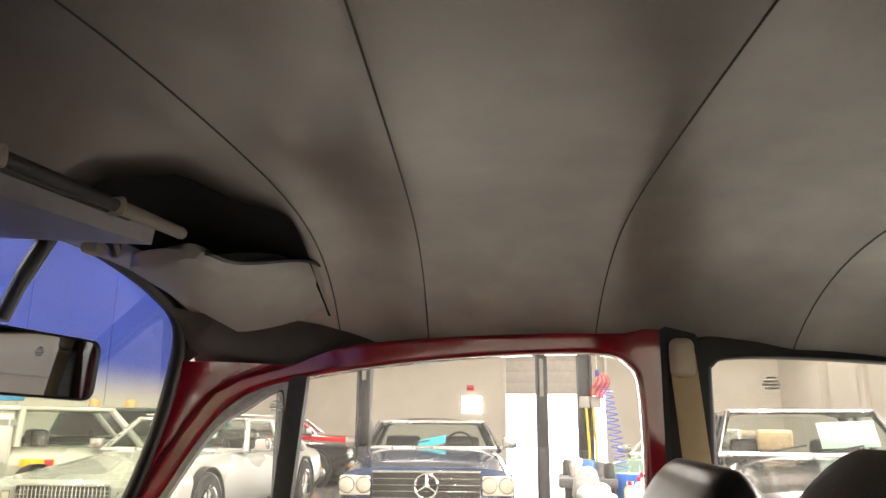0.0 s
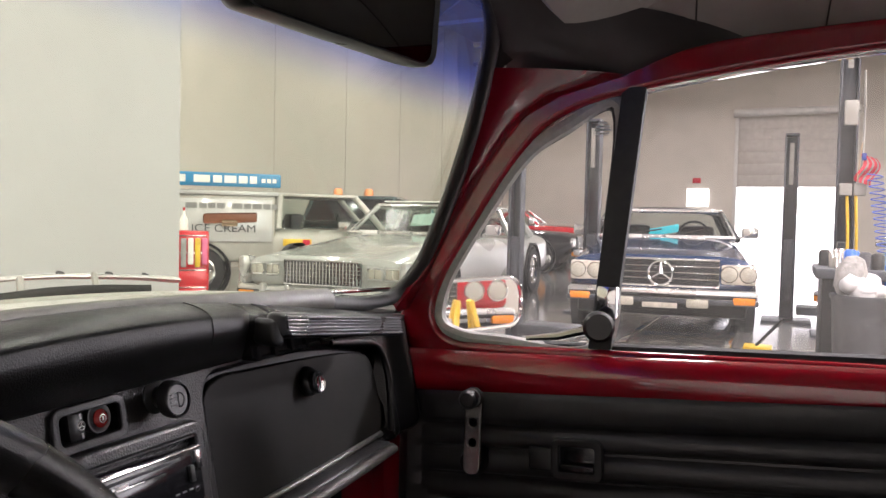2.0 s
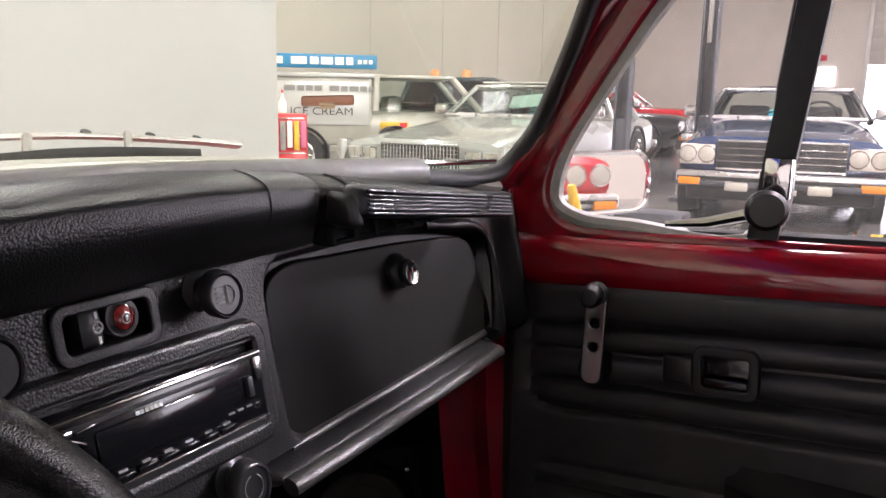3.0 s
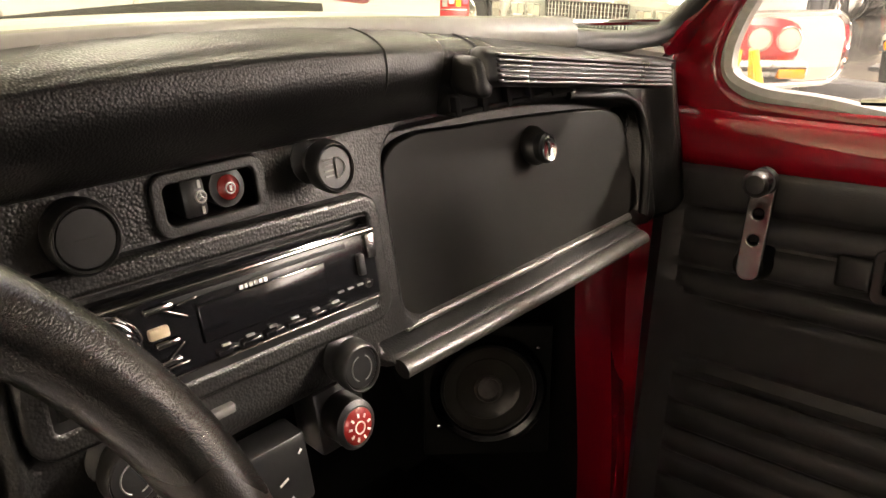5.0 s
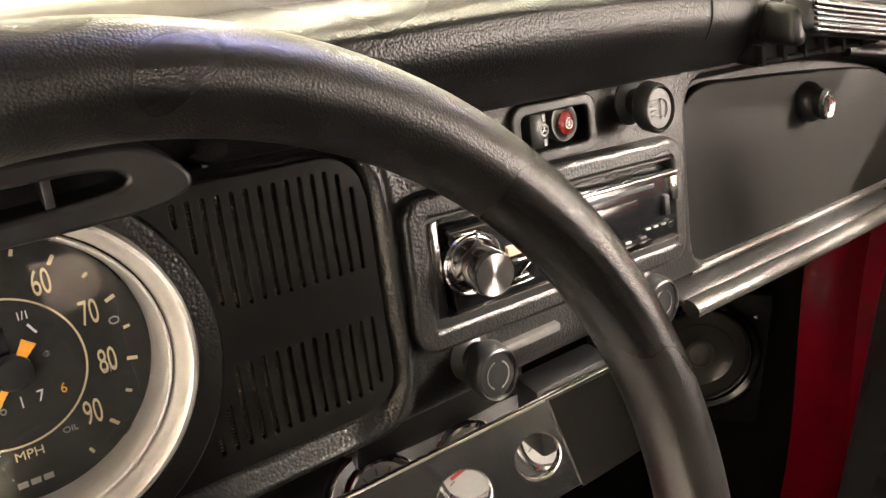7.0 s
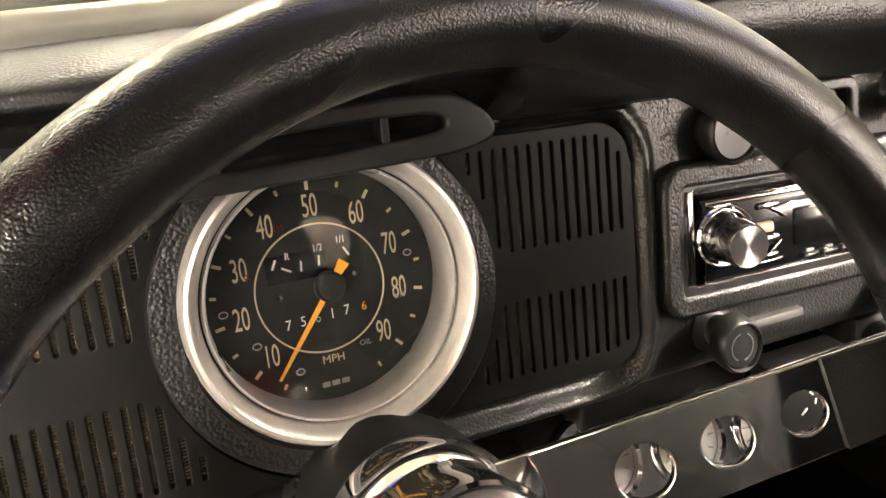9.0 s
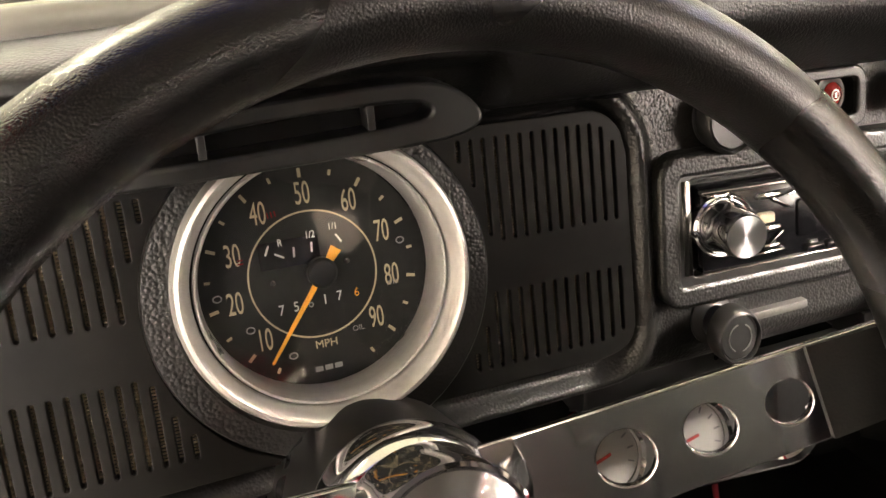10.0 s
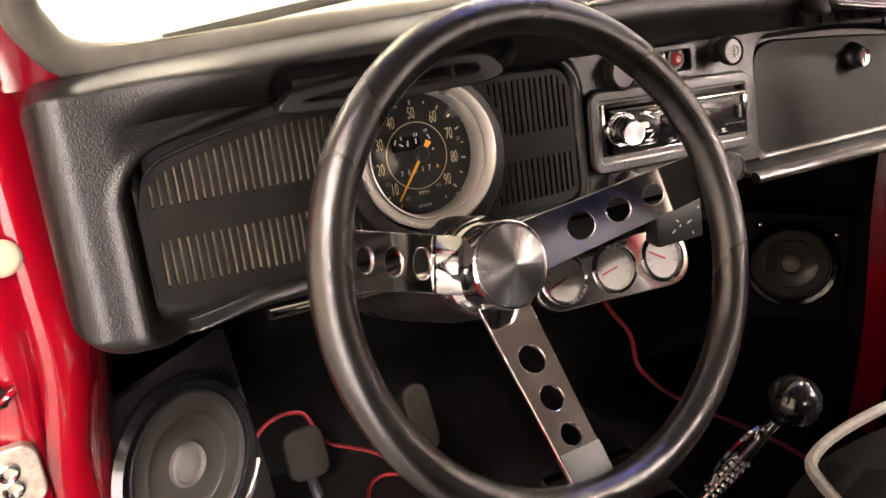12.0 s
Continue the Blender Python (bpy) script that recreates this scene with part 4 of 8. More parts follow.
part("bar_picture", bx((-1.68, -0.886, 1.04), (-1.00, -0.874, 1.18), 0.03, Matrix(((1, 0, 0, 0), (0, 1, 0, 0), (0.04, 0, 1, 0.06), (0, 0, 0, 1)))), "brown", tr, "painted brown ice cream bar")
part("bar_picture", bx((-1.45, -0.890, 1.00), (-1.25, -0.884, 1.09), 0.02), "tan_top", tr)
part("bumper", bx((1.60, -0.75, 0.42), (1.72, 0.75, 0.52), 0.03), "chrome", tr)
tr.matrix_basis = Matrix.Translation((8.88, 5.77, 0)) @ pose(0, 0, 0, 0, 0, -49) @ Matrix.Diagonal((1, 1, 0.94, 1))

# off-road truck with beacons behind
pk = thing("rescue_truck", "dark green off-road truck with orange roof beacons", "truck")
part("body", bx((-1.9, -0.85, 0.45), (1.6, 0.85, 1.02), 0.08, None, 3), "car_dark_green", pk)
part("hood", bx((0.3, -0.80, 0.98), (1.55, 0.80, 1.10), 0.05), "car_dark_green", pk)
bm = bmesh.new()
for s in (1, -1):
    for a, b in (((0.35, 0.98), (-0.05, 1.52)), ((-0.9, 0.98), (-0.95, 1.52)), ((-1.7, 0.98), (-1.6, 1.52))):
        tube(bm, [(a[0], s * 0.80, a[1]), (b[0], s * 0.70, b[1])], 0.04, 8)
box(bm, (-1.66, -0.75, 1.48), (0.0, 0.75, 1.55), 0.03)
part("cab_frame", bm, "car_dark_green", pk)
for s in (1, -1):
    bm = bmesh.new()
    bm.faces.new([bm.verts.new(p) for p in ((0.32, s * 0.79, 1.0), (-1.68, s * 0.79, 1.0), (-1.6, s * 0.70, 1.49), (-0.03, s * 0.70, 1.49))])
    part("side_window", bm, "board", pk, "dark side window", False)
bm = bmesh.new()
bm.faces.new([bm.verts.new(p) for p in ((0.36, -0.78, 1.02), (0.36, 0.78, 1.02), (-0.03, 0.70, 1.49), (-0.03, -0.70, 1.49))])
part("windshield", bm, "board", pk, "", False)
for k, y in enumerate((-0.35, 0.2)):
    part("beacon", lt([(0.08, 0.0), (0.08, 0.10), (0.055, 0.14), (0, 0.15)], pose(-0.4, y, 1.55), 20), "beacon", pk, "orange roof beacon")
part("seats", bx((-1.0, -0.6, 0.8), (-0.8, 0.6, 1.25), 0.05), "rubber", pk)
part("lamp_panel", bx((1.58, -0.55, 0.66), (1.68, 0.55, 0.92), 0.02), "car_white", pk)
for k in range(4):
    part("signal", bx((1.68, -0.40 + 0.20 * k, 0.74), (1.70, -0.26 + 0.20 * k, 0.84), 0.01), "amber" if k < 3 else "flag_red", pk)
for s in (1, -1):
    for x in (-1.2, 1.0):
        wheel_parts(pk, x, s * 0.82, 0.38, 0.22, "chrome_old")
pk.matrix_basis = Matrix.Translation((10.6, 6.35, 0)) @ pose(0, 0, 0, 0, 0, 200) @ Matrix.Diagonal((1, 1, 0.95, 1))


# ---- workshop things ----
def lift_post(x, y, h, w=0.15, label="dark steel lift post bolted to the floor"):
    p = thing("lift_post", label, "lift post", (x, y, 0), "lift posts")
    bm = bmesh.new()
    box(bm, (x - w, y - w, 0.0), (x + w, y - w + 0.02, h), 0.004)
    box(bm, (x - w, y + w - 0.02, 0.0), (x + w, y + w, h), 0.004)
    box(bm, (x + w - 0.02, y - w, 0.0), (x + w, y + w, h), 0.004)
    part("column", bm, "steel_dark", p)
    part("carriage", bx((x - w * 0.9, y - w * 0.7, 0.25), (x + w * 0.7, y + w * 0.7, 0.95), 0.02), "steel_dark", p)
    part("ladder", bx((x - w * 0.72, y - w * 0.3, h - 0.55), (x - w * 0.68, y + w * 0.3, h - 0.08), 0.006), "seal", p, "pale lock ladder")
    part("base_plate", bx((x - 0.28, y - 0.26, 0.0), (x + 0.28, y + 0.26, 0.025), 0.004), "steel_dark", p)
    part("arm", bx((x - 0.2, y - 0.6, 0.10), (x + 0.1, y - 0.1, 0.2), 0.02), "steel_dark", p)
    part("top_cap", bx((x - w, y - w, h), (x + w, y + w, h + 0.03), 0.005), "steel_dark", p)
    return p


lift_post(9.05, -0.45, 2.12, 0.075)
lift_post(5.90, 1.75, 2.6, 0.060)
lift_post(8.60, 1.72, 2.3, 0.085)
col = lift_post(8.0, -0.94, 3.2, 0.085, "tall dark lift column with pale boxes and cables")
part("control_box", bx((7.80, -0.985, 1.40), (7.88, -0.875, 1.52), 0.01), "seal", col, "pale control box")
part("control_box", bx((7.80, -1.105, 1.40), (7.88, -0.995, 1.52), 0.01), "seal", col, "pale control box")
part("control_box", bx((7.82, -1.015, 2.08), (7.88, -0.895, 2.32), 0.01), "seal", col, "pale notice box")
for y in (-0.945, -1.02):
    part("cable", tb(curve_pts([(7.84, y, 1.40), (7.83, y - 0.02, 0.9), (7.84, y + 0.01, 0.5), (7.86, y, 0.2)], 6), 0.014, 6), "yellow", col, "yellow cable")
part("cable", tb(curve_pts([(7.86, -1.06, 2.6), (7.85, -1.07, 2.1), (7.86, -1.06, 1.55)], 6), 0.010, 6), "seal", col)
hose = thing("air_hose", "coiled blue air hose hanging beside the column", "air hose", (7.75, -1.22, 0.6))
part("coil", tb([(7.75 + 0.05 * math.cos(k * 0.6), -1.16 - 0.0009 * k + 0.065 * math.sin(k * 0.6), 1.62 - 0.0058 * k) for k in range(150)], 0.0055, 6), "blue_hose", hose)
flag = thing("flag", "small red, white and blue flag hung on the column", "flag", (7.75, -1.10, 1.6))
bm = bmesh.new()
rows = []
for k in range(12):
    t = k / 11
    rows.append([Vector((7.76 + 0.02 * math.sin(7 * t + u * 4), -1.03 - 0.14 * u - 0.04 * math.sin(5 * t), 1.80 - 0.26 * t - 0.05 * u)) for u in [j / 10 for j in range(11)]])
loft(bm, rows, False, False)
part("cloth", bm, "flag_red", flag, "red striped cloth")
bm = bmesh.new()
for q in (0.3, 0.6, 0.9):
    loft(bm, [[p + Vector((-0.006, 0, 0)) for p in rows[j][int(q * 10) - 1:int(q * 10) + 1]] for j in range(12)], False, False)
part("stripes", bm, "grey_cloth", flag, "pale stripes")
part("canton", bx((7.735, -1.09, 1.73), (7.745, -1.05, 1.80), 0.003), "flag_blue", flag)
part("staff", tb([(7.75, -1.02, 1.55), (7.75, -1.05, 1.90)], 0.006, 6), "wood", flag)

table = thing("work_table", "red-brown work table with pale folding legs", "table", (5.3, -1.35, 0))
part("tabletop", bx((4.95, -1.75, 0.60), (5.65, -1.08, 0.635), 0.008), "table_red", table)
for x in (5.05, 5.55):
    for y in (-1.68, -1.15):
        part("leg", bx((x - 0.022, y - 0.022, 0), (x + 0.022, y + 0.022, 0.60), 0.004), "wood", table)
    part("stretcher", bx((x - 0.015, -1.66, 0.22), (x + 0.015, -1.17, 0.26), 0.004), "wood", table)
spots = [(5.12, -1.13, "paper_white", 0.17), (5.18, -1.20, "paper_white", 0.20), (5.08, -1.26, "orange_plastic", 0.15), (5.15, -1.33, "blue_plastic", 0.19), (5.30, -1.16, "pink", 0.16), (5.34, -1.24, "paper_white", 0.22), (5.42, -1.30, "green_plastic", 0.18), (5.45, -1.15, "yellow", 0.15), (5.50, -1.22, "flag_red", 0.14)]
names = {"paper_white": "white", "orange_plastic": "orange", "blue_plastic": "blue", "pink": "pink", "green_plastic": "green", "yellow": "yellow", "flag_red": "red"}
for x, y, mat, h in spots:
    b = thing("spray_bottle", names[mat] + " plastic bottle standing on the work table", "bottle", (x, y, 0.635), "bottles on the table")
    part("body", lt([(0, 0.0), (0.034, 0.0), (0.036, 0.01), (0.036, h * 0.62), (0.024, h * 0.78), (0.012, h * 0.82), (0.012, h * 0.86)], pose(x, y, 0.635), 16), mat, b)
    part("cap", lt([(0.013, h * 0.84), (0.015, h * 0.86), (0.015, h), (0, h)], pose(x, y, 0.635), 12), "paper_white" if mat != "paper_white" else "flag_red", b)
for y in (-1.45, -1.58):
    b = thing("folded_cloth", "white folded cloth lying on the work table", "cloth", (5.2, y, 0.635), "cloths")
    part("fold", bx((5.08, y - 0.06, 0.6352), (5.34, y + 0.06, 0.665), 0.012, None, 3), "bag", b)
bin_ = thing("waste_bin", "grey round waste bin with a plastic bag and rubbish", "waste bin", (5.25, -0.90, 0))
part("drum", lt([(0, 0.0), (0.155, 0.0), (0.16, 0.02), (0.185, 0.60), (0.20, 0.62), (0.20, 0.64), (0.175, 0.64), (0.15, 0.05), (0, 0.04)], pose(5.25, -0.90, 0), 32), "bin", bin_)
bm = bmesh.new()
random.seed(4)
for k in range(14):
    a = random.random() * 6.28
    rr_ = random.random() * 0.13
    bmesh.ops.create_icosphere(bm, subdivisions=2, radius=0.045 + 0.03 * random.random(), matrix=Matrix.Translation((5.25 + rr_ * math.cos(a), -0.90 + rr_ * math.sin(a), 0.63 + 0.09 * random.random())))
for v in bm.verts:
    v.co += Vector(noise.noise_vector(v.co * 30)) * 0.018
part("rubbish", bm, "bag", bin_, "crumpled white rubbish")
part("grey_bag", lt([(0, 0.30), (0.06, 0.27), (0.10, 0.18), (0.09, 0.06), (0.05, 0.0)], pose(5.27, -0.80, 0.62, 12, 18, 0), 20), "grey_cloth", bin_, "grey bulging bag")
bench = thing("parts_bench", "dark cluttered parts bench beside the lift column", "workbench", (6.2, -0.75, 0))
part("cabinet", bx((5.95, -1.02, 0.0), (6.6, -0.68, 0.70), 0.02), "rubber", bench)
part("tray", bx((5.82, -1.10, 0.70), (6.65, -0.63, 0.78), 0.015), "steel_dark", bench)
blue = thing("blue_drum", "blue plastic drum beside the parts bench", "drum", (6.3, -1.28, 0))
part("drum", lt([(0, 0), (0.16, 0), (0.17, 0.03), (0.17, 0.30), (0.175, 0.32), (0.17, 0.34), (0.17, 0.76), (0.16, 0.80), (0, 0.80)], pose(6.3, -1.28, 0), 28), "blue_plastic", blue)
for k in range(7):
    x, y = 5.9 + 0.10 * k, -1.04 + 0.055 * ((k * 5) % 7)
    b = thing("parts_can", "dark small parts can lying on the bench tray", "can", (x, y, 0.78), "parts cans")
    part("can", lt([(0, 0), (0.045, 0), (0.045, 0.10 + 0.01 * (k % 3)), (0.03, 0.12 + 0.01 * (k % 3)), (0, 0.12 + 0.01 * (k % 3))], pose(x, y, 0.78), 14), ("rubber", "chrome_old", "blue_plastic", "bin")[k % 4], b)
cart = thing("tool_cart", "bright red tool cart with gloves and bottles on it", "tool cart", (5.72, 5.4, 0))
CT = Matrix.Translation((6.02, 5.62, 0)) @ pose(0, 0, 0, 0, 0, -45) @ Matrix.Diagonal((0.82, 0.82, 1, 1))
part("cabinet", bx((-0.22, -0.18, 0.06), (0.22, 0.18, 0.90), 0.02, CT), "red_cabinet", cart)
for k in range(4):
    part("drawer", bx((-0.20, -0.19, 0.12 + 0.19 * k), (0.20, -0.178, 0.29 + 0.19 * k), 0.006, CT), "red_cabinet", cart)
    part("drawer_pull", bx((-0.19, -0.20, 0.27 + 0.19 * k), (0.19, -0.188, 0.285 + 0.19 * k), 0.004, CT), "chrome_old", cart)
part("extinguisher", lt([(0, 0.0), (0.05, 0.0), (0.055, 0.02), (0.055, 0.12), (0.02, 0.17), (0.015, 0.22), (0, 0.22)], CT @ Matrix.Translation((-0.10, 0, 0.905)), 18), "paper_white", cart, "white bottle")
part("spray_top", bx((-0.115, -0.05, 1.12), (-0.085, 0.02, 1.16), 0.008, CT), "red_cabinet", cart)
for k, mat in enumerate(("grey_cloth", "paper_white", "yellow", "pink")):
    part("hung_cloth", bx((-0.14 + 0.09 * k, -0.225, 0.50 + 0.03 * (k % 2)), (-0.07 + 0.09 * k, -0.20, 0.82), 0.010, CT), mat, cart, "hung glove or cloth")
for x, y in ((-0.18, -0.14), (0.18, -0.14), (-0.18, 0.14), (0.18, 0.14)):
    part("castor", lt([(0, 0.02), (0.03, 0.02), (0.03, -0.02), (0, -0.02)], CT @ Matrix.Translation((x, y, 0.03)) @ pose(0, 0, 0, 90, 0, 0), 14), "rubber", cart)
exit_sign = thing("lit_sign", "small lit white sign on the end wall", "sign", (HX1 - 0.05, 2.7, 2.2))
part("sign_face", bx((HX1 - 0.06, 2.32, 1.85), (HX1 - 0.02, 3.10, 2.50), 0.02), "glow_lamp", exit_sign)
part("red_lamp", bx((HX1 - 0.06, 2.62, 2.72), (HX1 - 0.02, 2.92, 2.92), 0.03), "flag_red", exit_sign, "red lamp")
stand = thing("jack_stand", "yellow folding stand on the floor", "stand", (6.6, -0.2, 0))
part("foot", bx((6.5, -0.35, 0.0), (6.72, -0.12, 0.05), 0.01), "yellow", stand)
part("handle", tb([(6.6, -0.22, 0.05), (6.5, -0.42, 0.30)], 0.014, 8), "rubber", stand)
for y, w in ((1.03, 0.15), (-0.28, 0.23)):
    ramp = thing("service_ramp", "pale ribbed approach ramp at the end of the lift deck", "ramp", (5.6, y, 0), "ramps")
    part("plate", bx((5.15, y - w, 0.0), (6.05, y + w, 0.045), 0.01), "shutter", ramp)
    for k in range(12):
        part("rib", bx((5.18 + 0.07 * k, y - w + 0.01, 0.044), (5.20 + 0.07 * k, y + w - 0.01, 0.052), 0.002), "shutter", ramp)
deck = thing("lift_deck", "dark polished lift deck between the ramps", "lift deck", (6.0, 0.42, 0))
part("deck_plate", bx((5.95, -0.03, 0.0), (10.6, 0.86, 0.05), 0.008), "deck", deck)
# bright bars paint in the reflected light stripes along the deck
for y in (0.0, 0.83):
    part("deck_rail", bx((6.1, y - 0.03, 0.05), (10.5, y + 0.03, 0.075), 0.006), "chrome_old", deck, "bright bar painting a light stripe along the deck edge")

# yellow folding sign on the floor behind the car
fs = thing("floor_sign", "yellow folding floor sign standing on the concrete", "floor sign", (2.2, -4.0, 0))
for k in (-1, 1):
    for q in (-1, 1):
        part("leg", tb([(2.2 + 0.16 * q, -4.0 + 0.18 * k, 0.0), (2.2 + 0.05 * q, -4.0 + 0.02 * k, 0.62)], 0.022, 8), "yellow", fs)
    part("crossbar", tb([(2.07, -4.0 + 0.12 * k, 0.24), (2.33, -4.0 + 0.12 * k, 0.24)], 0.014, 8), "yellow", fs)

# ---- the car's shell ----
XC = -0.04  # middle of the car


def arch(x):
    """How far a point lies from the car's middle, squared."""
    return (x - XC) ** 2


def glass_y(x, z):
    """The windshield's gently bowed plane."""
    return 0.012 - 0.56 * (z - 0.97) + 0.022 * (1 - arch(x) / 0.25)


WS_HALF = [(0.0, 1.326), (0.16, 1.318), (0.30, 1.296), (0.378, 1.264), (0.436, 1.20), (0.474, 1.12), (0.497, 1.045), (0.497, 1.003), (0.455, 0.981), (0.30, 0.988), (0.0, 0.998)]


def ws_loop(grow=0.0, n=6):
    """The windshield's outline, in the car's x and z, widened by grow."""
    half = [(x + grow * (x > 0.35), z + grow * (1 if z > 1.2 else -1 if z < 1.0 else 0)) for x, z in WS_HALF]
    loop = [(x, 0, z) for x, z in half] + [(-x, 0, z) for x, z in half[-2:0:-1]]
    return [Vector((XC + p.x, glass_y(XC + p.x, p.z), p.z)) for p in curve_pts(loop, n, True)]


windshield = tagged(new("window_1"), "clear windshield with a blue shade band along its top", "windshield", "", "structure")
bm = bmesh.new()
outer = ws_loop(0.004)
mid = bm.verts.new((XC, glass_y(XC, 1.15), 1.15))
inner = [bm.verts.new(Vector((XC, glass_y(XC, 1.15), 1.15)).lerp(p, 0.55)) for p in outer]
rim = [bm.verts.new(p) for p in outer]
for v in inner:
    v.co.y = glass_y(v.co.x, v.co.z)
for k in range(len(rim)):
    j = (k + 1) % len(rim)
    bm.faces.new((mid, inner[k], inner[j]))
    bm.faces.new((inner[k], rim[k], rim[j], inner[j]))
pane = part("pane", bm, "windshield", windshield)
pane.visible_shadow = False
part("window_frame", tb(ws_loop(0.010), 0.0095, 10, True), "rubber", windshield, "black rubber windshield seal")
sill = [p + Vector((0, -0.006, -0.014)) for p in curve_pts([(XC + x, glass_y(XC + x, 0.985), z) for x, z in ((-0.46, 0.975), (-0.30, 0.981), (0, 0.992), (0.30, 0.981), (0.46, 0.975))], 10)]
low_rim = [p + Vector((0, -0.006, 0.004)) for p in ws_loop(0.009) if p.z < 1.04 and p.x < XC + 0.36]
part("trim", tb(low_rim, 0.0138, 12, False, 1.0), "seal_pale", windshield, "grey lower windshield seal")
part("trim_line", tb([p + Vector((0, 0.004, 0.0245)) for p in sill], 0.0028, 8, False), "chrome_old", windshield, "thin bright trim line")

# cowl and wipers beyond the glass
bm = bmesh.new()
rows = []
for yy, zz in ((0.055, 0.985), (0.10, 0.998), (0.16, 1.0), (0.26, 0.985), (0.42, 0.93), (0.62, 0.80), (0.75, 0.60)):
    rows.append([Vector((XC + u * (0.44 + 0.35 * min(yy, 0.3)), yy - 0.05 * u * u, zz - 0.07 * u * u)) for u in [k / 12 - 1 for k in range(25)]])
loft(bm, rows, False, False)
part("bonnet", bm, "red", tagged(new("car_front"), "red front bonnet with a pale cowl strip before the windshield", "car bonnet", "", "structure"))
cowl = bpy.data.objects["car_front"]
part("cowl_strip", tb(curve_pts([(XC + u * 0.48, 0.066 - 0.05 * u * u, 1.0 - 0.042 * u * u) for u in (-1, -0.5, 0, 0.5, 1)], 8), 0.012, 8, False, 0.6), "cowl", cowl, "pale cowl strip")
for x0, x1 in ((-0.44, -0.06), (-0.14, 0.18)):
    wiper = thing("windshield_wiper", "silver windshield wiper resting low on the glass", "wiper", (x0, 0.08, 0.98), "windshield wipers")
    pts = curve_pts([(x1, 0.115 - 0.1 * arch(x1), 1.006), (x1 - 0.06, 0.115, 1.012), ((x0 + x1) / 2, 0.115, 1.017), (x0 + 0.02, 0.100, 1.012)], 6)
    part("arm", tb(pts, [0.010 - 0.005 * k / (len(pts) - 1) for k in range(len(pts))], 8, False, 0.32), "wiper", wiper)
    for k in (4, 7, 10):
        part("hole", lt([(0, 0.0034), (0.0035, 0.0034), (0.0035, -0.0005), (0, -0.0005)], facing(pts[k], (0, -0.5, 1)), 12), "rubber", wiper, "dark hole")
    blade = curve_pts([(x0 - 0.02, 0.065 - 0.1 * arch(x0), 1.000 - 0.10 * arch(x0)), ((x0 + x1) / 2, 0.085, 1.007), (x1 - 0.06, 0.080, 1.003)], 8)
    part("blade", tb(blade, 0.0025, 6, False, 1.8), "rubber", wiper)
    me_bm = bmesh.new()
    for k in range(3, len(blade) - 2, 4):
        tube(me_bm, [blade[k], blade[k] + Vector((0.008, 0.012, 0.012))], 0.0028, 6)
    part("bridge", me_bm, "wiper", wiper)
    part("pivot", lt([(0, 0.012), (0.011, 0.010), (0.014, 0.0), (0.014, -0.03), (0, -0.03)], pose(x1, 0.085 - 0.1 * arch(x1), 0.985, -20, 0, 0), 16), "wiper", wiper)


# headliner
def edge_z(y):
    """Height of the headliner's lower side edge along the car."""
    return 1.229 + 0.038 * smooth01(-0.19, -0.42, y) - 0.035 * smooth01(-0.72, -1.1, y)


def half_w(y):
    return 0.455 + 0.062 * smooth01(-0.10, -0.34, y) - 0.16 * smooth01(-1.0, -1.7, y)


def roof_z(x, y):
    h = half_w(y)
    u = min(abs(x - XC) / h, 1.0)
    crown = (0.090 + 0.036 * smooth01(-0.17, -0.32, y) - 0.009 * smooth01(-0.36, -0.50, y)) * (1 - 0.35 * smooth01(-1.0, -1.6, y))
    return edge_z(y) + crown * (1 - u ** 4.0)


SEAMS = {-0.333: (0.032, 0.0), -0.457: (0.0, 0.050), -0.685: (0.0, 0.058), -0.935: (0.0, 0.060), -1.20: (0.0, 0.060)}


def seam_y(s, u):
    """The seams bow or run a little back towards the middle."""
    bow, slant = SEAMS[s]
    return s - bow * (1 - u * u) - slant * (1 - u)


bm = bmesh.new()
ys = sorted({-0.17 - 0.01 * k for k in range(0, 145)}, reverse=True)
rows = []
for y in ys:
    row = []
    for k in range(49):
        u = k / 24 - 1
        x = XC + u * half_w(y)
        near = min(abs(y - seam_y(s, u)) for s in SEAMS)
        sag = 0.0035 * math.exp(-(near / 0.03) ** 2) + 0.003 * math.exp(-(near / 0.07) ** 2) * (1 - u ** 4)
        z = roof_z(x, y) - sag
        front = glass_y(x, 1.31) - 0.012
        yy = min(y, front + 0.0) if y > -0.2 else y
        row.append(Vector((x, yy, z)))
    rows.append(row)
loft(bm, rows, False, False)
setting("ceiling", bm, "headliner", "dark grey vinyl headliner with sewn cross seams", "headliner", True)
liner = bpy.data.objects["ceiling"]
for s in SEAMS:
    pts = [(XC + u * half_w(s), seam_y(s, u), roof_z(XC + u * half_w(s), seam_y(s, u)) - 0.0038 - 0.003 * (1 - u ** 4)) for u in [k / 20 - 1 for k in range(41)]]
    part("seam", tb(pts, 0.0009, 6), "header", liner)
# header band over the glass
bm = bmesh.new()
top = [p for p in ws_loop(0.015) if p.z > 1.215]
top.sort(key=lambda p: p.x)
rows = [[p + Vector((0, 0.0, 0.0)) for p in top], [p + Vector((0, -0.012, 0.004)) for p in top], [Vector((p.x, p.y - 0.04, max(p.z + 0.016, roof_z(p.x, p.y - 0.04)))) for p in top], [Vector((p.x, p.y - 0.09, roof_z(p.x, p.y - 0.09) + 0.002)) for p in top]]
loft(bm, rows, False, False)
setting("header", bm, "header", "dark vinyl covered windshield header", "windshield header", True)
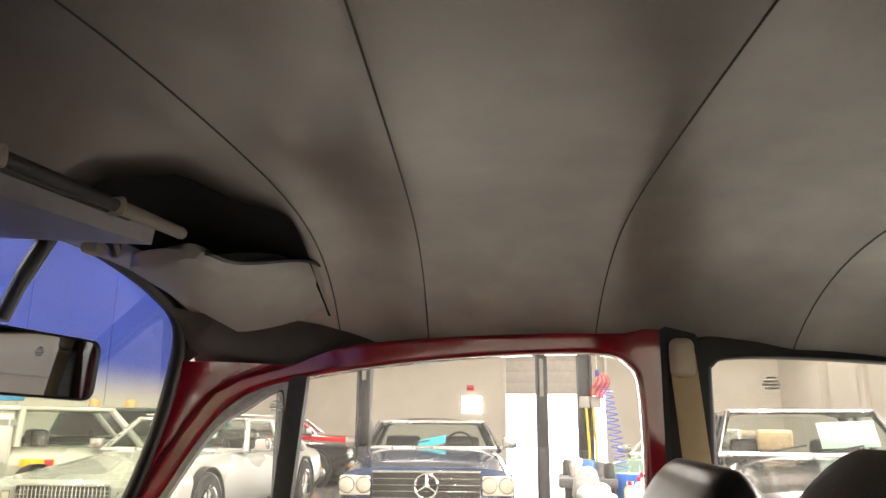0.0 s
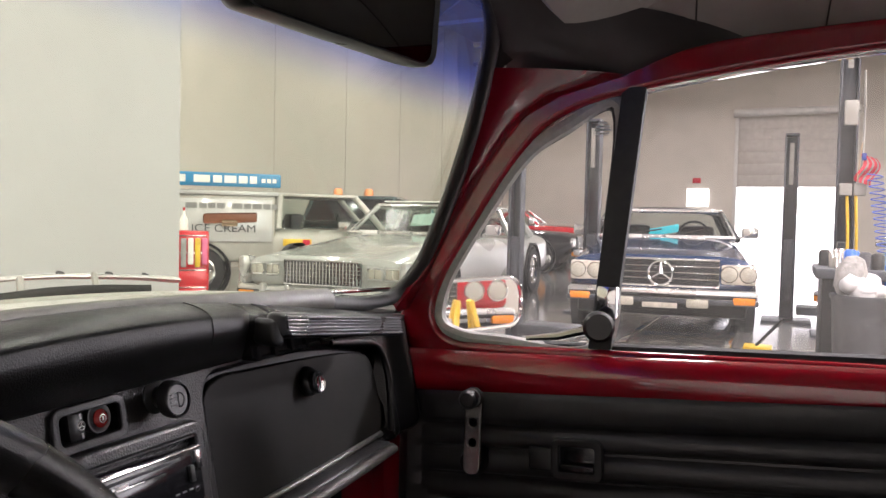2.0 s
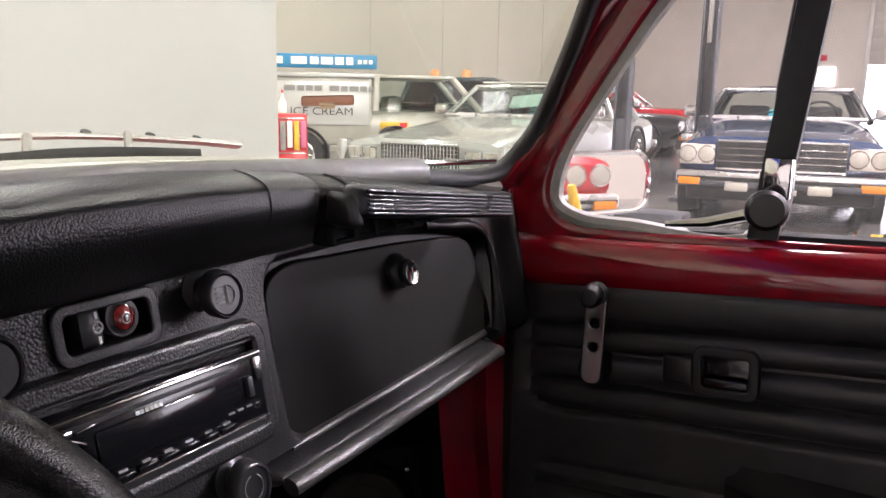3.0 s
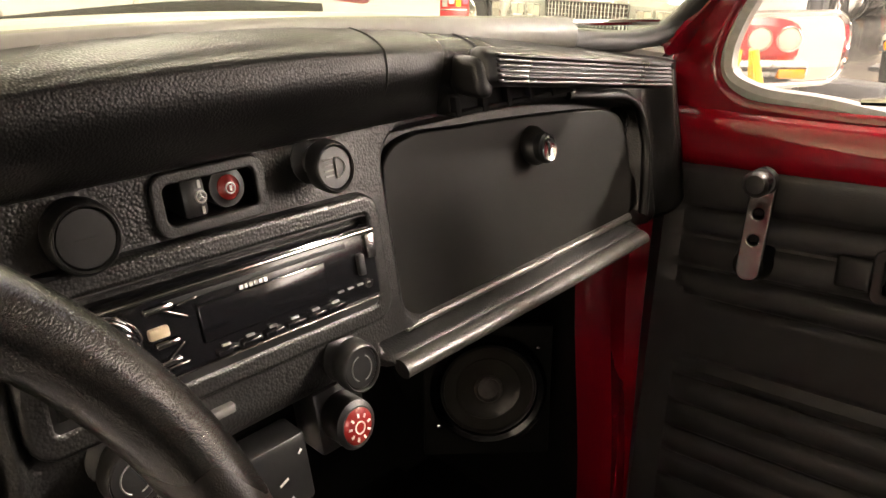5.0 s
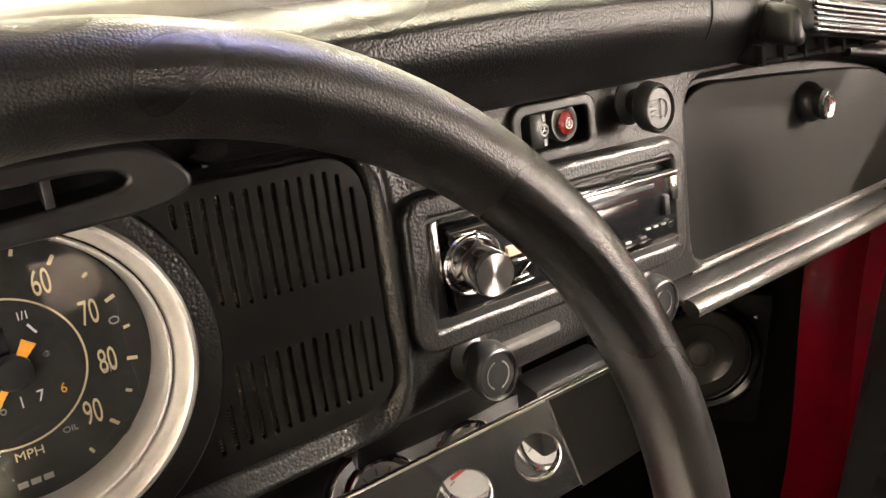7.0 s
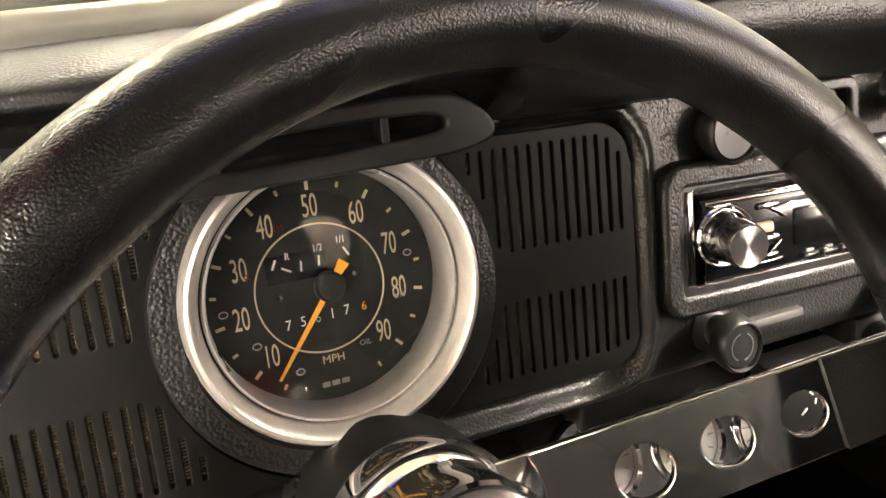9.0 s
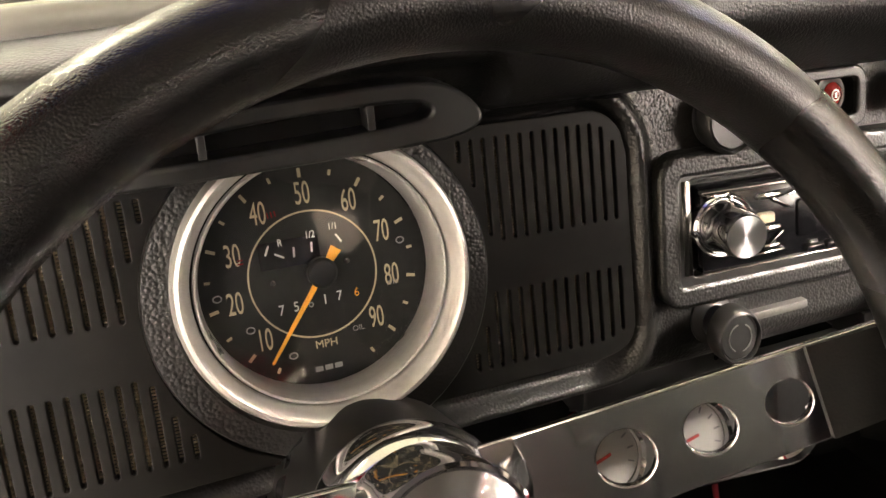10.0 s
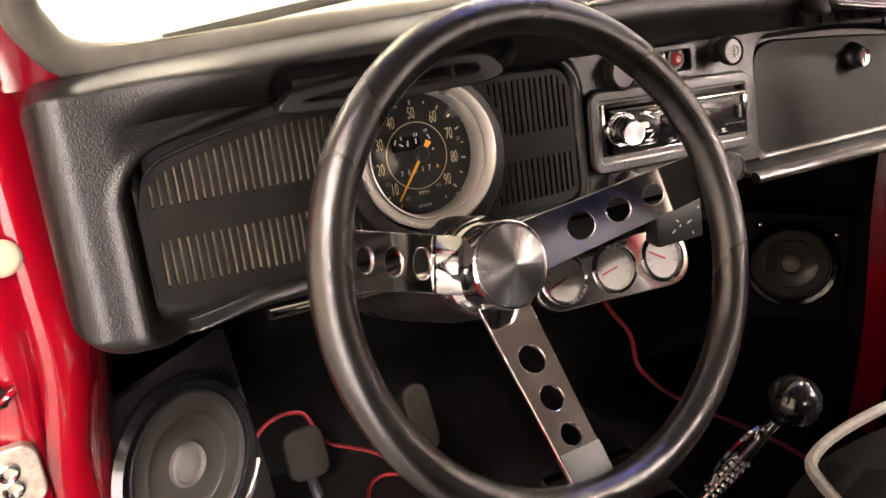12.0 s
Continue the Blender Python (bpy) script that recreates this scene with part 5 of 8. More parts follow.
# dark sheets painting shade on the corners between the header and the door frames
for sgn, nm in ((1, "corner_trim_east"), (-1, "corner_trim_west")):
    bm = bmesh.new()
    rows = []
    for k in range(15):
        y = -0.105 - 0.285 * k / 14
        u0 = 0.60 + 0.395 * (k / 14) ** 0.8
        row = []
        for j in range(13):
            u = u0 + (1.004 - u0) * j / 12
            x = XC + sgn * u * half_w(y)
            z = roof_z(x, min(y, -0.17)) - 0.004 - 0.006 * math.sin(math.pi * j / 12)
            row.append(Vector((x, min(y, glass_y(x, z) - 0.010), z)))
        rows.append(row)
    loft(bm, rows, False, False)
    setting(nm, bm, "header", "dark sheet painting the shade above the windshield pillar", "corner trim", True)
# outer roof skin keeps daylight out
bm = bmesh.new()
rows = [[Vector((XC + u * (half_w(y) + 0.02), y, roof_z(XC + u * half_w(y), y) + 0.03)) for u in [k / 12 - 1 for k in range(25)]] for y in [-0.16 - 0.1 * k for k in range(16)]]
loft(bm, rows, False, False)
setting("roof", bm, "red", "red outer roof skin of the small car", "car roof", True)


# A-pillars
def pillar(sign):
    bm = bmesh.new()
    rows = []
    for k in range(15):
        t = k / 14
        z0 = 0.955 if sign > 0 else 0.964
        z = z0 + (1.234 - z0) * t
        wsx = np.interp(z, [0.955, 0.981, 1.003, 1.045, 1.12, 1.20, 1.264], [0.462, 0.475, 0.503, 0.503, 0.480, 0.442, 0.386])
        a = Vector((XC + sign * (wsx + 0.008), glass_y(XC + wsx, z) - 0.004, z))
        yd = np.interp(z, [0.955, 1.066, 1.15, 1.19, 1.215, 1.234], [0.012, -0.045, -0.105, -0.142, -0.20, -0.29])
        b = Vector((XC + sign * (0.545 - 0.06 * (z - 0.95)), yd, z))
        n = Vector((-sign * 0.7, -0.7, 0.0))
        rows.append([a + Vector((sign * 0.02, 0.018, 0)), a, a.lerp(b, 0.25) + n * 0.012, a.lerp(b, 0.6) + n * 0.014, a.lerp(b, 0.85) + n * 0.006, b, b + Vector((sign * 0.03, 0.01, 0))])
    return loft(bm, rows, False, False)


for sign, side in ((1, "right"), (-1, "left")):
    setting("pillar_1" if sign > 0 else "pillar_2", pillar(sign), "red_shaded", "red painted windshield pillar beside the seal", "windshield pillar", True)

# ---- passenger door ----
DOOR = Matrix(((0, 0, 1, 0.5), (1, 0, 0, 0), (0, 1, 0, 0), (0, 0, 0, 1)))  # plate x -> car y, plate y -> car z


def lean(me, x0=0.5):
    """Lets the upper door lean inwards."""
    for v in me.vertices:
        v.co.x -= 0.06 * max(v.co.z - 0.95, 0)
    return me


def smooth_loop(ctrl, n=6):
    return [(p.x, p.y) for p in curve_pts([(a, b, 0) for a, b in ctrl], n, True)]


door = tagged(new("door_1"), "closed red car door with a black pleated panel and vent window", "car door", "", "structure")
out = [(0.0, 0.80), (0.022, 0.86), (0.018, 0.94), (-0.05, 1.075), (-0.115, 1.165), (-0.18, 1.214), (-0.26, 1.243), (-0.36, 1.258), (-0.55, 1.268), (-0.725, 1.268), (-0.772, 1.252), (-0.774, 0.80)]
hole = [(y, z + 0.008 * smooth01(1.15, 1.20, z)) for y, z in [(-0.020, 0.945), (-0.032, 0.995), (-0.077, 1.070), (-0.134, 1.152), (-0.185, 1.190), (-0.27, 1.214), (-0.42, 1.235), (-0.56, 1.2455), (-0.69, 1.2465), (-0.733, 1.230), (-0.748, 1.19), (-0.750, 1.05), (-0.752, 0.938), (-0.5, 0.928), (-0.25, 0.918), (-0.10, 0.912), (-0.045, 0.916)]]
link_mesh("door_frame", lean(plate([smooth_loop(out, 5), smooth_loop(hole, 6)], 0.012, DOOR, 0.007, 3)), M["red"], door)
sill_pts = [(0.487, 0.01, 0.878), (0.487, -0.12, 0.882), (0.487, -0.4, 0.898), (0.487, -0.82, 0.915)]
part("window_ledge", tb(curve_pts(sill_pts, 8), 0.024, 16, False, 1.25), "red", door)
belt_pts = [(0.497, -0.03, 0.914), (0.497, -0.12, 0.916), (0.497, -0.4, 0.929), (0.497, -0.78, 0.945)]
part("glass_run", tb(curve_pts(belt_pts, 8), 0.009, 8), "rubber", door, "black rubber glass run")
# glass
pts = [(0.504 - 0.06 * max(z - 0.95, 0), y, z) for y, z in smooth_loop(hole, 4)]
bm = bmesh.new()
bm.faces.new([bm.verts.new(p) for p in pts])
g = part("pane", bm, "hazy_glass", door, "clear side window glass", False)
g.visible_shadow = False
# vent window frame, rubber and the divider
vent = [(-0.030, 0.945), (-0.040, 0.995), (-0.083, 1.066), (-0.140, 1.145), (-0.19, 1.180), (-0.255, 1.203), (-0.248, 1.06), (-0.238, 0.928), (-0.11, 0.922), (-0.055, 0.926)]
loop = [(0.494 - 0.06 * max(z - 0.95, 0), y, z) for y, z in smooth_loop(vent, 6)]
part("vent_seal", tb(loop, 0.0090, 8, True), "vent_seal", door, "grey vent window seal")
part("vent_rubber", tb([(p[0] + 0.004, p[1] + 0.004, p[2] - 0.003) for p in loop], 0.008, 8, True), "rubber", door, "black vent window rubber")
bm = bmesh.new()
for k in range(9):
    t = k / 8
    z = 0.925 + 0.295 * t
    y = -0.238 - 0.034 * t
    x = 0.489 - 0.06 * max(z - 0.95, 0)
    vs = [Vector((x + dx, y + dy, z)) for dx, dy in ((-0.006, 0.013), (-0.009, 0.0), (-0.006, -0.013), (0.008, -0.013), (0.008, 0.013))]
    if k == 0:
        rows = []
    rows.append(vs)
loft(bm, rows)
part("divider", bm, "strap", door, "black window divider bar")
latch = part("latch", bx((0.468, -0.260, 0.962), (0.484, -0.236, 1.000), 0.004), "chrome", door, "chrome vent latch")
part("latch_knob", lt([(0, 0.012), (0.014, 0.012), (0.0175, 0.008), (0.0175, -0.006), (0.013, -0.012), (0, -0.012)], facing((0.455, -0.243, 0.955), (-1, -0.25, 0.1)), 28), "plastic", latch, "black round latch knob")
part("latch_arm", tb([(0.485, -0.150, 0.930), (0.480, -0.19, 0.936), (0.474, -0.235, 0.950)], [0.003, 0.005, 0.006], 8), "chrome", latch, "chrome latch arm")
# small etched mark on the vent glass, as plain bars
bm = bmesh.new()
for k, w in enumerate((0.010, 0.016, 0.019, 0.015)):
    box(bm, (0.4865, -0.234 - w / 2, 1.184 - 0.004 * k), (0.4870, -0.234 + w / 2, 1.1862 - 0.004 * k))
part("etched_mark", bm, "white_print", door, "faint etched glass mark")

# door trim panel, with horizontal pleats


def pleat(y, z):
    """Depth of the sewn grooves and the soft rolls between them, at a height along the slanted lines."""
    d = 0.0
    inside = smooth01(-0.012, -0.045, y)
    lines = (0.8125, 0.784, 0.751)
    if z > 0.719:
        for q in lines:
            d += 0.0060 * math.exp(-((z - q) / 0.0038) ** 2) * inside
        edges = (0.719,) + lines[::-1] + (0.862,)
        for a, b in zip(edges, edges[1:]):
            if a < z < b:
                d -= 0.0060 * inside * math.sin(math.pi * (z - a) / (b - a)) ** 0.8
    elif z < 0.645:
        soft = smooth01(-0.022, -0.06, y)
        k = (0.6445 - z) / 0.0318
        d += 0.0050 * math.exp(-((k % 1.0 - 0.5) / 0.12) ** 2) * soft
        d -= 0.0035 * soft * abs(math.sin(math.pi * (k % 1.0 - 0.5)))
    r = rr_sdf(y, z, -1.2, 0.719, -0.016, 0.95, 0.035)
    d += 0.0055 * math.exp(-(r / 0.004) ** 2) * (z < 0.86)
    r = rr_sdf(y, z, -1.2, 0.10, -0.028, 0.652, 0.02)
    d += 0.0040 * math.exp(-(r / 0.004) ** 2)
    return d


bm = bmesh.new()
rows = []
for k in range(171):
    z = 0.36 + 0.502 * k / 170
    tuck = 0.012 * smooth01(0.848, 0.862, z)
    rows.append([Vector((0.468 + tuck + pleat(y, z) + 0.015 * smooth01(0.0, 0.02, y), y, z - 0.092 * y)) for y in [0.02 - 0.88 * j / 90 for j in range(91)]])
loft(bm, rows, False, False)
part("door_panel", bm, "door_vinyl", door, "black pleated vinyl panel")
# window crank
me = plate([round_rect(-0.0092, -0.048, 0.0092, 0.050, 0.0090), ring2d(0, 0.013, 0.0062), ring2d(0, -0.011, 0.0062)], 0.002, facing((0.452, -0.0965, 0.8155), (-1, -0.10, 0.08)), 0.0015)
crank = link_mesh("window_crank", me, M["crank"], door, "worn chrome window crank with two holes")
part("crank_knob", lt([(0, 0.030), (0.008, 0.029), (0.0115, 0.024), (0.0115, 0.010), (0.009, 0.004), (0.012, 0.0), (0, 0.0)], facing((0.449, -0.0975, 0.8600), (-1, -0.10, 0.08)), 24), "plastic", crank, "black crank knob")
part("crank_boss", lt([(0, 0.004), (0.014, 0.004), (0.017, -0.004), (0.019, -0.02), (0, -0.02)], facing((0.453, -0.0960, 0.7800), (-1, 0, 0)), 24), "plastic_matt", crank)
part("crank_screw", lt([(0, 0.004), (0.003, 0.003), (0.004, 0.0), (0, 0)], facing((0.4495, -0.0960, 0.7790), (-1, 0, 0.1)), 12), "plastic", crank)
# inner door release, a framed pull with a lever
REL = facing((0.458, -0.2225, 0.8010), (-1, 0, 0.06)) @ pose(0, 0, 0, 0, 0, 4)
me = plate([round_rect(-0.0275, -0.0215, 0.0275, 0.0215, 0.007), round_rect(-0.0225, -0.0165, 0.0225, 0.0165, 0.005)], 0.004, REL, 0.002, 3)
pull = link_mesh("door_release", me, M["plastic"], door, "black recessed door release")
part("release_cup", bx((-0.024, -0.018, -0.006), (0.024, 0.018, -0.003), 0.001, REL), "gloss_black", pull)
part("release_lever", bx((-0.021, -0.0155, -0.002), (0.021, -0.0050, 0.005), 0.003, REL, 3), "gloss_black", pull, "glossy release lever")
part("release_lever", bx((-0.0580, -0.0165, -0.006), (-0.0285, 0.0115, 0.003), 0.004, REL, 3), "plastic", pull)
# armrest pocket low on the panel
bm = bmesh.new()
rows = []
for k in range(13):
    y = -0.23 - 0.45 * k / 12
    d = 0.05 * smooth01(-0.225, -0.33, y)
    rows.append([Vector((0.475, y, 0.715)), Vector((0.472 - d, y, 0.70)), Vector((0.465 - d, y, 0.69)), Vector((0.468 - d * 0.7, y, 0.655)), Vector((0.475, y, 0.635))])
loft(bm, rows, False, False)
part("armrest", bm, "vinyl", door, "black padded armrest")

# side mirror on the door
sm = thing("side_mirror", "chrome side mirror with a polished rim on the door", "side mirror", (0.55, -0.04, 0.93))
mm = facing((0.692, -0.002, 0.942), (-0.38, -0.90, 0.02))
part("housing", lt([(0.080, 0.0), (0.078, 0.012), (0.062, 0.040), (0.03, 0.058), (0, 0.062)], mm @ pose(0, 0, -0.005, 180, 0, 0) @ Matrix.Diagonal((1.24, 0.50, 1, 1)), 40), "chrome", sm)
link_mesh("mirror_glass", plate([round_rect(-0.094, -0.036, 0.094, 0.036, 0.026)], 0.001, mm), M["mirror"], sm, "mirror glass", False)
part("rim", tb([mm @ Vector((x, y, 0.001)) for x, y in round_rect(-0.097, -0.039, 0.097, 0.039, 0.029)], 0.0036, 8, True), "chrome", sm, "polished rim")
part("arm", tb([(0.52, -0.03, 0.915), (0.57, -0.01, 0.905), (0.645, 0.03, 0.92)], 0.009, 10), "chrome", sm)

# hinge pillar and kick panel below the dash, both sides
for sign in (1,):
    x0 = XC + sign * 0.54
    bm = bmesh.new()
    rows = []
    for k in range(14):
        z = 0.30 + 0.58 * k / 13
        y0 = 0.055 - 0.03 * smooth01(0.75, 0.4, z)
        rows.append([Vector((x0 + sign * 0.04, y0 - 0.05, z)), Vector((x0 - sign * 0.012, y0 - 0.045, z)), Vector((x0 - sign * 0.03, y0 - 0.02, z)), Vector((x0 - sign * 0.02, y0 + 0.004, z)), Vector((x0 - sign * 0.034, y0 + 0.012, z)), Vector((x0 - sign * 0.045, y0 + 0.035, z))])
    loft(bm, rows, False, False)
    setting("pillar_3" if sign > 0 else "pillar_4", bm, "red_shaded", "red painted door hinge pillar below the dashboard", "hinge pillar", True)

# B-pillar, belt and quarter window
bm = bmesh.new()
rows = []
for k in range(9):
    z = 0.80 + 0.485 * k / 8
    x = 0.497 - 0.06 * max(z - 0.95, 0)
    rows.append([Vector((x + 0.02, -0.758, z)), Vector((x - 0.012, -0.762, z)), Vector((x - 0.02, -0.776, z)), Vector((x - 0.014, -0.815, z)), Vector((x + 0.02, -0.840, z))])
loft(bm, rows, False, False)
setting("pillar_5", bm, "rubber", "black trimmed pillar behind the door", "door pillar", True)
hole2 = smooth_loop([(-0.828, 1.20), (-0.833, 1.235), (-0.868, 1.247), (-1.0, 1.243), (-1.15, 1.225), (-1.28, 1.17), (-1.33, 1.08), (-1.30, 1.0), (-1.1, 0.965), (-0.863, 0.955), (-0.828, 0.98)], 5)
out2 = smooth_loop([(-0.815, 0.70), (-0.815, 1.0), (-0.815, 1.22), (-0.825, 1.265), (-0.95, 1.268), (-1.2, 1.25), (-1.40, 1.15), (-1.45, 0.95), (-1.40, 0.70)], 5)
qw = tagged(new("window_2"), "rear quarter window with a black trim surround", "car window", "", "structure")
link_mesh("window_frame", lean(plate([out2, hole2], 0.010, DOOR, 0.006, 2)), M["rubber"], qw)
bm = bmesh.new()
bm.faces.new([bm.verts.new((0.5 - 0.06 * max(z - 0.95, 0), y, z)) for y, z in hole2])
g = part("pane", bm, "hazy_glass", qw, "", False)
g.visible_shadow = False
bm = bmesh.new()
for k, w in enumerate((0.012, 0.020, 0.024, 0.018)):
    box(bm, (0.4835, -0.91 - w / 2, 1.215 - 0.0045 * k), (0.4840, -0.91 + w / 2, 1.2176 - 0.0045 * k))
part("etched_mark", bm, "white_print", qw, "faint etched glass mark")
belt = thing("seat_belt", "tan seat belt hanging from the door pillar", "seat belt", (0.455, -0.795, 1.25))
pts = [(0.455, -0.795, 1.245), (0.450, -0.799, 1.18), (0.445, -0.804, 1.10), (0.440, -0.818, 0.95), (0.43, -0.84, 0.70)]
part("webbing", tb(curve_pts(pts, 6), 0.017, 8, False, 0.12, (1, 0, 0)), "belt", belt)
part("anchor_cover", bx((0.444, -0.811, 1.214), (0.466, -0.779, 1.266), 0.0105, None, 4), "belt_plastic", belt, "tan plastic anchor cover")

# car floor, tunnel, bulkhead, rear shell and the far side
bm = bmesh.new()
box(bm, (-0.60, -1.56, 0.27), (0.52, 0.62, 0.30))
setting("floor", bm, "carpet", "black carpeted car floor", "car floor")
bm = bmesh.new()
rows = []
for k in range(12):
    y = -1.4 + 2.0 * k / 11
    rows.append([Vector((XC + 0.10 * math.cos(a), y, 0.29 + 0.15 * max(math.sin(a), 0) ** 0.6)) for a in [math.pi * j / 12 for j in range(13)]])
loft(bm, rows, False, False)
setting("tunnel", bm, "carpet", "black carpeted centre tunnel", "tunnel", True)
bm = bmesh.new()
rows = [[Vector((-0.60, y, z)), Vector((0.52, y, z))] for y, z in ((0.34, 0.28), (0.46, 0.42), (0.48, 0.6), (0.40, 0.80), (0.22, 0.93), (0.06, 0.965))]
loft(bm, rows, False, False)
setting("bulkhead", bm, "carpet", "black carpeted front bulkhead", "bulkhead")
for sign in (1, -1):
    bm = bmesh.new()
    x = XC + sign * (0.545 if sign > 0 else 0.562)
    front = -0.03 if sign > 0 else 0.055
    rows = [[Vector((x, 0.62, 0.27)), Vector((x, front, 0.27))], [Vector((x, 0.62, 0.9)), Vector((x, front, 0.93))]]
    loft(bm, rows, False, False)
    setting("wall_east" if sign > 0 else "wall_west", bm, "carpet", "black carpeted side of the footwell", "side panel")
bm = bmesh.new()
rows = [[Vector((XC - 0.50, -1.52, z)) , Vector((XC + 0.50, -1.52, z))] for z in (0.27, 0.55, 0.90)]
loft(bm, rows, False, False)
setting("wall_south", bm, "vinyl", "black rear parcel bulkhead of the car", "rear panel")
bm = bmesh.new()
box(bm, (0.492, -1.5, 0.27), (0.52, -0.79, 0.96))
setting("side_panel", bm, "vinyl", "black rear side panel of the car", "side panel")
bm = bmesh.new()
box(bm, (0.50, -0.80, 0.27), (0.53, 0.03, 0.84))
part("door_skin", bm, "red", door, "red outer door skin")

# driver's open doorway: painted jamb, plug and latch plate
jamb = tagged(new("door_2"), "red painted driver's door jamb, door standing open", "door jamb", "", "structure")
bm = bmesh.new()
rows = []
PROFILE = [(-0.540, 0.085), (-0.546, 0.055), (-0.556, 0.028), (-0.568, 0.008), (-0.582, -0.002), (-0.594, -0.002), (-0.603, -0.009), (-0.616, -0.013), (-0.634, -0.011), (-0.648, -0.018), (-0.66, -0.035), (-0.665, -0.08)]
for k in range(41):
    z = 0.30 + 0.74 * k / 40
    tuck = 0.022 * smooth01(0.78, 0.62, z) + 0.012 * smooth01(0.62, 0.40, z)
    bulge = 0.004 * math.sin(11 * z + 0.6)
    rows.append(curve_pts([(x - tuck * (1 if x > -0.60 else 0.4), y + bulge * (x < -0.575), z) for x, y in PROFILE], 3))
loft(bm, rows, False, False)
part("jamb", bm, "red", jamb)
part("plug", lt([(0, 0.005), (0.010, 0.004), (0.0130, 0.002), (0.0140, 0.0), (0, 0)], facing((-0.598, -0.010, 0.855), (0.25, -1, 0.03)), 28), "belt_plastic", jamb, "round tan plug")
f = facing((-0.632, -0.016, 0.684), (0.12, -1, 0.05))
plate_ob = link_mesh("striker_plate", plate([round_rect(-0.020, -0.024, 0.020, 0.024, 0.010)], 0.003, f, 0.002, 2), M["bare_metal"], jamb, "dirty zinc striker plate")
for q in (-0.007, 0.007):
    part("striker_ring", lt([(0.0075, 0.004), (0.0078, 0.0075), (0.0058, 0.0085), (0.0042, 0.0070), (0.0040, 0.0045)], f @ Matrix.Translation((0, q, 0)), 20), "chrome_old", plate_ob)
f = facing((-0.625, -0.0175, 0.752), (0.1, -1, 0.05))
hole_ob = link_mesh("torn_hole", plate([[(0.011 * math.cos(radians(30 * k)) * (1 + 0.25 * math.sin(5 * k)), 0.008 * math.sin(radians(30 * k)) * (1 + 0.3 * math.cos(3 * k))) for k in range(12)]], 0.0012, f), M["board"], jamb, "dark torn hole", False)
part("bent_tab", tb(curve_pts([f @ Vector((-0.018, -0.004, 0.001)), f @ Vector((-0.006, -0.002, 0.006)), f @ Vector((0.006, 0.002, 0.004)), f @ Vector((0.012, 0.004, 0.001))], 5), 0.0048, 8, False, 0.5), "red", hole_ob, "bent red metal tab")

# rear of the cabin, closed round a small rear window, and the far rear side
# these panels are unseen and added to cut light from behind
bm = bmesh.new()
box(bm, (XC - 0.56, -1.5, 0.27), (XC - 0.532, -0.72, 0.96))
setting("side_panel_west", bm, "vinyl", "black rear side panel of the car", "side panel")
WEST = Matrix(((0, 0, 1, XC - 0.54), (1, 0, 0, 0), (0, 1, 0, 0), (0, 0, 0, 1)))
me = plate([smooth_loop([(-0.72, 0.90), (-0.72, 1.1), (-0.73, 1.24), (-0.80, 1.30), (-1.2, 1.29), (-1.55, 1.20), (-1.60, 0.95), (-1.5, 0.85)], 5), hole2], 0.010, WEST, 0.004, 2)
for v in me.vertices:
    v.co.x += 0.06 * max(v.co.z - 0.95, 0)
qw2 = tagged(new("window_3"), "far rear quarter window with a black surround", "car window", "", "structure")
link_mesh("window_frame", me, M["rubber"], qw2)
REAR = Matrix(((1, 0, 0, 0), (0, 0, 1, -1.54), (0, 1, 0, 0), (0, 0, 0, 1)))
me = plate([round_rect(XC - 0.56, 0.55, XC + 0.56, 1.34, 0.10), round_rect(XC - 0.33, 0.98, XC + 0.33, 1.20, 0.08)], 0.012, REAR, 0.004, 2)
rw = tagged(new("window_4"), "rear window in a dark vinyl lined surround", "car window", "", "structure")
link_mesh("window_frame", me, M["header"], rw)
bm = bmesh.new()
bm.faces.new([bm.verts.new((x, -1.54, z)) for x, z in round_rect(XC - 0.33, 0.98, XC + 0.33, 1.20, 0.08)])
g = part("pane", bm, "glass", rw, "", False)
g.visible_shadow = False

# ---- dashboard ----
XL, XR = -0.562, 0.476
DIAL_X, DIAL_Z = -0.283, 0.8815
PY = -0.022
# the dashboard's face leans back and is turned a little: its parts are built upright and sheared by this
LEAN = Matrix(((1, 0, 0, 0), (0.06, 1, 0.22, 0.06 * 0.05 - 0.22 * 0.88), (0, 0, 1, 0), (0, 0, 0, 1)))
FACE_N = Vector((0.06, -1, 0.22)).normalized()
SEAM_Z = 0.9430  # where the padded roll begins


def panel_y(x):
    return PY


def dash_top(x):
    z = sum(float(np.interp(x + d, TOP_X, TOP_Z)) for d in (-0.03, -0.015, 0.0, 0.015, 0.03)) / 5
    d = min(x - XL, XR - x)
    if d < 0.016:
        z -= 0.016 - math.sqrt(max(0.016 ** 2 - (0.016 - d) ** 2, 0))
    return z


TOP_X = [-0.60, -0.56, -0.50, -0.43, -0.35, -0.20, -0.05, 0.05, 0.14, 0.20, 0.28, 0.36, 0.45, 0.50]
TOP_Z = [0.962, 0.968, 0.975, 0.979, 0.985, 0.995, 1.0025, 1.002, 0.995, 0.988, 0.977, 0.965, 0.952, 0.945]


def dash_low(x):
    z = 0.7985 - 0.0085 * smooth01(-0.24, -0.36, x)
    r = 0.040 if x < 0 else 0.055
    d = min(x - XL, XR - x)
    if d < r:
        z += r - math.sqrt(max(r * r - (r - d) ** 2, 0))
    return z


def recess_sdf(x, z):
    """The shallow tray that holds the dial and both grilles."""
    return rr_sdf(x, z + 0.20 * max(0.0, -0.40 - x), -0.512, 0.809, -0.134, 0.9425, 0.028)


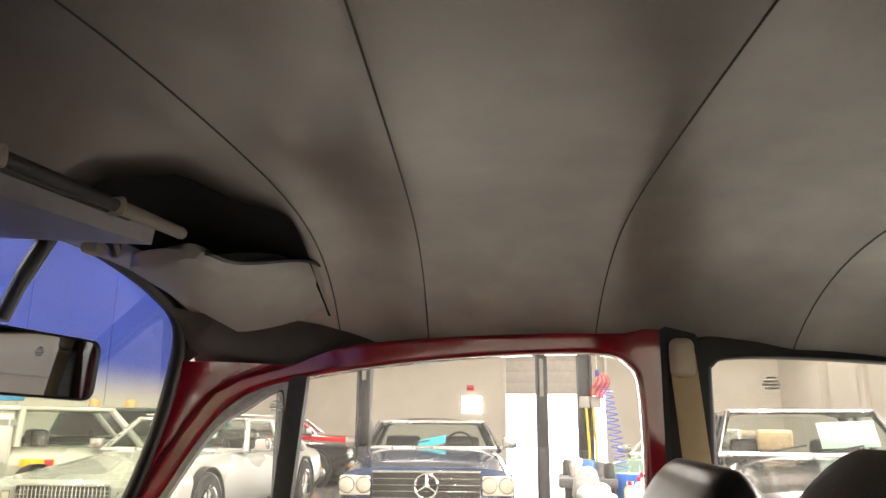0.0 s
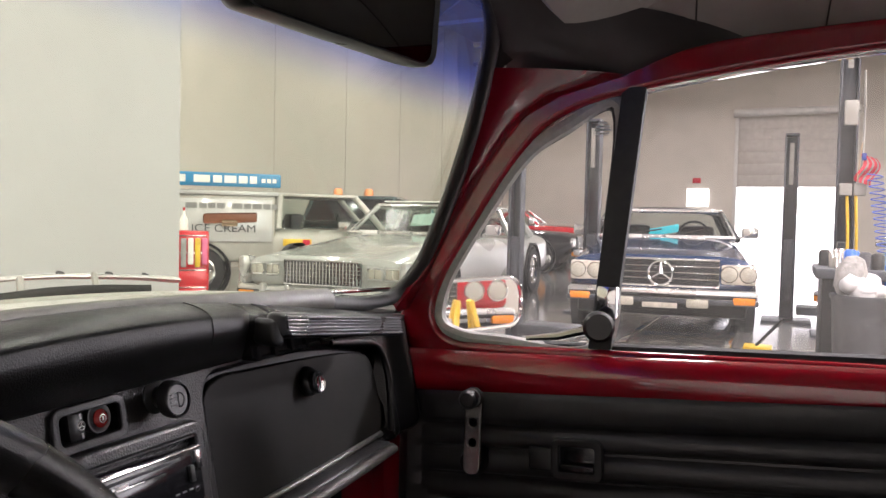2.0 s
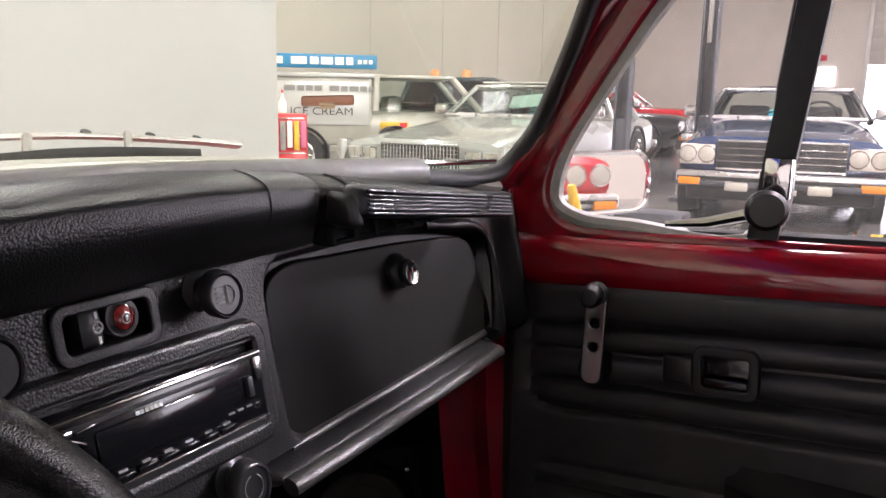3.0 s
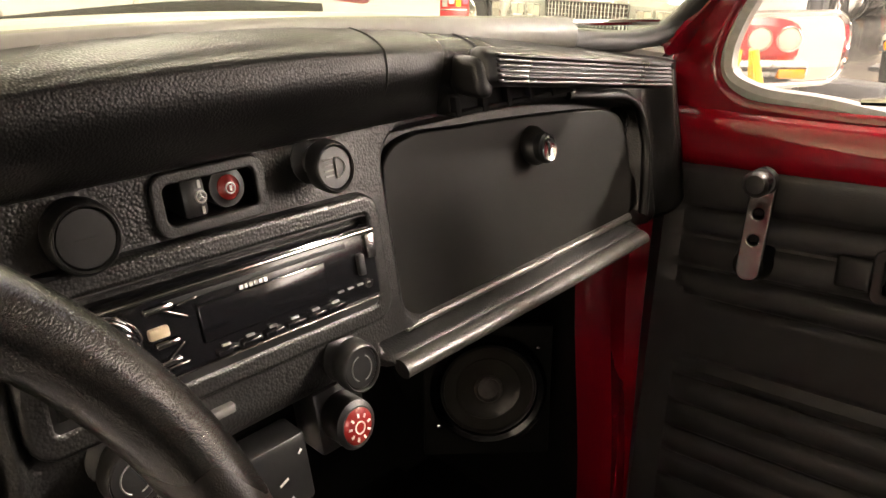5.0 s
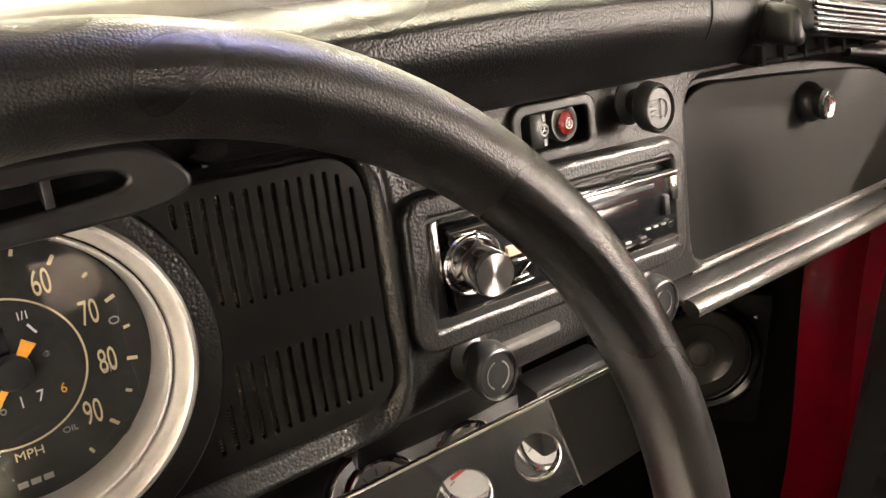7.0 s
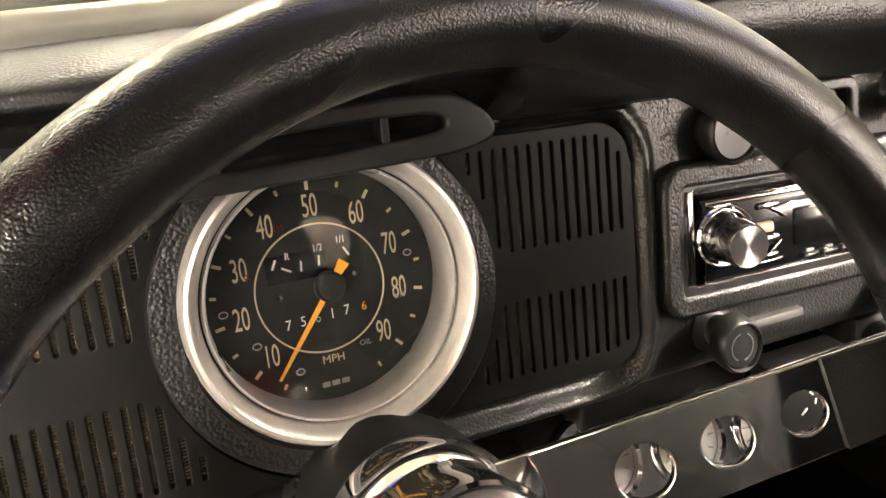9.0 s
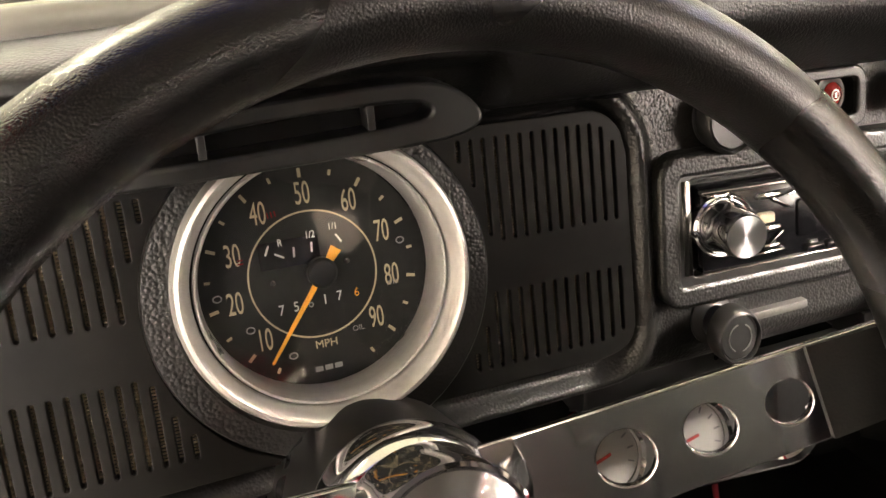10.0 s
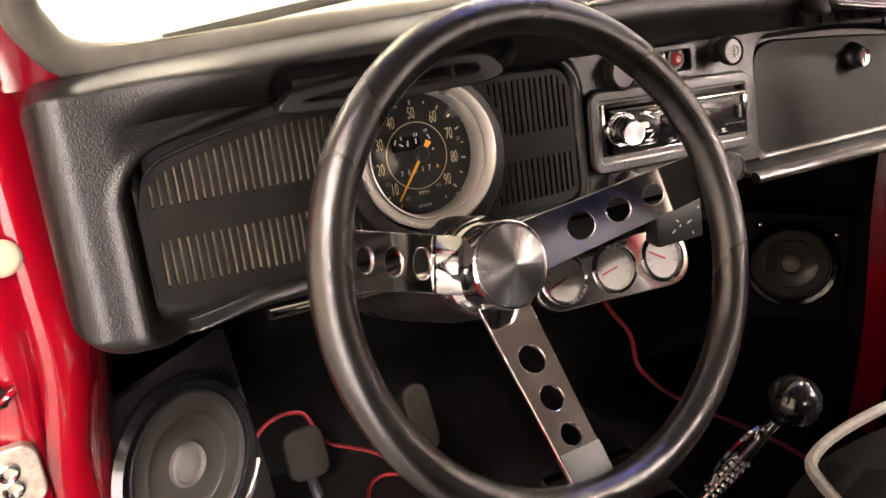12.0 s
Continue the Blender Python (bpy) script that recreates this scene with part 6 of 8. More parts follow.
def glove_sdf(x, z):
    return rr_sdf(x, z + 0.6 * max(0.0, x - 0.2) ** 2, 0.098, 0.8175, 0.417, 0.9385, 0.022)


def roll_z(x):
    """Height at which the padded roll stands out farthest."""
    return SEAM_Z + 0.76 * max(dash_top(x) - SEAM_Z, 0.0)


def dash_off(x, z):
    """How far the padded dashboard's face stands behind (+) or before (-) its leaning plane."""
    up = min(max((z - SEAM_Z) / max(roll_z(x) - SEAM_Z, 0.003), 0.0), 1.0)
    ends = smooth01(-0.425, -0.515, x) + smooth01(0.425, 0.455, x)
    base = -0.021 * ends
    y = base + (-0.032 + 0.010 * ends - base) * math.sin(math.pi / 2 * up) ** 0.9
    y -= 0.004 * smooth01(SEAM_Z - 0.0005, SEAM_Z + 0.003, z) * (1 - ends) * (1 - up)
    tray = recess_sdf(x, z)
    if z < SEAM_Z:
        y += (0.008 - y) * (1 - smooth01(-0.006, 0.002, tray))
        y -= (0.0040 - 0.0025 * smooth01(-0.40, -0.44, x)) * math.exp(-((tray - 0.005) / 0.0045) ** 2)
    glove = glove_sdf(x, z)
    if z < SEAM_Z:
        y += (0.0145 - y) * (1 - smooth01(-0.006, 0.003, glove))
        y -= 0.0050 * math.exp(-((glove - 0.006) / 0.0045) ** 2) * smooth01(0.27, 0.33, x)
    w = smooth01(0.070, 0.078, x) * (1 - smooth01(0.392, 0.402, x))
    if z < 0.8195:
        ledge = 0.013 - 0.026 * smooth01(0.8185, 0.8050, z)
        y += (ledge - y) * w
    lip = rr_sdf(x, z, -0.400, 0.9435, -0.206, 0.9640, 0.010)
    y += 0.012 * (1 - smooth01(-0.001, 0.008, lip)) * (z >= SEAM_Z)
    well = rr_sdf(x, z, -0.0435, 0.9180, 0.0080, 0.9380, 0.005)
    y += 0.034 * (1 - smooth01(-0.002, 0.002, well))
    for q in (rr_sdf(x, z, -0.500, 0.8215, -0.330, 0.9265, 0.020), rr_sdf(x, z, -0.232, 0.8260, -0.142, 0.9330, 0.014)):
        y += 0.018 * (1 - smooth01(-0.003, 0.0005, q))
    hollow = math.hypot(x - DIAL_X, z - DIAL_Z) - 0.0585
    y += (0.055 - y) * (1 - smooth01(-0.003, 0.0, hollow))
    d = min(x - XL, XR - x, (z - dash_low(x)) * 1.3)
    if d < 0.026:
        q = 1 - d / 0.026
        y += 0.030 * (1 - math.sqrt(max(1 - q * q, 0)))
    return y


def dash_y(x, z):
    return PY + dash_off(x, z) + 0.06 * (x + 0.05) + 0.22 * (z - 0.88)


dash = thing("dashboard", "black padded vinyl dashboard with grilles, knobs and a glove box", "dashboard", (XC, 0.0, 0.80))
grid = []
NX, N1, N2 = 520, 130, 34
for k in range(NX + 1):
    x = XL + (XR - XL) * k / NX
    lo, hi = dash_low(x), roll_z(x)
    row = [Vector((x, dash_y(x, lo) + 0.12, lo + 0.03)), Vector((x, dash_y(x, lo) + 0.03, lo + 0.004))]
    mid_z = min(SEAM_Z, hi - 0.002)
    row += [Vector((x, dash_y(x, lo + (mid_z - lo) * t / N1), lo + (mid_z - lo) * t / N1)) for t in range(N1)]
    row += [Vector((x, dash_y(x, mid_z + (hi - mid_z) * t / N2), mid_z + (hi - mid_z) * t / N2)) for t in range(N2 + 1)]
    y0 = row[-1].y
    crest = max(dash_top(x), hi + 0.004)
    end = max(glass_y(x, 0.985) + 0.012, y0 + 0.052)
    for q in range(1, 17):
        a = math.pi / 2 * q / 16
        row.append(Vector((x, y0 + 0.046 * (1 - math.cos(a)), hi + (crest - hi) * math.sin(a))))
    row.append(Vector((x, (y0 + 0.046 + end) / 2, crest + 0.0005)))
    row.append(Vector((x, end, crest - 0.002)))
    grid.append(row)


def grid_part(name, mat, label, wanted):
    """One skin of the dashboard: those cells of its net for which wanted(x, row) holds."""
    index, verts, faces = {}, [], []
    for a in range(NX):
        for b in range(len(grid[0]) - 1):
            if wanted(grid[a][b].x, b):
                quad = []
                for p, q in ((a, b), (a + 1, b), (a + 1, b + 1), (a, b + 1)):
                    if (p, q) not in index:
                        index[(p, q)] = len(verts)
                        verts.append(grid[p][q])
                    quad.append(index[(p, q)])
                faces.append(quad)
    me = bpy.data.meshes.new(name)
    me.from_pydata(verts, [], faces)
    return link_mesh(name, me, M[mat], dash, label)


def in_panel(x, b):
    return b < N1 + 2 and -0.42 < x < 0.425


grid_part("pad", "pad", "black padded roll with a fine leather grain", lambda x, b: not in_panel(x, b))
grid_part("panel", "vinyl_coarse", "black panel skin with a coarse leather grain", in_panel)


def dash_frame(x, z, off=0.0):
    return facing((x, PY + off, z), (0, -1, 0))


# speaker grilles either side of the speedometer


def grille_span(x, left):
    """Lowest and highest point of a grille at x."""
    if left:
        lo, hi = 0.8150, 0.9340
        hi = 0.9335 - 0.62 * max(0.0, -0.375 - x) ** 1.55
        r, e = 0.024, -0.504
        if x < e + r:
            q = r - math.sqrt(max(r * r - (e + r - x) ** 2, 0))
            hi -= q
            lo += q * 0.35
    else:
        lo, hi = 0.8235, 0.9370
        r, e = 0.020, -0.1375
        if x > e - r:
            q = r - math.sqrt(max(r * r - (x - e + r) ** 2, 0))
            hi -= q
            lo += q * 0.6
    return lo, hi


for left in (True, False):
    x0, x1 = (-0.504, -0.333) if left else (-0.233, -0.1375)
    r = 0.0712
    n = 44
    top, low = [], []
    for k in range(n + 1):
        x = x0 + (x1 - x0) * k / n
        lo, hi = grille_span(x, left)
        top.append((x, hi))
        low.append((x, lo))
    z0, z1 = grille_span(-0.335 if left else -0.232, left)
    dial_side = []
    for k in range(17):
        z = z0 + (z1 - z0) * k / 16
        c = math.sqrt(max(r * r - (z - DIAL_Z) ** 2, 0))
        dial_side.append((DIAL_X - c if left else DIAL_X + c, z))
    if left:
        loop = [p for p in low if p[0] < dial_side[0][0] - 0.001] + dial_side + [p for p in top[::-1] if p[0] < dial_side[-1][0] - 0.001]
    else:
        loop = [p for p in top[::-1] if p[0] > dial_side[-1][0] + 0.001] + dial_side[::-1] + [p for p in low if p[0] > dial_side[0][0] + 0.001]
        loop = loop[::-1]
    slots = []
    pitch = 0.00586
    count = int((x1 - x0) / pitch) + 6
    for k in range(count):
        sx = (-0.4950 + pitch * k) if left else (-0.1440 - pitch * k)
        lo, hi = grille_span(sx, left)
        if not left:
            hi = min(hi, 0.9370 - 0.0022 * max(0, 2 - k) ** 2)
        for a, b in (((0.8830, hi - 0.0055), (lo + (0.0120 if sx < -0.43 else 0.0100), 0.8615)) if left else ((0.8870, hi - 0.0045), (lo + 0.0075, 0.8660))):
            dx = abs(sx - DIAL_X)
            gap = 0.0750
            if dx < gap:
                c = math.sqrt(gap * gap - dx * dx)
                if a > 0.875:
                    a = max(a, DIAL_Z + c)
                else:
                    b = min(b, DIAL_Z - c)
            if dx < 0.045 or b - a < 0.0045:
                continue
            slots.append(round_rect(sx - 0.00150, a, sx + 0.00150, b, 0.0014, 3))
    yy = PY
    m = Matrix.Translation((0, yy, 0)) @ pose(0, 0, 0, 90, 0, 0)
    grille = link_mesh("speaker_grille", plate([loop] + slots, 0.0012, m, 0.0006, 1), M["grille"], dash, "black slotted speaker grille")
    link_mesh("backing", plate([loop], 0.001, m @ Matrix.Translation((0, 0, -0.0125))), M["rubber"], grille)
    bm = bmesh.new()
    for k in range(80):
        z = 0.822 + 0.0014 * k
        c = math.sqrt(max(0.0715 ** 2 - (z - DIAL_Z) ** 2, 0))
        a, b = (x0 + 0.004, DIAL_X - c) if left else (DIAL_X + c, x1 - 0.004)
        inside = [x for x in [a + (b - a) * q / 60 for q in range(61)] if grille_span(x, left)[0] + 0.004 < z < grille_span(x, left)[1] - 0.004]
        if len(inside) > 4:
            tube(bm, [(inside[0], yy + 0.0020, z), (inside[-1], yy + 0.0020, z)], 0.00042, 4)
    for k in range(int((x1 - x0) / 0.0014)):
        x = x0 + 0.005 + 0.0014 * k
        lo, hi = grille_span(x, left)
        if abs(x - DIAL_X) > 0.0725 and hi - lo > 0.03:
            tube(bm, [(x, yy + 0.0023, lo + 0.006), (x, yy + 0.0023, hi - 0.004)], 0.00038, 4)
    part("wire_mesh", bm, "mesh", grille, "fine wire mesh behind the slots")
    if left:
        for a, b, z in ((-0.470, -0.383, 0.8795), (-0.441, -0.414, 0.8265)):
            part("card_strip", bx((a, yy + 0.0030, z), (b, yy + 0.0036, z + 0.0115)), "belt_plastic", grille, "yellowed cardboard showing behind the slots")

# fresh-air outlet above the dial
OUT_Y = PY - 0.019
m = Matrix.Translation((0, OUT_Y, 0)) @ pose(0, 0, 0, 90, 0, 0)
vent_out = smooth_loop([(-0.398, 0.9395), (-0.3955, 0.9455), (-0.386, 0.9500), (-0.345, 0.9545), (-0.300, 0.9590), (-0.248, 0.9605), (-0.230, 0.9580), (-0.2190, 0.9495), (-0.2210, 0.9440), (-0.240, 0.9405), (-0.30, 0.9385), (-0.36, 0.9375)], 4)
holes = [smooth_loop([(-0.384, 0.9425), (-0.380, 0.9465), (-0.345, 0.9505), (-0.300, 0.9550), (-0.253, 0.9565), (-0.2385, 0.9545), (-0.2365, 0.9490), (-0.248, 0.9455), (-0.30, 0.9425), (-0.36, 0.9410)], 4)]
vent_ob = link_mesh("air_outlet", plate([vent_out] + holes, 0.006, m, 0.0016, 2), M["plastic"], dash, "black air outlet above the dial")
part("outlet_back", bx((-0.386, OUT_Y + 0.007, 0.9400), (-0.226, OUT_Y + 0.011, 0.9590)), "board", vent_ob)
for x in (-0.3240, -0.2625):
    part("outlet_vane", bx((x, OUT_Y - 0.005, 0.9400), (x + 0.003, OUT_Y + 0.008, 0.9580), 0.0005), "plastic", vent_ob)


def pull_knob(x, z, r, length, icon):
    """A round black pull knob, with a pale sign on its face."""
    f = dash_frame(x, z)
    k = part("knob", lt([(0, length), (r * 0.78, length), (r * 0.86, length - 0.001), (r * 0.90, length + 0.001), (r, length - 0.001), (r, length - 0.008), (r * 0.72, length - 0.012), (r * 0.6, 0.004), (r * 0.95, 0.001), (r * 0.95, -0.01), (0, -0.01)], f, 36), "plastic", dash, "black pull knob")
    part("knob_ring", lt([(r * 0.84, length + 0.0005), (r * 0.88, length + 0.0016), (r * 0.93, length + 0.0012)], f, 36), "plastic", k)
    top = f @ Matrix.Translation((0, 0, length + 0.0004))
    bm = bmesh.new()
    if icon == "fog":
        for q in range(4):
            part("sign_bar", bx((-r * 0.55, r * (0.32 - 0.2 * q), 0), (-r * 0.12, r * (0.38 - 0.2 * q), 0.0004), 0, top), "grey_print", k, "", False)
        pts = [top @ Vector((r * 0.02 + r * 0.45 * math.cos(a), r * 0.4 * math.sin(a), 0.0002)) for a in [radians(-90 + 15 * j) for j in range(13)]]
        tube(bm, pts, 0.0005, 4, True)
    elif icon == "arc":
        for a0 in (100, 280):
            pts = [top @ Vector((r * 0.5 * math.cos(radians(a0 + 10 * j)), r * 0.5 * math.sin(radians(a0 + 10 * j)), 0.0002)) for j in range(15)]
            tube(bm, pts, 0.0004, 4)
    elif icon == "key":
        tube(bm, [top @ Vector((r * 0.45 * math.cos(radians(20 * j)), r * 0.45 * math.sin(radians(20 * j)), 0.0002)) for j in range(18)], 0.0005, 4, True)
        box(bm, (-r * 0.06, -r * 0.3, 0), (r * 0.06, r * 0.3, 0.0004), 0, top)
    else:
        box(bm, (-r * 0.3, -r * 0.03, 0), (r * 0.3, r * 0.03, 0.0002), 0, top)
    part("sign", bm, "grey_print" if icon != "plain" else "plastic", k)
    return k


pull_knob(-0.0830, 0.9265, 0.0155, 0.012, "plain")
pull_knob(0.0450, 0.9330, 0.0135, 0.022, "fog")
pull_knob(-0.0910, 0.8285, 0.0135, 0.022, "arc")
pull_knob(0.0420, 0.8225, 0.0142, 0.018, "arc")
# raised surrounds of the switch well and the radio
m = facing((-0.0178, PY - 0.0015, 0.928), (0, -1, 0))
link_mesh("switch_surround", plate([round_rect(-0.0298, -0.0140, 0.0298, 0.0140, 0.007), round_rect(-0.0262, -0.0106, 0.0262, 0.0106, 0.005)], 0.0008, m, 0.0012, 3), M["pad"], dash, "raised switch surround")
m = facing((-0.0200, PY - 0.002, 0.8755), (0, -1, 0)) @ pose(0, 0, 0, 0, 0, -1.3)
link_mesh("radio_surround", plate([round_rect(-0.1010, -0.0350, 0.1000, 0.0335, 0.010), round_rect(-0.0945, -0.0290, 0.0945, 0.0275, 0.005)], 0.003, m, 0.0028, 3), M["vinyl_coarse"], dash, "raised radio surround")
part("radio_hollow", bx((-0.0943, -0.0288, -0.014), (0.0943, 0.0273, -0.0045), 0.0, m), "board", dash)
# rocker and warning button in their well
f = dash_frame(-0.0225, 0.9268, 0.003)
rock = part("rocker_switch", bx((-0.0085, -0.0098, -0.03), (0.0050, 0.0098, -0.0005), 0.0028, f), "plastic", dash, "black rocker switch with a white sign")
f2 = f @ Matrix.Translation((0.0014, 0, -0.0002))
bm = bmesh.new()
tube(bm, [f2 @ Vector((0.0028 * math.cos(radians(24 * j)), 0.0028 * math.sin(radians(24 * j)), 0)) for j in range(15)], 0.00055, 4, True)
for a in (90, 210, 330):
    tube(bm, [f2 @ Vector((0, 0, 0)), f2 @ Vector((0.0028 * math.cos(radians(a)), 0.0028 * math.sin(radians(a)), 0))], 0.0005, 4)
for a, b in ((0.0044, 0.0080), (-0.0080, -0.0046)):
    part("sign_bar", bx((-0.0008, a, -0.0002), (0.0008, b, 0.0003), 0, f2), "white_print", rock, "", False)
part("sign", bm, "white_print", rock)
f = dash_frame(-0.0068, 0.9290, 0.012)
rb = part("warning_button", lt([(0, 0.0115), (0.0055, 0.0115), (0.0075, 0.010), (0.0098, 0.010), (0.0105, 0.008), (0.0105, -0.03), (0, -0.03)], f, 28), "plastic", dash, "black warning light button with a red lens")
part("lens", lt([(0, 0.0135), (0.0045, 0.0130), (0.0062, 0.0115), (0.0062, 0.009), (0, 0.009)], f, 24), "red_lens", rb, "red lens")
bm = bmesh.new()
tube(bm, [f @ Vector((0.0026 * math.cos(radians(24 * j)), 0.0026 * math.sin(radians(24 * j)), 0.0135)) for j in range(15)], 0.0004, 4, True)
box(bm, (-0.0006, -0.0013, 0.0133), (0.0006, 0.0013, 0.0138), 0, f)
part("sign", bm, "white_print", rb)
# hazard knob below the panel
f = facing((0.0355, PY - 0.002, 0.7890), (0, -1, 0))
hz = part("hazard_knob", lt([(0, 0.012), (0.0115, 0.012), (0.014, 0.010), (0.014, -0.004), (0.010, -0.010), (0.009, -0.05), (0, -0.05)], f, 32), "plastic", dash, "black hazard knob with a red face")
part("lens", lt([(0, 0.0138), (0.0090, 0.0132), (0.0112, 0.0115), (0, 0.0115)], f, 28), "red_lens", hz, "red face")
bm = bmesh.new()
for k in range(9):
    part("sign_ray", bx((-0.0006, 0.0058, 0.0134), (0.0006, 0.0080, 0.0139), 0, f @ pose(0, 0, 0, 0, 0, 40 * k)), "white_print", hz, "", False)
tube(bm, [f @ Vector((0.0034 * math.cos(radians(24 * j)), 0.0034 * math.sin(radians(24 * j)), 0.0139)) for j in range(15)], 0.0005, 4, True)
part("sign", bm, "white_print", hz)

# glove box lid, its knob and the padded shelf lip
m = Matrix.Translation((0, PY + 0.012, 0)) @ pose(0, 0, 0, 90, 0, 0)
lid_loop = smooth_loop([(0.104, 0.8185), (0.104, 0.900), (0.111, 0.922), (0.135, 0.9295), (0.169, 0.9280), (0.235, 0.9245), (0.313, 0.9190), (0.375, 0.9115), (0.400, 0.898), (0.405, 0.860), (0.398, 0.8185)], 5)
lid = link_mesh("glove_box_lid", plate([lid_loop], 0.002, m, 0.0015, 2), M["plastic_matt"], dash, "plain matt black glove box lid")
f = dash_frame(0.2600, 0.9030, 0.012)
gk = part("lock_knob", lt([(0, 0.020), (0.0095, 0.020), (0.0112, 0.0185), (0.0112, 0.013), (0.0125, 0.012), (0.0145, 0.008), (0.0145, 0.004), (0.011, 0.0), (0, 0)], f, 32), "plastic", lid, "black lock knob")
part("lock_face", lt([(0, 0.0205), (0.0072, 0.0205), (0.0086, 0.0212), (0.0096, 0.0205)], f, 28), "chrome_old", lid, "chrome lock face")
part("key_slot", bx((-0.0008, -0.0050, 0.0203), (0.0008, 0.0050, 0.0212), 0.0003, f), "rubber", lid)
part("shelf_lip", tb(curve_pts([(0.078, PY - 0.0100, 0.8040), (0.24, PY - 0.0110, 0.8035), (0.388, PY - 0.0100, 0.8040)], 12), 0.0070, 12, False, 0.8), "lip", dash, "padded glove box shelf lip")
part("shelf_lip", tb(curve_pts([(0.100, PY + 0.0060, 0.8168), (0.24, PY + 0.0060, 0.8165), (0.394, PY + 0.0060, 0.8168)], 12), 0.0030, 8), "lip", dash)
rim_path = [(0.300, 0.9365), (0.345, 0.9310), (0.392, 0.9240), (0.414, 0.908), (0.4215, 0.880), (0.4150, 0.845), (0.406, 0.818)]
part("lid_ridge", tb(curve_pts([(x, PY - 0.0020, z) for x, z in rim_path], 6), 0.0045, 10), "pad", dash, "padded ridge round the glove box")
# grab handle with a ribbed silver insert
SLANT = Matrix(((1, 0, 0, 0), (-0.02, 1, 0, 0), (-0.118, 0, 1, 0.0270), (0, 0, 0, 1)))
gh = part("grab_handle", bx((0.143, PY - 0.054, 0.9560), (0.368, PY - 0.036, 0.9785), 0.007, SLANT, 3), "plastic", dash, "black grab handle")
for k in range(6):
    part("rib", bx((0.150, PY - 0.0565, 0.9590 + 0.0030 * k), (0.362, PY - 0.0530, 0.9612 + 0.0030 * k), 0.0009, SLANT), "rib", gh, "silver rib")
part("handle_mount", bx((0.138, PY - 0.050, 0.9490), (0.152, PY - 0.022, 0.9725), 0.006, SLANT, 3), "vinyl", gh)
part("handle_mount", bx((0.352, PY - 0.040, 0.9600), (0.372, PY - 0.008, 0.9760), 0.006, SLANT), "plastic", gh)
bm = bmesh.new()
box(bm, (0.140, PY - 0.026, 0.9450), (0.302, PY - 0.010, 0.9480), 0.001)
box(bm, (0.140, PY - 0.022, 0.9450), (0.302, PY - 0.010, 0.9580), 0.001)
for k in range(7):
    box(bm, (0.142 + 0.026 * k, PY - 0.027, 0.9450), (0.147 + 0.026 * k, PY - 0.012, 0.9570), 0.001)
part("defroster_slot", bm, "board", dash, "black slotted outlet below the grab handle")
# pad joints of the top roll
for x in (0.085, 0.165):
    pts = [grid[int((x - XL) / (XR - XL) * NX)][q] + Vector((0, -0.0004, 0.0004)) for q in range(N1 + N2 - 14, N1 + N2 + 18)]
    ob = part("pad_joint", tb(pts, 0.0005, 5), "rubber", dash)
    ob["upright"] = 1

# lower switch plate with scratched marks, and the metal rail under the left half
sp = part("switch_plate", bx((-0.056, PY - 0.008, 0.760), (0.004, PY + 0.012, 0.7990), 0.003), "plastic", dash, "black switch plate under the radio")
bm = bmesh.new()
f = facing((-0.020, PY - 0.0086, 0.778), (0, -1, 0))
for k, (a, b, w) in enumerate(((-0.018, 0.004, 0.010), (-0.012, -0.004, 0.007), (-0.004, 0.006, 0.006), (0.002, -0.002, 0.012), (0.012, 0.003, 0.008), (0.020, -0.003, 0.006))):
    box(bm, (a, b, 0), (a + w * 0.5, b + 0.0012, 0.0003), 0, f @ pose(0, 0, 0, 0, 0, (35, -40, 80, 20, -65, 40)[k]))
part("sign", bm, "white_print", sp)
part("knob_bracket", bx((0.020, PY + 0.004, 0.768), (0.056, PY + 0.030, 0.806), 0.003), "plastic", dash)
rail = part("rail", tb(curve_pts([(-0.556, 0.062, 0.766), (-0.45, 0.056, 0.766), (-0.36, 0.060, 0.770), (-0.28, 0.072, 0.784), (0.0, 0.10, 0.815), (0.45, 0.10, 0.815)], 8), 0.018, 12, False, 1.3), "red", dash, "red painted lower dashboard rail")
part("lever_plate", bx((-0.078, PY - 0.004, 0.8230), (-0.030, PY + 0.004, 0.8275), 0.001), "speaker", dash, "pale lever slot strip")
for ob in [o for o in bpy.data.objects if o.type == "MESH" and (o.parent == dash or (o.parent and o.parent.parent == dash))]:
    if ob.name.split(".")[0] not in ("pad", "panel", "rail") and "upright" not in ob:
        ob.data.transform(LEAN)
    elif "upright" in ob:
        del ob["upright"]

# ---- speedometer ----
dial_at = Vector((-0.2830, PY + 0.06 * (-0.2830 + 0.05) + 0.22 * (0.8852 - 0.88), 0.8852))
dial_m = facing(dial_at, FACE_N)
sp = thing("speedometer", "round black speedometer with cream numerals and a silver bezel", "speedometer", (DIAL_X, 0.02, DIAL_Z))
BM = dial_m @ Matrix.Scale(1.015, 4)
part("bezel", lt([(0.0590, -0.006), (0.0593, 0.0060), (0.0588, 0.0092), (0.0575, 0.0112), (0.0560, 0.0116), (0.0548, 0.0104), (0.0535, 0.0070), (0.0523, 0.0046), (0.0519, 0.0034), (0.0518, 0.0010)], BM, 96), "silver", sp, "satin silver bezel")
part("bezel_groove", lt([(0.0519, 0.0014), (0.0509, 0.0014)], BM, 96), "rubber", sp, "dark groove inside the bezel")
part("inner_ring", lt([(0.0511, 0.0010), (0.0510, 0.0036), (0.0505, 0.0044), (0.0497, 0.0042), (0.0490, 0.0018), (0.0486, -0.0040), (0.0490, -0.0170)], BM, 96), "silver", sp, "narrow silver inner ring")
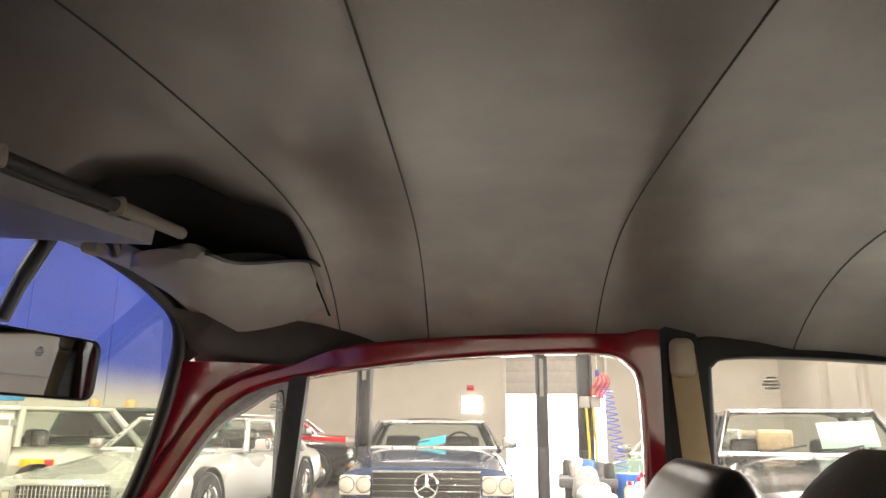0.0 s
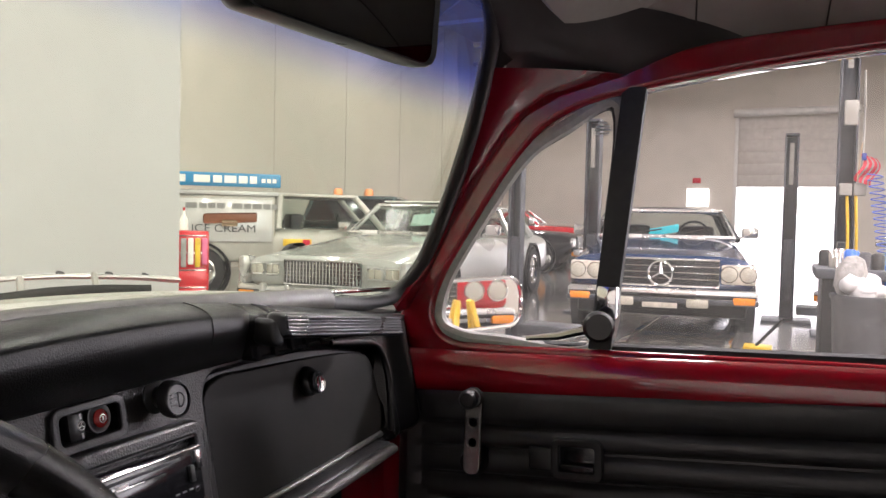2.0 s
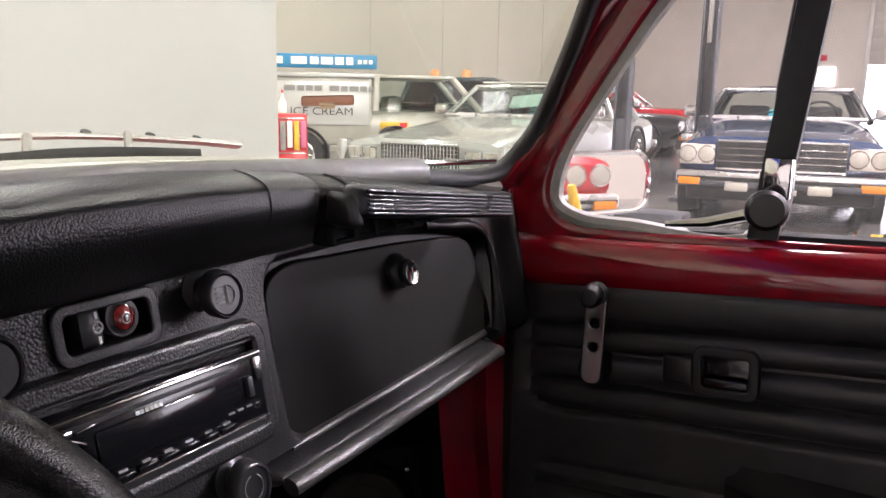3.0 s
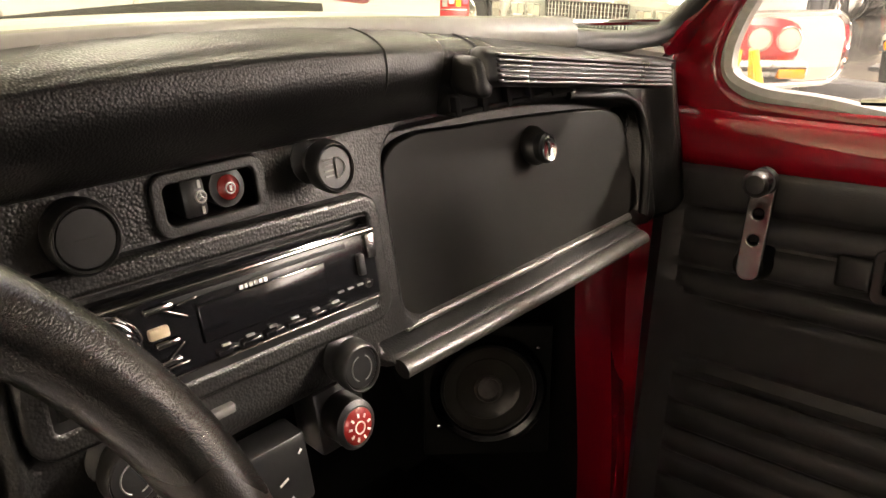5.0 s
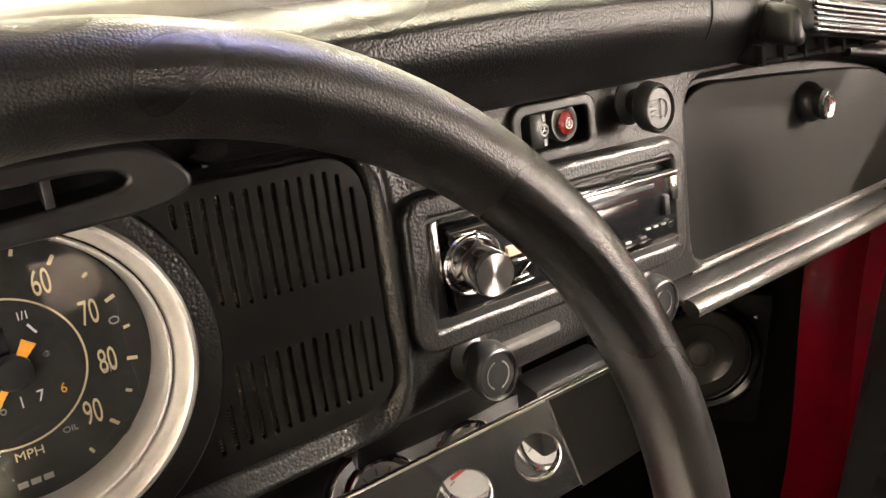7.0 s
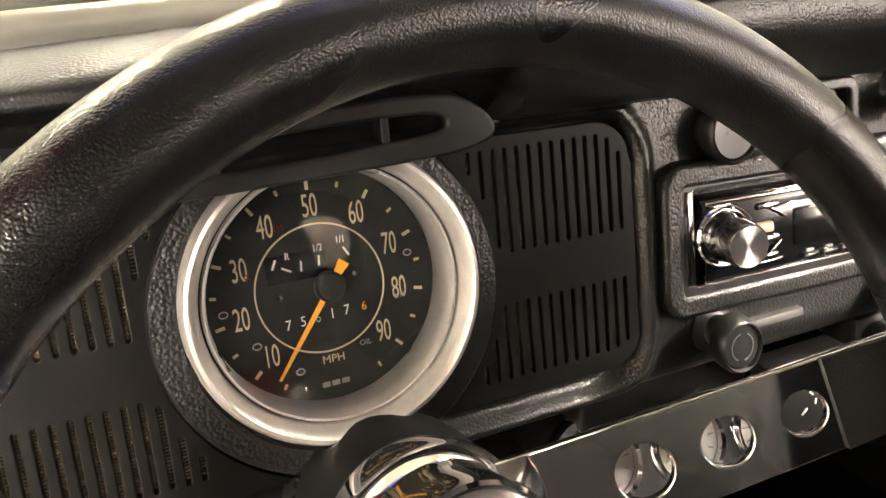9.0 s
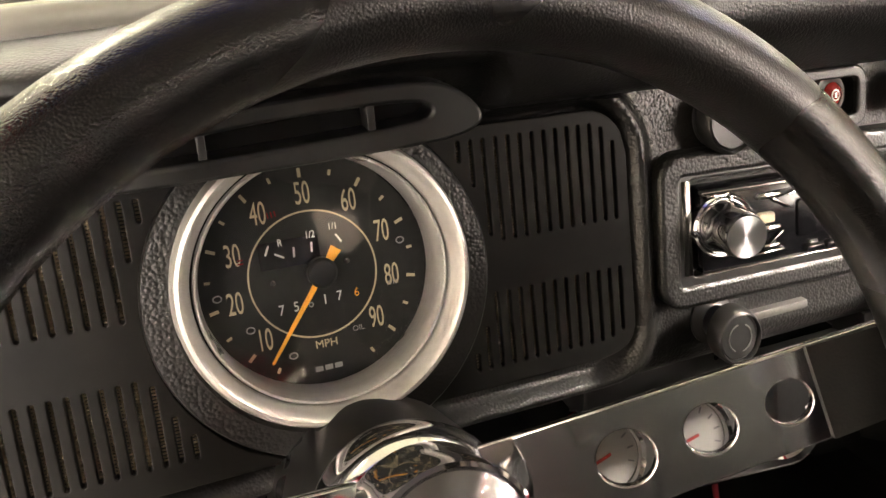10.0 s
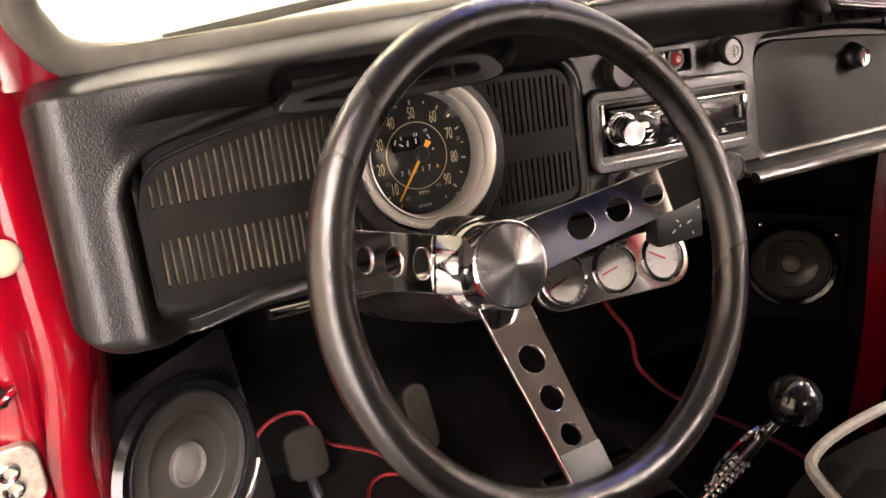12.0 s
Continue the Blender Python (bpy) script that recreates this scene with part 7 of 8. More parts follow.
part("dial_collar", lt([(0.0715, -0.006), (0.0713, 0.0020), (0.0704, 0.0032), (0.0600, 0.0042), (0.0588, 0.0030), (0.0586, -0.01)], facing((DIAL_X, PY + 0.06 * (DIAL_X + 0.05) + 0.22 * (DIAL_Z - 0.88), DIAL_Z), FACE_N), 96), "vinyl_coarse", sp, "black textured collar")
face_m = facing(dial_at - FACE_N * 0.0165, FACE_N) @ Matrix.Translation((-0.0015, -0.0008, 0)) @ Matrix.Scale(0.958, 4)
part("face", lt([(0, 0.0), (0.0530, 0.0), (0.0530, -0.02), (0, -0.02)], face_m, 64), "dial", sp)
for v in range(10, 100, 10):
    a = radians(90 + (50 - v) * 3.37)
    fm = face_m @ Matrix.Translation((0.0362 * math.cos(a), 0.0362 * math.sin(a), 0.0004))
    link_mesh("numeral", letters(str(v), 0.0142, fm, 0.0001, 0.50), M["cream"], sp, "", False)
for v in range(5, 96, 5):
    a = 90 + (50 - v) * 3.37
    r0, r1, w = (0.0435, 0.0475, 0.0007) if v % 10 == 0 else (0.0445, 0.0470, 0.0006)
    part("tick", bx((r0, -w, 0.0002), (r1, w, 0.0006), 0, face_m @ pose(0, 0, 0, 0, 0, a)), "cream", sp, "", False)
part("dial_ring", lt([(0.0283, 0.0003), (0.0283, 0.0007), (0.0290, 0.0007), (0.0290, 0.0003)], face_m, 72), "cream", sp, "cream ring", False)
part("fuel_window", bx((-0.0225, 0.0055, 0.0002), (0.0040, 0.0175, 0.0006), 0, face_m), "gloss_black", sp, "black fuel gauge window")
for txt, x, y in (("R", -0.0155, 0.0150), ("1/2", -0.0020, 0.0165), ("1/1", 0.0085, 0.0185)):
    link_mesh("gauge_mark", letters(txt, 0.0045, face_m @ Matrix.Translation((x + 0.0026, y + 0.0015, 0.0010)), 0.0001, 0.8), M["white_print"], sp, "", False)
bm = bmesh.new()
for x, y, a in ((-0.0215, 0.0125, 65), (-0.0165, 0.0095, 150), (-0.0100, 0.0100, 85), (-0.0020, 0.0110, 85), (0.0105, 0.0130, 120)):
    box(bm, (-0.0022, -0.0004, 0), (0.0022, 0.0004, 0.0004), 0, face_m @ Matrix.Translation((x + 0.0026, y + 0.0015, 0.0009)) @ pose(0, 0, 0, 0, 0, a))
part("gauge_scale", bm, "white_print", sp, "", False)
for k, ch in enumerate("75617"):
    link_mesh("odometer_digit", letters(ch, 0.0064, face_m @ Matrix.Translation((-0.0165 + 0.0066 * k, -0.0135 + 0.0004 * k, 0.0006)), 0.0001, 0.85), M["grey_print" if k == 2 else "white_print"], sp, "", False)
link_mesh("odometer_tenth", letters("6", 0.0056, face_m @ Matrix.Translation((0.0180, -0.0118, 0.0006)), 0.0001, 0.85), M["orange"], sp, "orange odometer tenth", False)
link_mesh("unit_mark", letters("MPH", 0.0052, face_m @ Matrix.Translation((0.001, -0.0325, 0.0006)), 0.0001), M["cream"], sp, "", False)
link_mesh("warning_mark", letters("OIL", 0.0036, face_m @ Matrix.Translation((0.0165, -0.0285, 0.0006)), 0.0001), M["grey_print"], sp, "", False)
link_mesh("warning_mark", letters("ATF", 0.0032, face_m @ Matrix.Translation((0.0355, -0.0105, 0.0006)), 0.0001), M["grey_print"], sp, "", False)
bm = bmesh.new()
for x, w in ((-0.004, 0.0035), (0.0005, 0.0035), (0.005, 0.0035)):
    box(bm, (x - w / 2, -0.0448, 0.0004), (x + w / 2, -0.0425, 0.0007), 0, face_m)
part("maker_mark", bm, "grey_print", sp, "", False)
bm = bmesh.new()
for x, y in ((-0.0425, -0.0030), (-0.031, -0.0195), (-0.0145, -0.0350), (0.0415, 0.0085)):
    tube(bm, [face_m @ Matrix.Translation((x, y, 0.0005)) @ Vector((0.0018 * math.cos(radians(30 * j)), 0.0014 * math.sin(radians(30 * j)), 0)) for j in range(12)], 0.0003, 4, True)
part("warning_sign", bm, "grey_print", sp, "", False)
for k in range(3):
    part("red_mark", bx((-0.0122 + 0.0016 * k, 0.0297, 0.0003), (-0.0116 + 0.0016 * k, 0.0322, 0.0006), 0, face_m @ pose(0, 0, 0, 0, 0, 8)), "red_lens", sp)
for k in range(2):
    part("red_mark", bx((-0.0318, 0.0100 + 0.0016 * k, 0.0003), (-0.0293, 0.0106 + 0.0016 * k, 0.0006), 0, face_m), "red_lens", sp)
nd = face_m @ Matrix.Translation((0.003, 0.001, 0)) @ pose(0, 0, 0, 0, 0, 233)
bm = bmesh.new()
for x0, x1, w0, w1 in ((0.006, 0.0455, 0.0012, 0.0005), (-0.0125, -0.0055, 0.0026, 0.0016)):
    vs = [bm.verts.new(nd @ Vector(p)) for p in ((x0, -w0, 0.0045), (x1, -w1, 0.0045), (x1, w1, 0.0045), (x0, w0, 0.0045), (x0, -w0, 0.0055), (x1, -w1, 0.0055), (x1, w1, 0.0055), (x0, w0, 0.0055))]
    for q in ((0, 1, 2, 3), (4, 5, 6, 7), (0, 1, 5, 4), (1, 2, 6, 5), (2, 3, 7, 6), (3, 0, 4, 7)):
        bm.faces.new([vs[j] for j in q])
part("needle", bm, "orange", sp, "orange needle", False)
part("needle_cap", lt([(0, 0.0075), (0.0055, 0.0072), (0.0068, 0.0060), (0.0068, 0.002), (0, 0.002)], face_m @ Matrix.Translation((0.003, 0.001, 0)), 32), "plastic", sp, "dark needle cap")
for x, y in ((-0.0185, -0.0005), (0.0155, 0.0035)):
    part("dial_screw", lt([(0, 0.0012), (0.0013, 0.001), (0.0016, 0), (0, 0)], face_m @ Matrix.Translation((x, y, 0)), 12), "chrome_old", sp)
gl = part("glass", lt([(0, 0.0005), (0.028, 0.0000), (0.0488, -0.0015)], dial_m, 64), "dial_glass", sp, "clear dial glass")
gl.visible_shadow = False


def turned(m, centre, amount):
    """Gives a metal the look of lathe marks that run round a centre."""
    n, l = m.node_tree.nodes, m.node_tree.links
    geo = n.new("ShaderNodeNewGeometry")
    off = n.new("ShaderNodeVectorMath")
    off.operation = "SUBTRACT"
    off.inputs[1].default_value = centre
    l.new(geo.outputs["Position"], off.inputs[0])
    unit = n.new("ShaderNodeVectorMath")
    unit.operation = "NORMALIZE"
    l.new(off.outputs[0], unit.inputs[0])
    b = n["Principled BSDF"]
    b.inputs["Anisotropic"].default_value = amount
    l.new(unit.outputs[0], b.inputs["Tangent"])


# ---- radio ----
radio = thing("car_radio", "black single-slot car radio with a silver knob", "car radio", (-0.010, 0.0, 0.835))
RY = -0.014
m = Matrix.Translation((0, RY, 0)) @ pose(0, 0, 0, 90, 0, 0)
link_mesh("trim_ring", plate([round_rect(-0.105, 0.8365, 0.083, 0.9010, 0.003), round_rect(-0.098, 0.8405, 0.0775, 0.8960, 0.002)], 0.004, m, 0.0008, 2), M["plastic"], radio, "glossy black trim ring")
part("faceplate", bx((-0.0985, RY + 0.002, 0.8400), (0.0780, RY + 0.03, 0.8965), 0.001), "gloss_black", radio)
part("left_strip", bx((-0.1030, RY - 0.0055, 0.8420), (-0.0975, RY + 0.002, 0.8950), 0.001), "crank", radio, "silver side strip")
part("face_frame", bx((-0.0930, RY - 0.006, 0.8420), (0.0770, RY + 0.006, 0.8895), 0.002), "gloss_black", radio)
part("slot_bar", bx((-0.0930, RY - 0.0082, 0.8862), (0.0765, RY - 0.004, 0.8886), 0.0008), "chrome_old", radio, "silver bar above the slot")
part("disc_slot", bx((-0.0500, RY - 0.0064, 0.8800), (0.0560, RY - 0.005, 0.8830), 0.0004), "rubber", radio)
part("display", bx((-0.0350, RY - 0.0072, 0.8540), (0.0400, RY - 0.0058, 0.8760), 0.001), "gloss_black", radio, "dark glossy display")
part("end_cap", bx((0.0700, RY - 0.0080, 0.8690), (0.0765, RY - 0.005, 0.8850), 0.001), "chrome_old", radio)
part("slider", bx((0.0620, RY - 0.0090, 0.8600), (0.0665, RY - 0.005, 0.8740), 0.001), "plastic", radio)
f = facing((-0.080, RY - 0.004, 0.868), (0, -1, 0))
rk = part("volume_knob", lt([(0.0152, 0.0), (0.0152, 0.004), (0.0138, 0.006), (0.0128, 0.010), (0.0125, 0.017), (0.0117, 0.019), (0, 0.0185)], f, 56), "chrome", radio, "silver volume knob")
part("knob_cup", lt([(0.0172, -0.002), (0.0178, 0.0030), (0.0170, 0.0040), (0.0160, 0.0030), (0.0156, 0.0)], f, 48), "chrome", radio, "chrome ring round the volume knob")
bm = lt([(0.0112, 0.0193), (0, 0.0186)], f, 56)
spun = material("spun_metal", (0.34, 0.34, 0.34), 0.33, 1.0)
knob_f = f
part("knob_face", bm, spun, rk, "spun silver knob face")
for k in range(6):
    x = -0.030 + 0.0135 * k
    part("preset_key", bx((x, RY - 0.0082, 0.8440), (x + 0.0115, RY - 0.005, 0.8480), 0.0008), "gloss_black", radio)
    part("key_mark", bx((x + 0.003, RY - 0.0075, 0.8492), (x + 0.0075, RY - 0.0066, 0.8505)), "grey_print", radio)
for x, z, w in ((-0.060, 0.8790, 0.014), (-0.058, 0.8600, 0.012), (-0.057, 0.8500, 0.010)):
    part("side_key", bx((x, RY - 0.0082, z), (x + w, RY - 0.005, z + 0.0035), 0.001, pose(0, 0, 0)), "chrome_old", radio)
for x, z, w, a in ((-0.0905, 0.8850, 0.011, -2), (-0.0770, 0.8840, 0.010, -60), (-0.0560, 0.8815, 0.018, -32), (-0.0560, 0.8500, 0.015, 38), (-0.0640, 0.8478, 0.020, 2), (-0.0440, 0.8790, 0.010, 8)):
    part("chrome_stroke", bx((0, RY - 0.0078, 0), (w, RY - 0.0055, 0.0011), 0.0003, Matrix.Translation((x, 0, z)) @ pose(0, 0, 0, 0, -a, 0)), "chrome_old", radio, "thin chrome line")
part("lower_edge", bx((-0.0930, RY - 0.0072, 0.8424), (0.0765, RY - 0.0050, 0.8430), 0.0002), "chrome_old", radio, "thin chrome lower edge")
part("gold_key", bx((-0.0600, RY - 0.0086, 0.8655), (-0.0500, RY - 0.005, 0.8715), 0.0015), "belt_plastic", radio)
bm = bmesh.new()
for k, w in enumerate((0.0022, 0.0016, 0.0020, 0.0020, 0.0020, 0.0018)):
    box(bm, (-0.0120 + 0.0028 * k, RY - 0.0076, 0.8768), (-0.0120 + 0.0028 * k + w, RY - 0.0070, 0.8790))
part("maker_mark", bm, "white_print", radio)
for k in range(4):
    part("key_mark", bx((0.046 + 0.007 * k, RY - 0.0068, 0.8535), (0.050 + 0.007 * k, RY - 0.0060, 0.8546)), "grey_print", radio)
part("aux_jack", lt([(0.0030, 0.0), (0.0030, 0.002), (0.0018, 0.002), (0.0018, -0.004)], facing((0.068, RY - 0.005, 0.853), (0, -1, 0)), 16), "chrome_old", radio)

# the radio sits in the leaning panel, turned a little clockwise
SET = Matrix(((1.028, 0, 0, -0.0051), (0, 1, 0, PY - 0.002 - RY), (-0.0226, 0, 0.865, 0.1247), (0, 0, 0, 1)))
for ob in [o for o in bpy.data.objects if o.type == "MESH" and (o.parent == radio or (o.parent and o.parent.parent == radio))]:
    ob.data.transform(LEAN @ SET)
turned(spun, LEAN @ SET @ (knob_f @ Vector((0, 0, 0.0186))), 0.95)

# ---- steering wheel ----
WN = Vector((0.1285, -1.0, 0.4104)).normalized()
WC = Vector((-0.2560, -0.1891, 0.8465))
WM = facing(WC, WN)
wheel = thing("steering_wheel", "three-spoke chrome steering wheel with a black padded rim", "steering wheel", WC - WN * 0.09)
R0 = 0.1630
rim_pts = [WM @ Vector((R0 * math.cos(2 * math.pi * k / 120), R0 * math.sin(2 * math.pi * k / 120), 0)) for k in range(120)]
part("rim", tb(rim_pts, 0.0130, 20, True, 1.0, WN), "rim", wheel, "black grained rim")
HUB = -0.0840
for ang in (9.2, 165.5, 268.4):
    # spoke frame: x runs outwards and up to the rim
    sm_ = WM @ pose(0, 0, 0, 0, 0, ang)
    a, b = pose(0, 0, 0, 0, 0, -ang) @ Vector((-0.0015, -0.0020, 0)) + Vector((0.030, 0, -0.0820)), Vector((0.163, 0, -0.0160))
    d = (b - a).normalized()
    ln = (b - a).length
    yy = Vector((0, 0, 1)).cross(d).normalized()
    loc = Matrix((d, yy, d.cross(yy))).transposed().to_4x4()
    loc.translation = a
    w0, w1 = 0.0215, 0.0165
    loop = [(0, -w0), (ln * 0.5, -(w0 + w1) / 2), (ln, -w1), (ln, w1), (ln * 0.5, (w0 + w1) / 2), (0, w0)]
    cuts = [ring2d(ln * 0.327, 0, 0.0117), ring2d(ln * 0.541, 0, 0.0104), ring2d(ln * 0.738, 0, 0.0091)]
    spoke = link_mesh("spoke", plate([loop] + cuts, 0.0011, sm_ @ loc, 0.0008, 2), M["chrome"], wheel, "chrome spoke with three holes")
    bm = bmesh.new()
    vs = []
    for x, w in ((ln * 0.81, 0.0180), (ln * 1.0, 0.0165)):
        for q in (-1, 1):
            for h in (-0.0035, 0.0035):
                vs.append(bm.verts.new(sm_ @ loc @ Vector((x, q * w, h))))
    for q in ((0, 1, 3, 2), (4, 5, 7, 6), (0, 1, 5, 4), (2, 3, 7, 6), (0, 2, 6, 4), (1, 3, 7, 5)):
        bm.faces.new([vs[j] for j in q])
    part("spoke_end", bm, "vinyl", spoke, "black covered spoke end", False)
hubm = WM @ Matrix.Translation((-0.0015, -0.0020, HUB))
part("hub", lt([(0.038, -0.030), (0.040, -0.010), (0.0385, -0.004), (0.0345, 0.0), (0.0335, 0.010), (0.0340, 0.022), (0.0330, 0.026), (0.0315, 0.027), (0.0305, 0.025)], hubm, 64), "chrome", wheel, "chrome hub")
spun2 = material("spun_black_chrome", (0.50, 0.51, 0.54), 0.21, 1.0)
turned(spun2, hubm @ Vector((0, 0, 0.0325)), 0.97)
part("horn_cap", lt([(0.0306, 0.0245), (0.0300, 0.0262), (0.0285, 0.0268), (0.004, 0.0325), (0.0, 0.0330)], hubm, 72), spun2, wheel, "spun conical horn cap")
part("column", lt([(0.036, -0.005), (0.042, -0.020), (0.045, -0.05), (0.045, -0.13), (0.042, -0.20), (0, -0.20)], hubm @ Matrix.Translation((0, 0, -0.012)), 40), "plastic", wheel, "black steering column shroud")
stalk = curve_pts([(-0.310, -0.122, 0.822), (-0.378, -0.152, 0.836), (-0.448, -0.168, 0.844)], 8)
part("stalk", tb(stalk, 0.0036, 10), "chrome_old", wheel, "worn metal indicator stalk")
part("stalk", tb([hubm @ Vector((0.035, -0.01, -0.05)), hubm @ Vector((0.06, -0.012, -0.045)), hubm @ Vector((0.085, -0.01, -0.04))], [0.006, 0.007, 0.005], 10), "chrome_old", wheel, "metal ignition key stalk")

# ---- three-gauge panel under the dash ----
gp = thing("gauge_panel", "chrome three-gauge panel hung under the dashboard", "gauge panel", (-0.068, 0.02, 0.75))
gm = facing((-0.056, 0.014, 0.712), (-0.05, -1, 0.48)) @ Matrix.Scale(1.18, 4)
link_mesh("panel", plate([round_rect(-0.079, -0.0255, 0.079, 0.0255, 0.022)] + [ring2d(x, 0, 0.0205) for x in (-0.052, 0, 0.052)], 0.003, gm, 0.002, 2), M["chrome"], gp)
for k, x in enumerate((-0.052, 0, 0.052)):
    f = gm @ Matrix.Translation((x, 0, 0.002))
    gg = part("gauge", lt([(0.0205, -0.02), (0.0225, 0.0), (0.0230, 0.004), (0.0215, 0.0065), (0.0195, 0.0055), (0.0188, 0.002), (0, 0.002)], f, 40), "chrome", gp, "chrome rimmed gauge")
    part("gauge_face", lt([(0, 0.0024), (0.0187, 0.0024)], f, 32), "gauge_white", gg, "white gauge face")
    bm = bmesh.new()
    for j in range(9):
        box(bm, (0.0130, -0.0004, 0.0026), (0.0165, 0.0004, 0.0030), 0, f @ pose(0, 0, 0, 0, 0, 205 - 28 * j))
    part("scale", bm, "dark_print", gg, "", False)
    part("pointer", bx((-0.003, -0.0008, 0.0032), (0.0145, 0.0008, 0.0038), 0, f @ pose(0, 0, 0, 0, 0, (200, 195, 150)[k])), "red_lens", gg, "red pointer", False)
part("bracket", bx((-0.13, 0.02, 0.735), (-0.005, 0.05, 0.775), 0.003), "plastic", gp)

# ---- mirror and visors ----
rm = thing("rear_view_mirror", "black framed rear-view mirror on a stem", "rear-view mirror", (-0.005, -0.20, 1.21))
mm = facing((0.000, -0.199, 1.198), (-0.17, -1, -0.06)) @ pose(0, 0, 0, 0, 0, -1)
bm = bmesh.new()
prof = [(1.0, 0.0), (1.0, -0.010), (0.93, -0.020), (0.75, -0.026)]
rings = []
for s, h in [(0.93, 0.0025), (0.975, 0.004)] + prof:
    rings.append([mm @ Vector((x * s, y * (s if s < 1 else 1), h)) for x, y in round_rect(-0.0835, -0.0275, 0.0835, 0.0275, 0.011)])
loft(bm, rings, True, False)
bm.faces.new([v for v in bm.verts][-len(rings[0]):])
part("housing", bm, "plastic", rm, "black mirror housing")
link_mesh("mirror_glass", plate([round_rect(-0.0785, -0.0250, 0.0785, 0.0250, 0.009)], 0.0008, mm @ Matrix.Translation((0, 0, 0.0015))), M["dim_mirror"], rm, "dimmed mirror glass", False)
part("stem", tb(curve_pts([(-0.008, -0.182, 1.232), (0.002, -0.190, 1.272), (0.016, -0.202, 1.315), (0.022, -0.21, 1.334)], 5), [0.0065] * 5 + [0.0075] * 5 + [0.009] * 6, 12), "plastic", rm, "black mirror stem")
part("mount", bx((-0.006, -0.235, 1.326), (0.050, -0.195, 1.345), 0.006), "plastic", rm)
part("hook", tb(curve_pts([(0.05, -0.215, 1.333), (0.075, -0.218, 1.318), (0.095, -0.210, 1.312), (0.10, -0.205, 1.325)], 5), 0.006, 8), "plastic", rm)


def visor(name, corners, thick, mat, label, crown, flare=0.0):
    """A padded visor over four corners (rear inner, rear outer, front outer, front inner)."""
    v = thing(name, label, "sun visor", corners[0], "sun visors")
    a, b, c, d = [Vector(p) for p in corners]
    n = (b - a).cross(d - a).normalized()
    if n.z > 0:
        n = -n
    bm = bmesh.new()
    nu, nv = 24, 14
    cells = [[(i / nu, j / nv) for j in range(nv + 1)] for i in range(nu + 1)]

    def at(s, t, side):
        p = (a.lerp(b, s)).lerp(d.lerp(c, s), t)
        ex, ey = min(s, 1 - s) * (b - a).length, min(t, 1 - t) * (d - a).length
        q = min(ex, ey)
        h = thick / 2 * math.sqrt(max(1 - max(1 - q / (thick * 0.6), 0) ** 2, 0))
        rad = 0.045
        if ex < rad and ey < rad:
            dd = math.hypot(rad - ex, rad - ey)
            if dd > rad:
                mid = (a + b + c + d) / 4
                p = p + (mid - p).normalized() * (dd - rad) * 1.2
        if flare:
            p = p + Vector((0, -0.55, 1)) * (flare * smooth01(0.15, 0.70, s) * (1 - 0.7 * smooth01(0.72, 1.0, s)) * (1 - t) ** 1.3)
        return p + n * (side * h + crown * math.sin(math.pi * s) * math.sin(math.pi * t))

    for side in (1, -1):
        vs = [[bm.verts.new(at(s, t, side)) for s, t in row] for row in cells]
        for i in range(nu):
            for j in range(nv):
                bm.faces.new((vs[i][j], vs[i + 1][j], vs[i + 1][j + 1], vs[i][j + 1]))
    bmesh.ops.remove_doubles(bm, verts=bm.verts, dist=0.0004)
    part("pad", bm, mat, v)
    edge = [at(s, t, 0) for s, t in [(k / 30, 0) for k in range(2, 26)]]
    part("piping", tb(edge, 0.0028, 6), "rubber", v, "black edge piping")
    return v


pv = visor("sun_visor", ((0.095, -0.288, 1.318), (0.422, -0.334, 1.306), (0.446, -0.214, 1.266), (0.115, -0.195, 1.315)), 0.016, "visor", "dark grey padded sun visor folded up against the header", 0.013, 0.038)
part("pivot", tb([(0.436, -0.212, 1.270), (0.452, -0.200, 1.262)], 0.006, 8), "plastic", pv)
dv = visor("sun_visor", ((-0.47, -0.392, 1.262), (-0.046, -0.362, 1.298), (-0.050, -0.225, 1.308), (-0.45, -0.21, 1.268)), 0.020, "visor_grey", "grey sun visor with pale clips on its rod", 0.004)
part("rod", tb([(-0.50, -0.40, 1.262), (-0.14, -0.3735, 1.292)], 0.0042, 10), "rubber", dv, "black covered visor rod")
part("rod_end", tb([(-0.14, -0.3735, 1.292), (-0.046, -0.3662, 1.2998)], 0.0046, 10), "clip", dv, "grey rod end")
for k in (0.46, 0.72):
    p = Vector((-0.48, -0.400, 1.262)).lerp(Vector((-0.046, -0.366, 1.300)), k + 0.06)
    part("clip", bx(p - Vector((0.003, 0.0062, 0.0062)), p + Vector((0.003, 0.0062, 0.0062)), 0.003), "clip", dv, "pale plastic clip")
part("clip", bx((-0.070, -0.244, 1.303), (-0.040, -0.226, 1.315), 0.004), "clip", dv, "pale plastic clip")
part("clip", bx((0.038, -0.242, 1.309), (0.058, -0.224, 1.320), 0.004), "clip", dv, "pale plastic clip")

dv.matrix_basis = Matrix.Translation((-0.007, 0.008, -0.012)) @ dv.matrix_basis

# ---- speakers in the kick panels ----


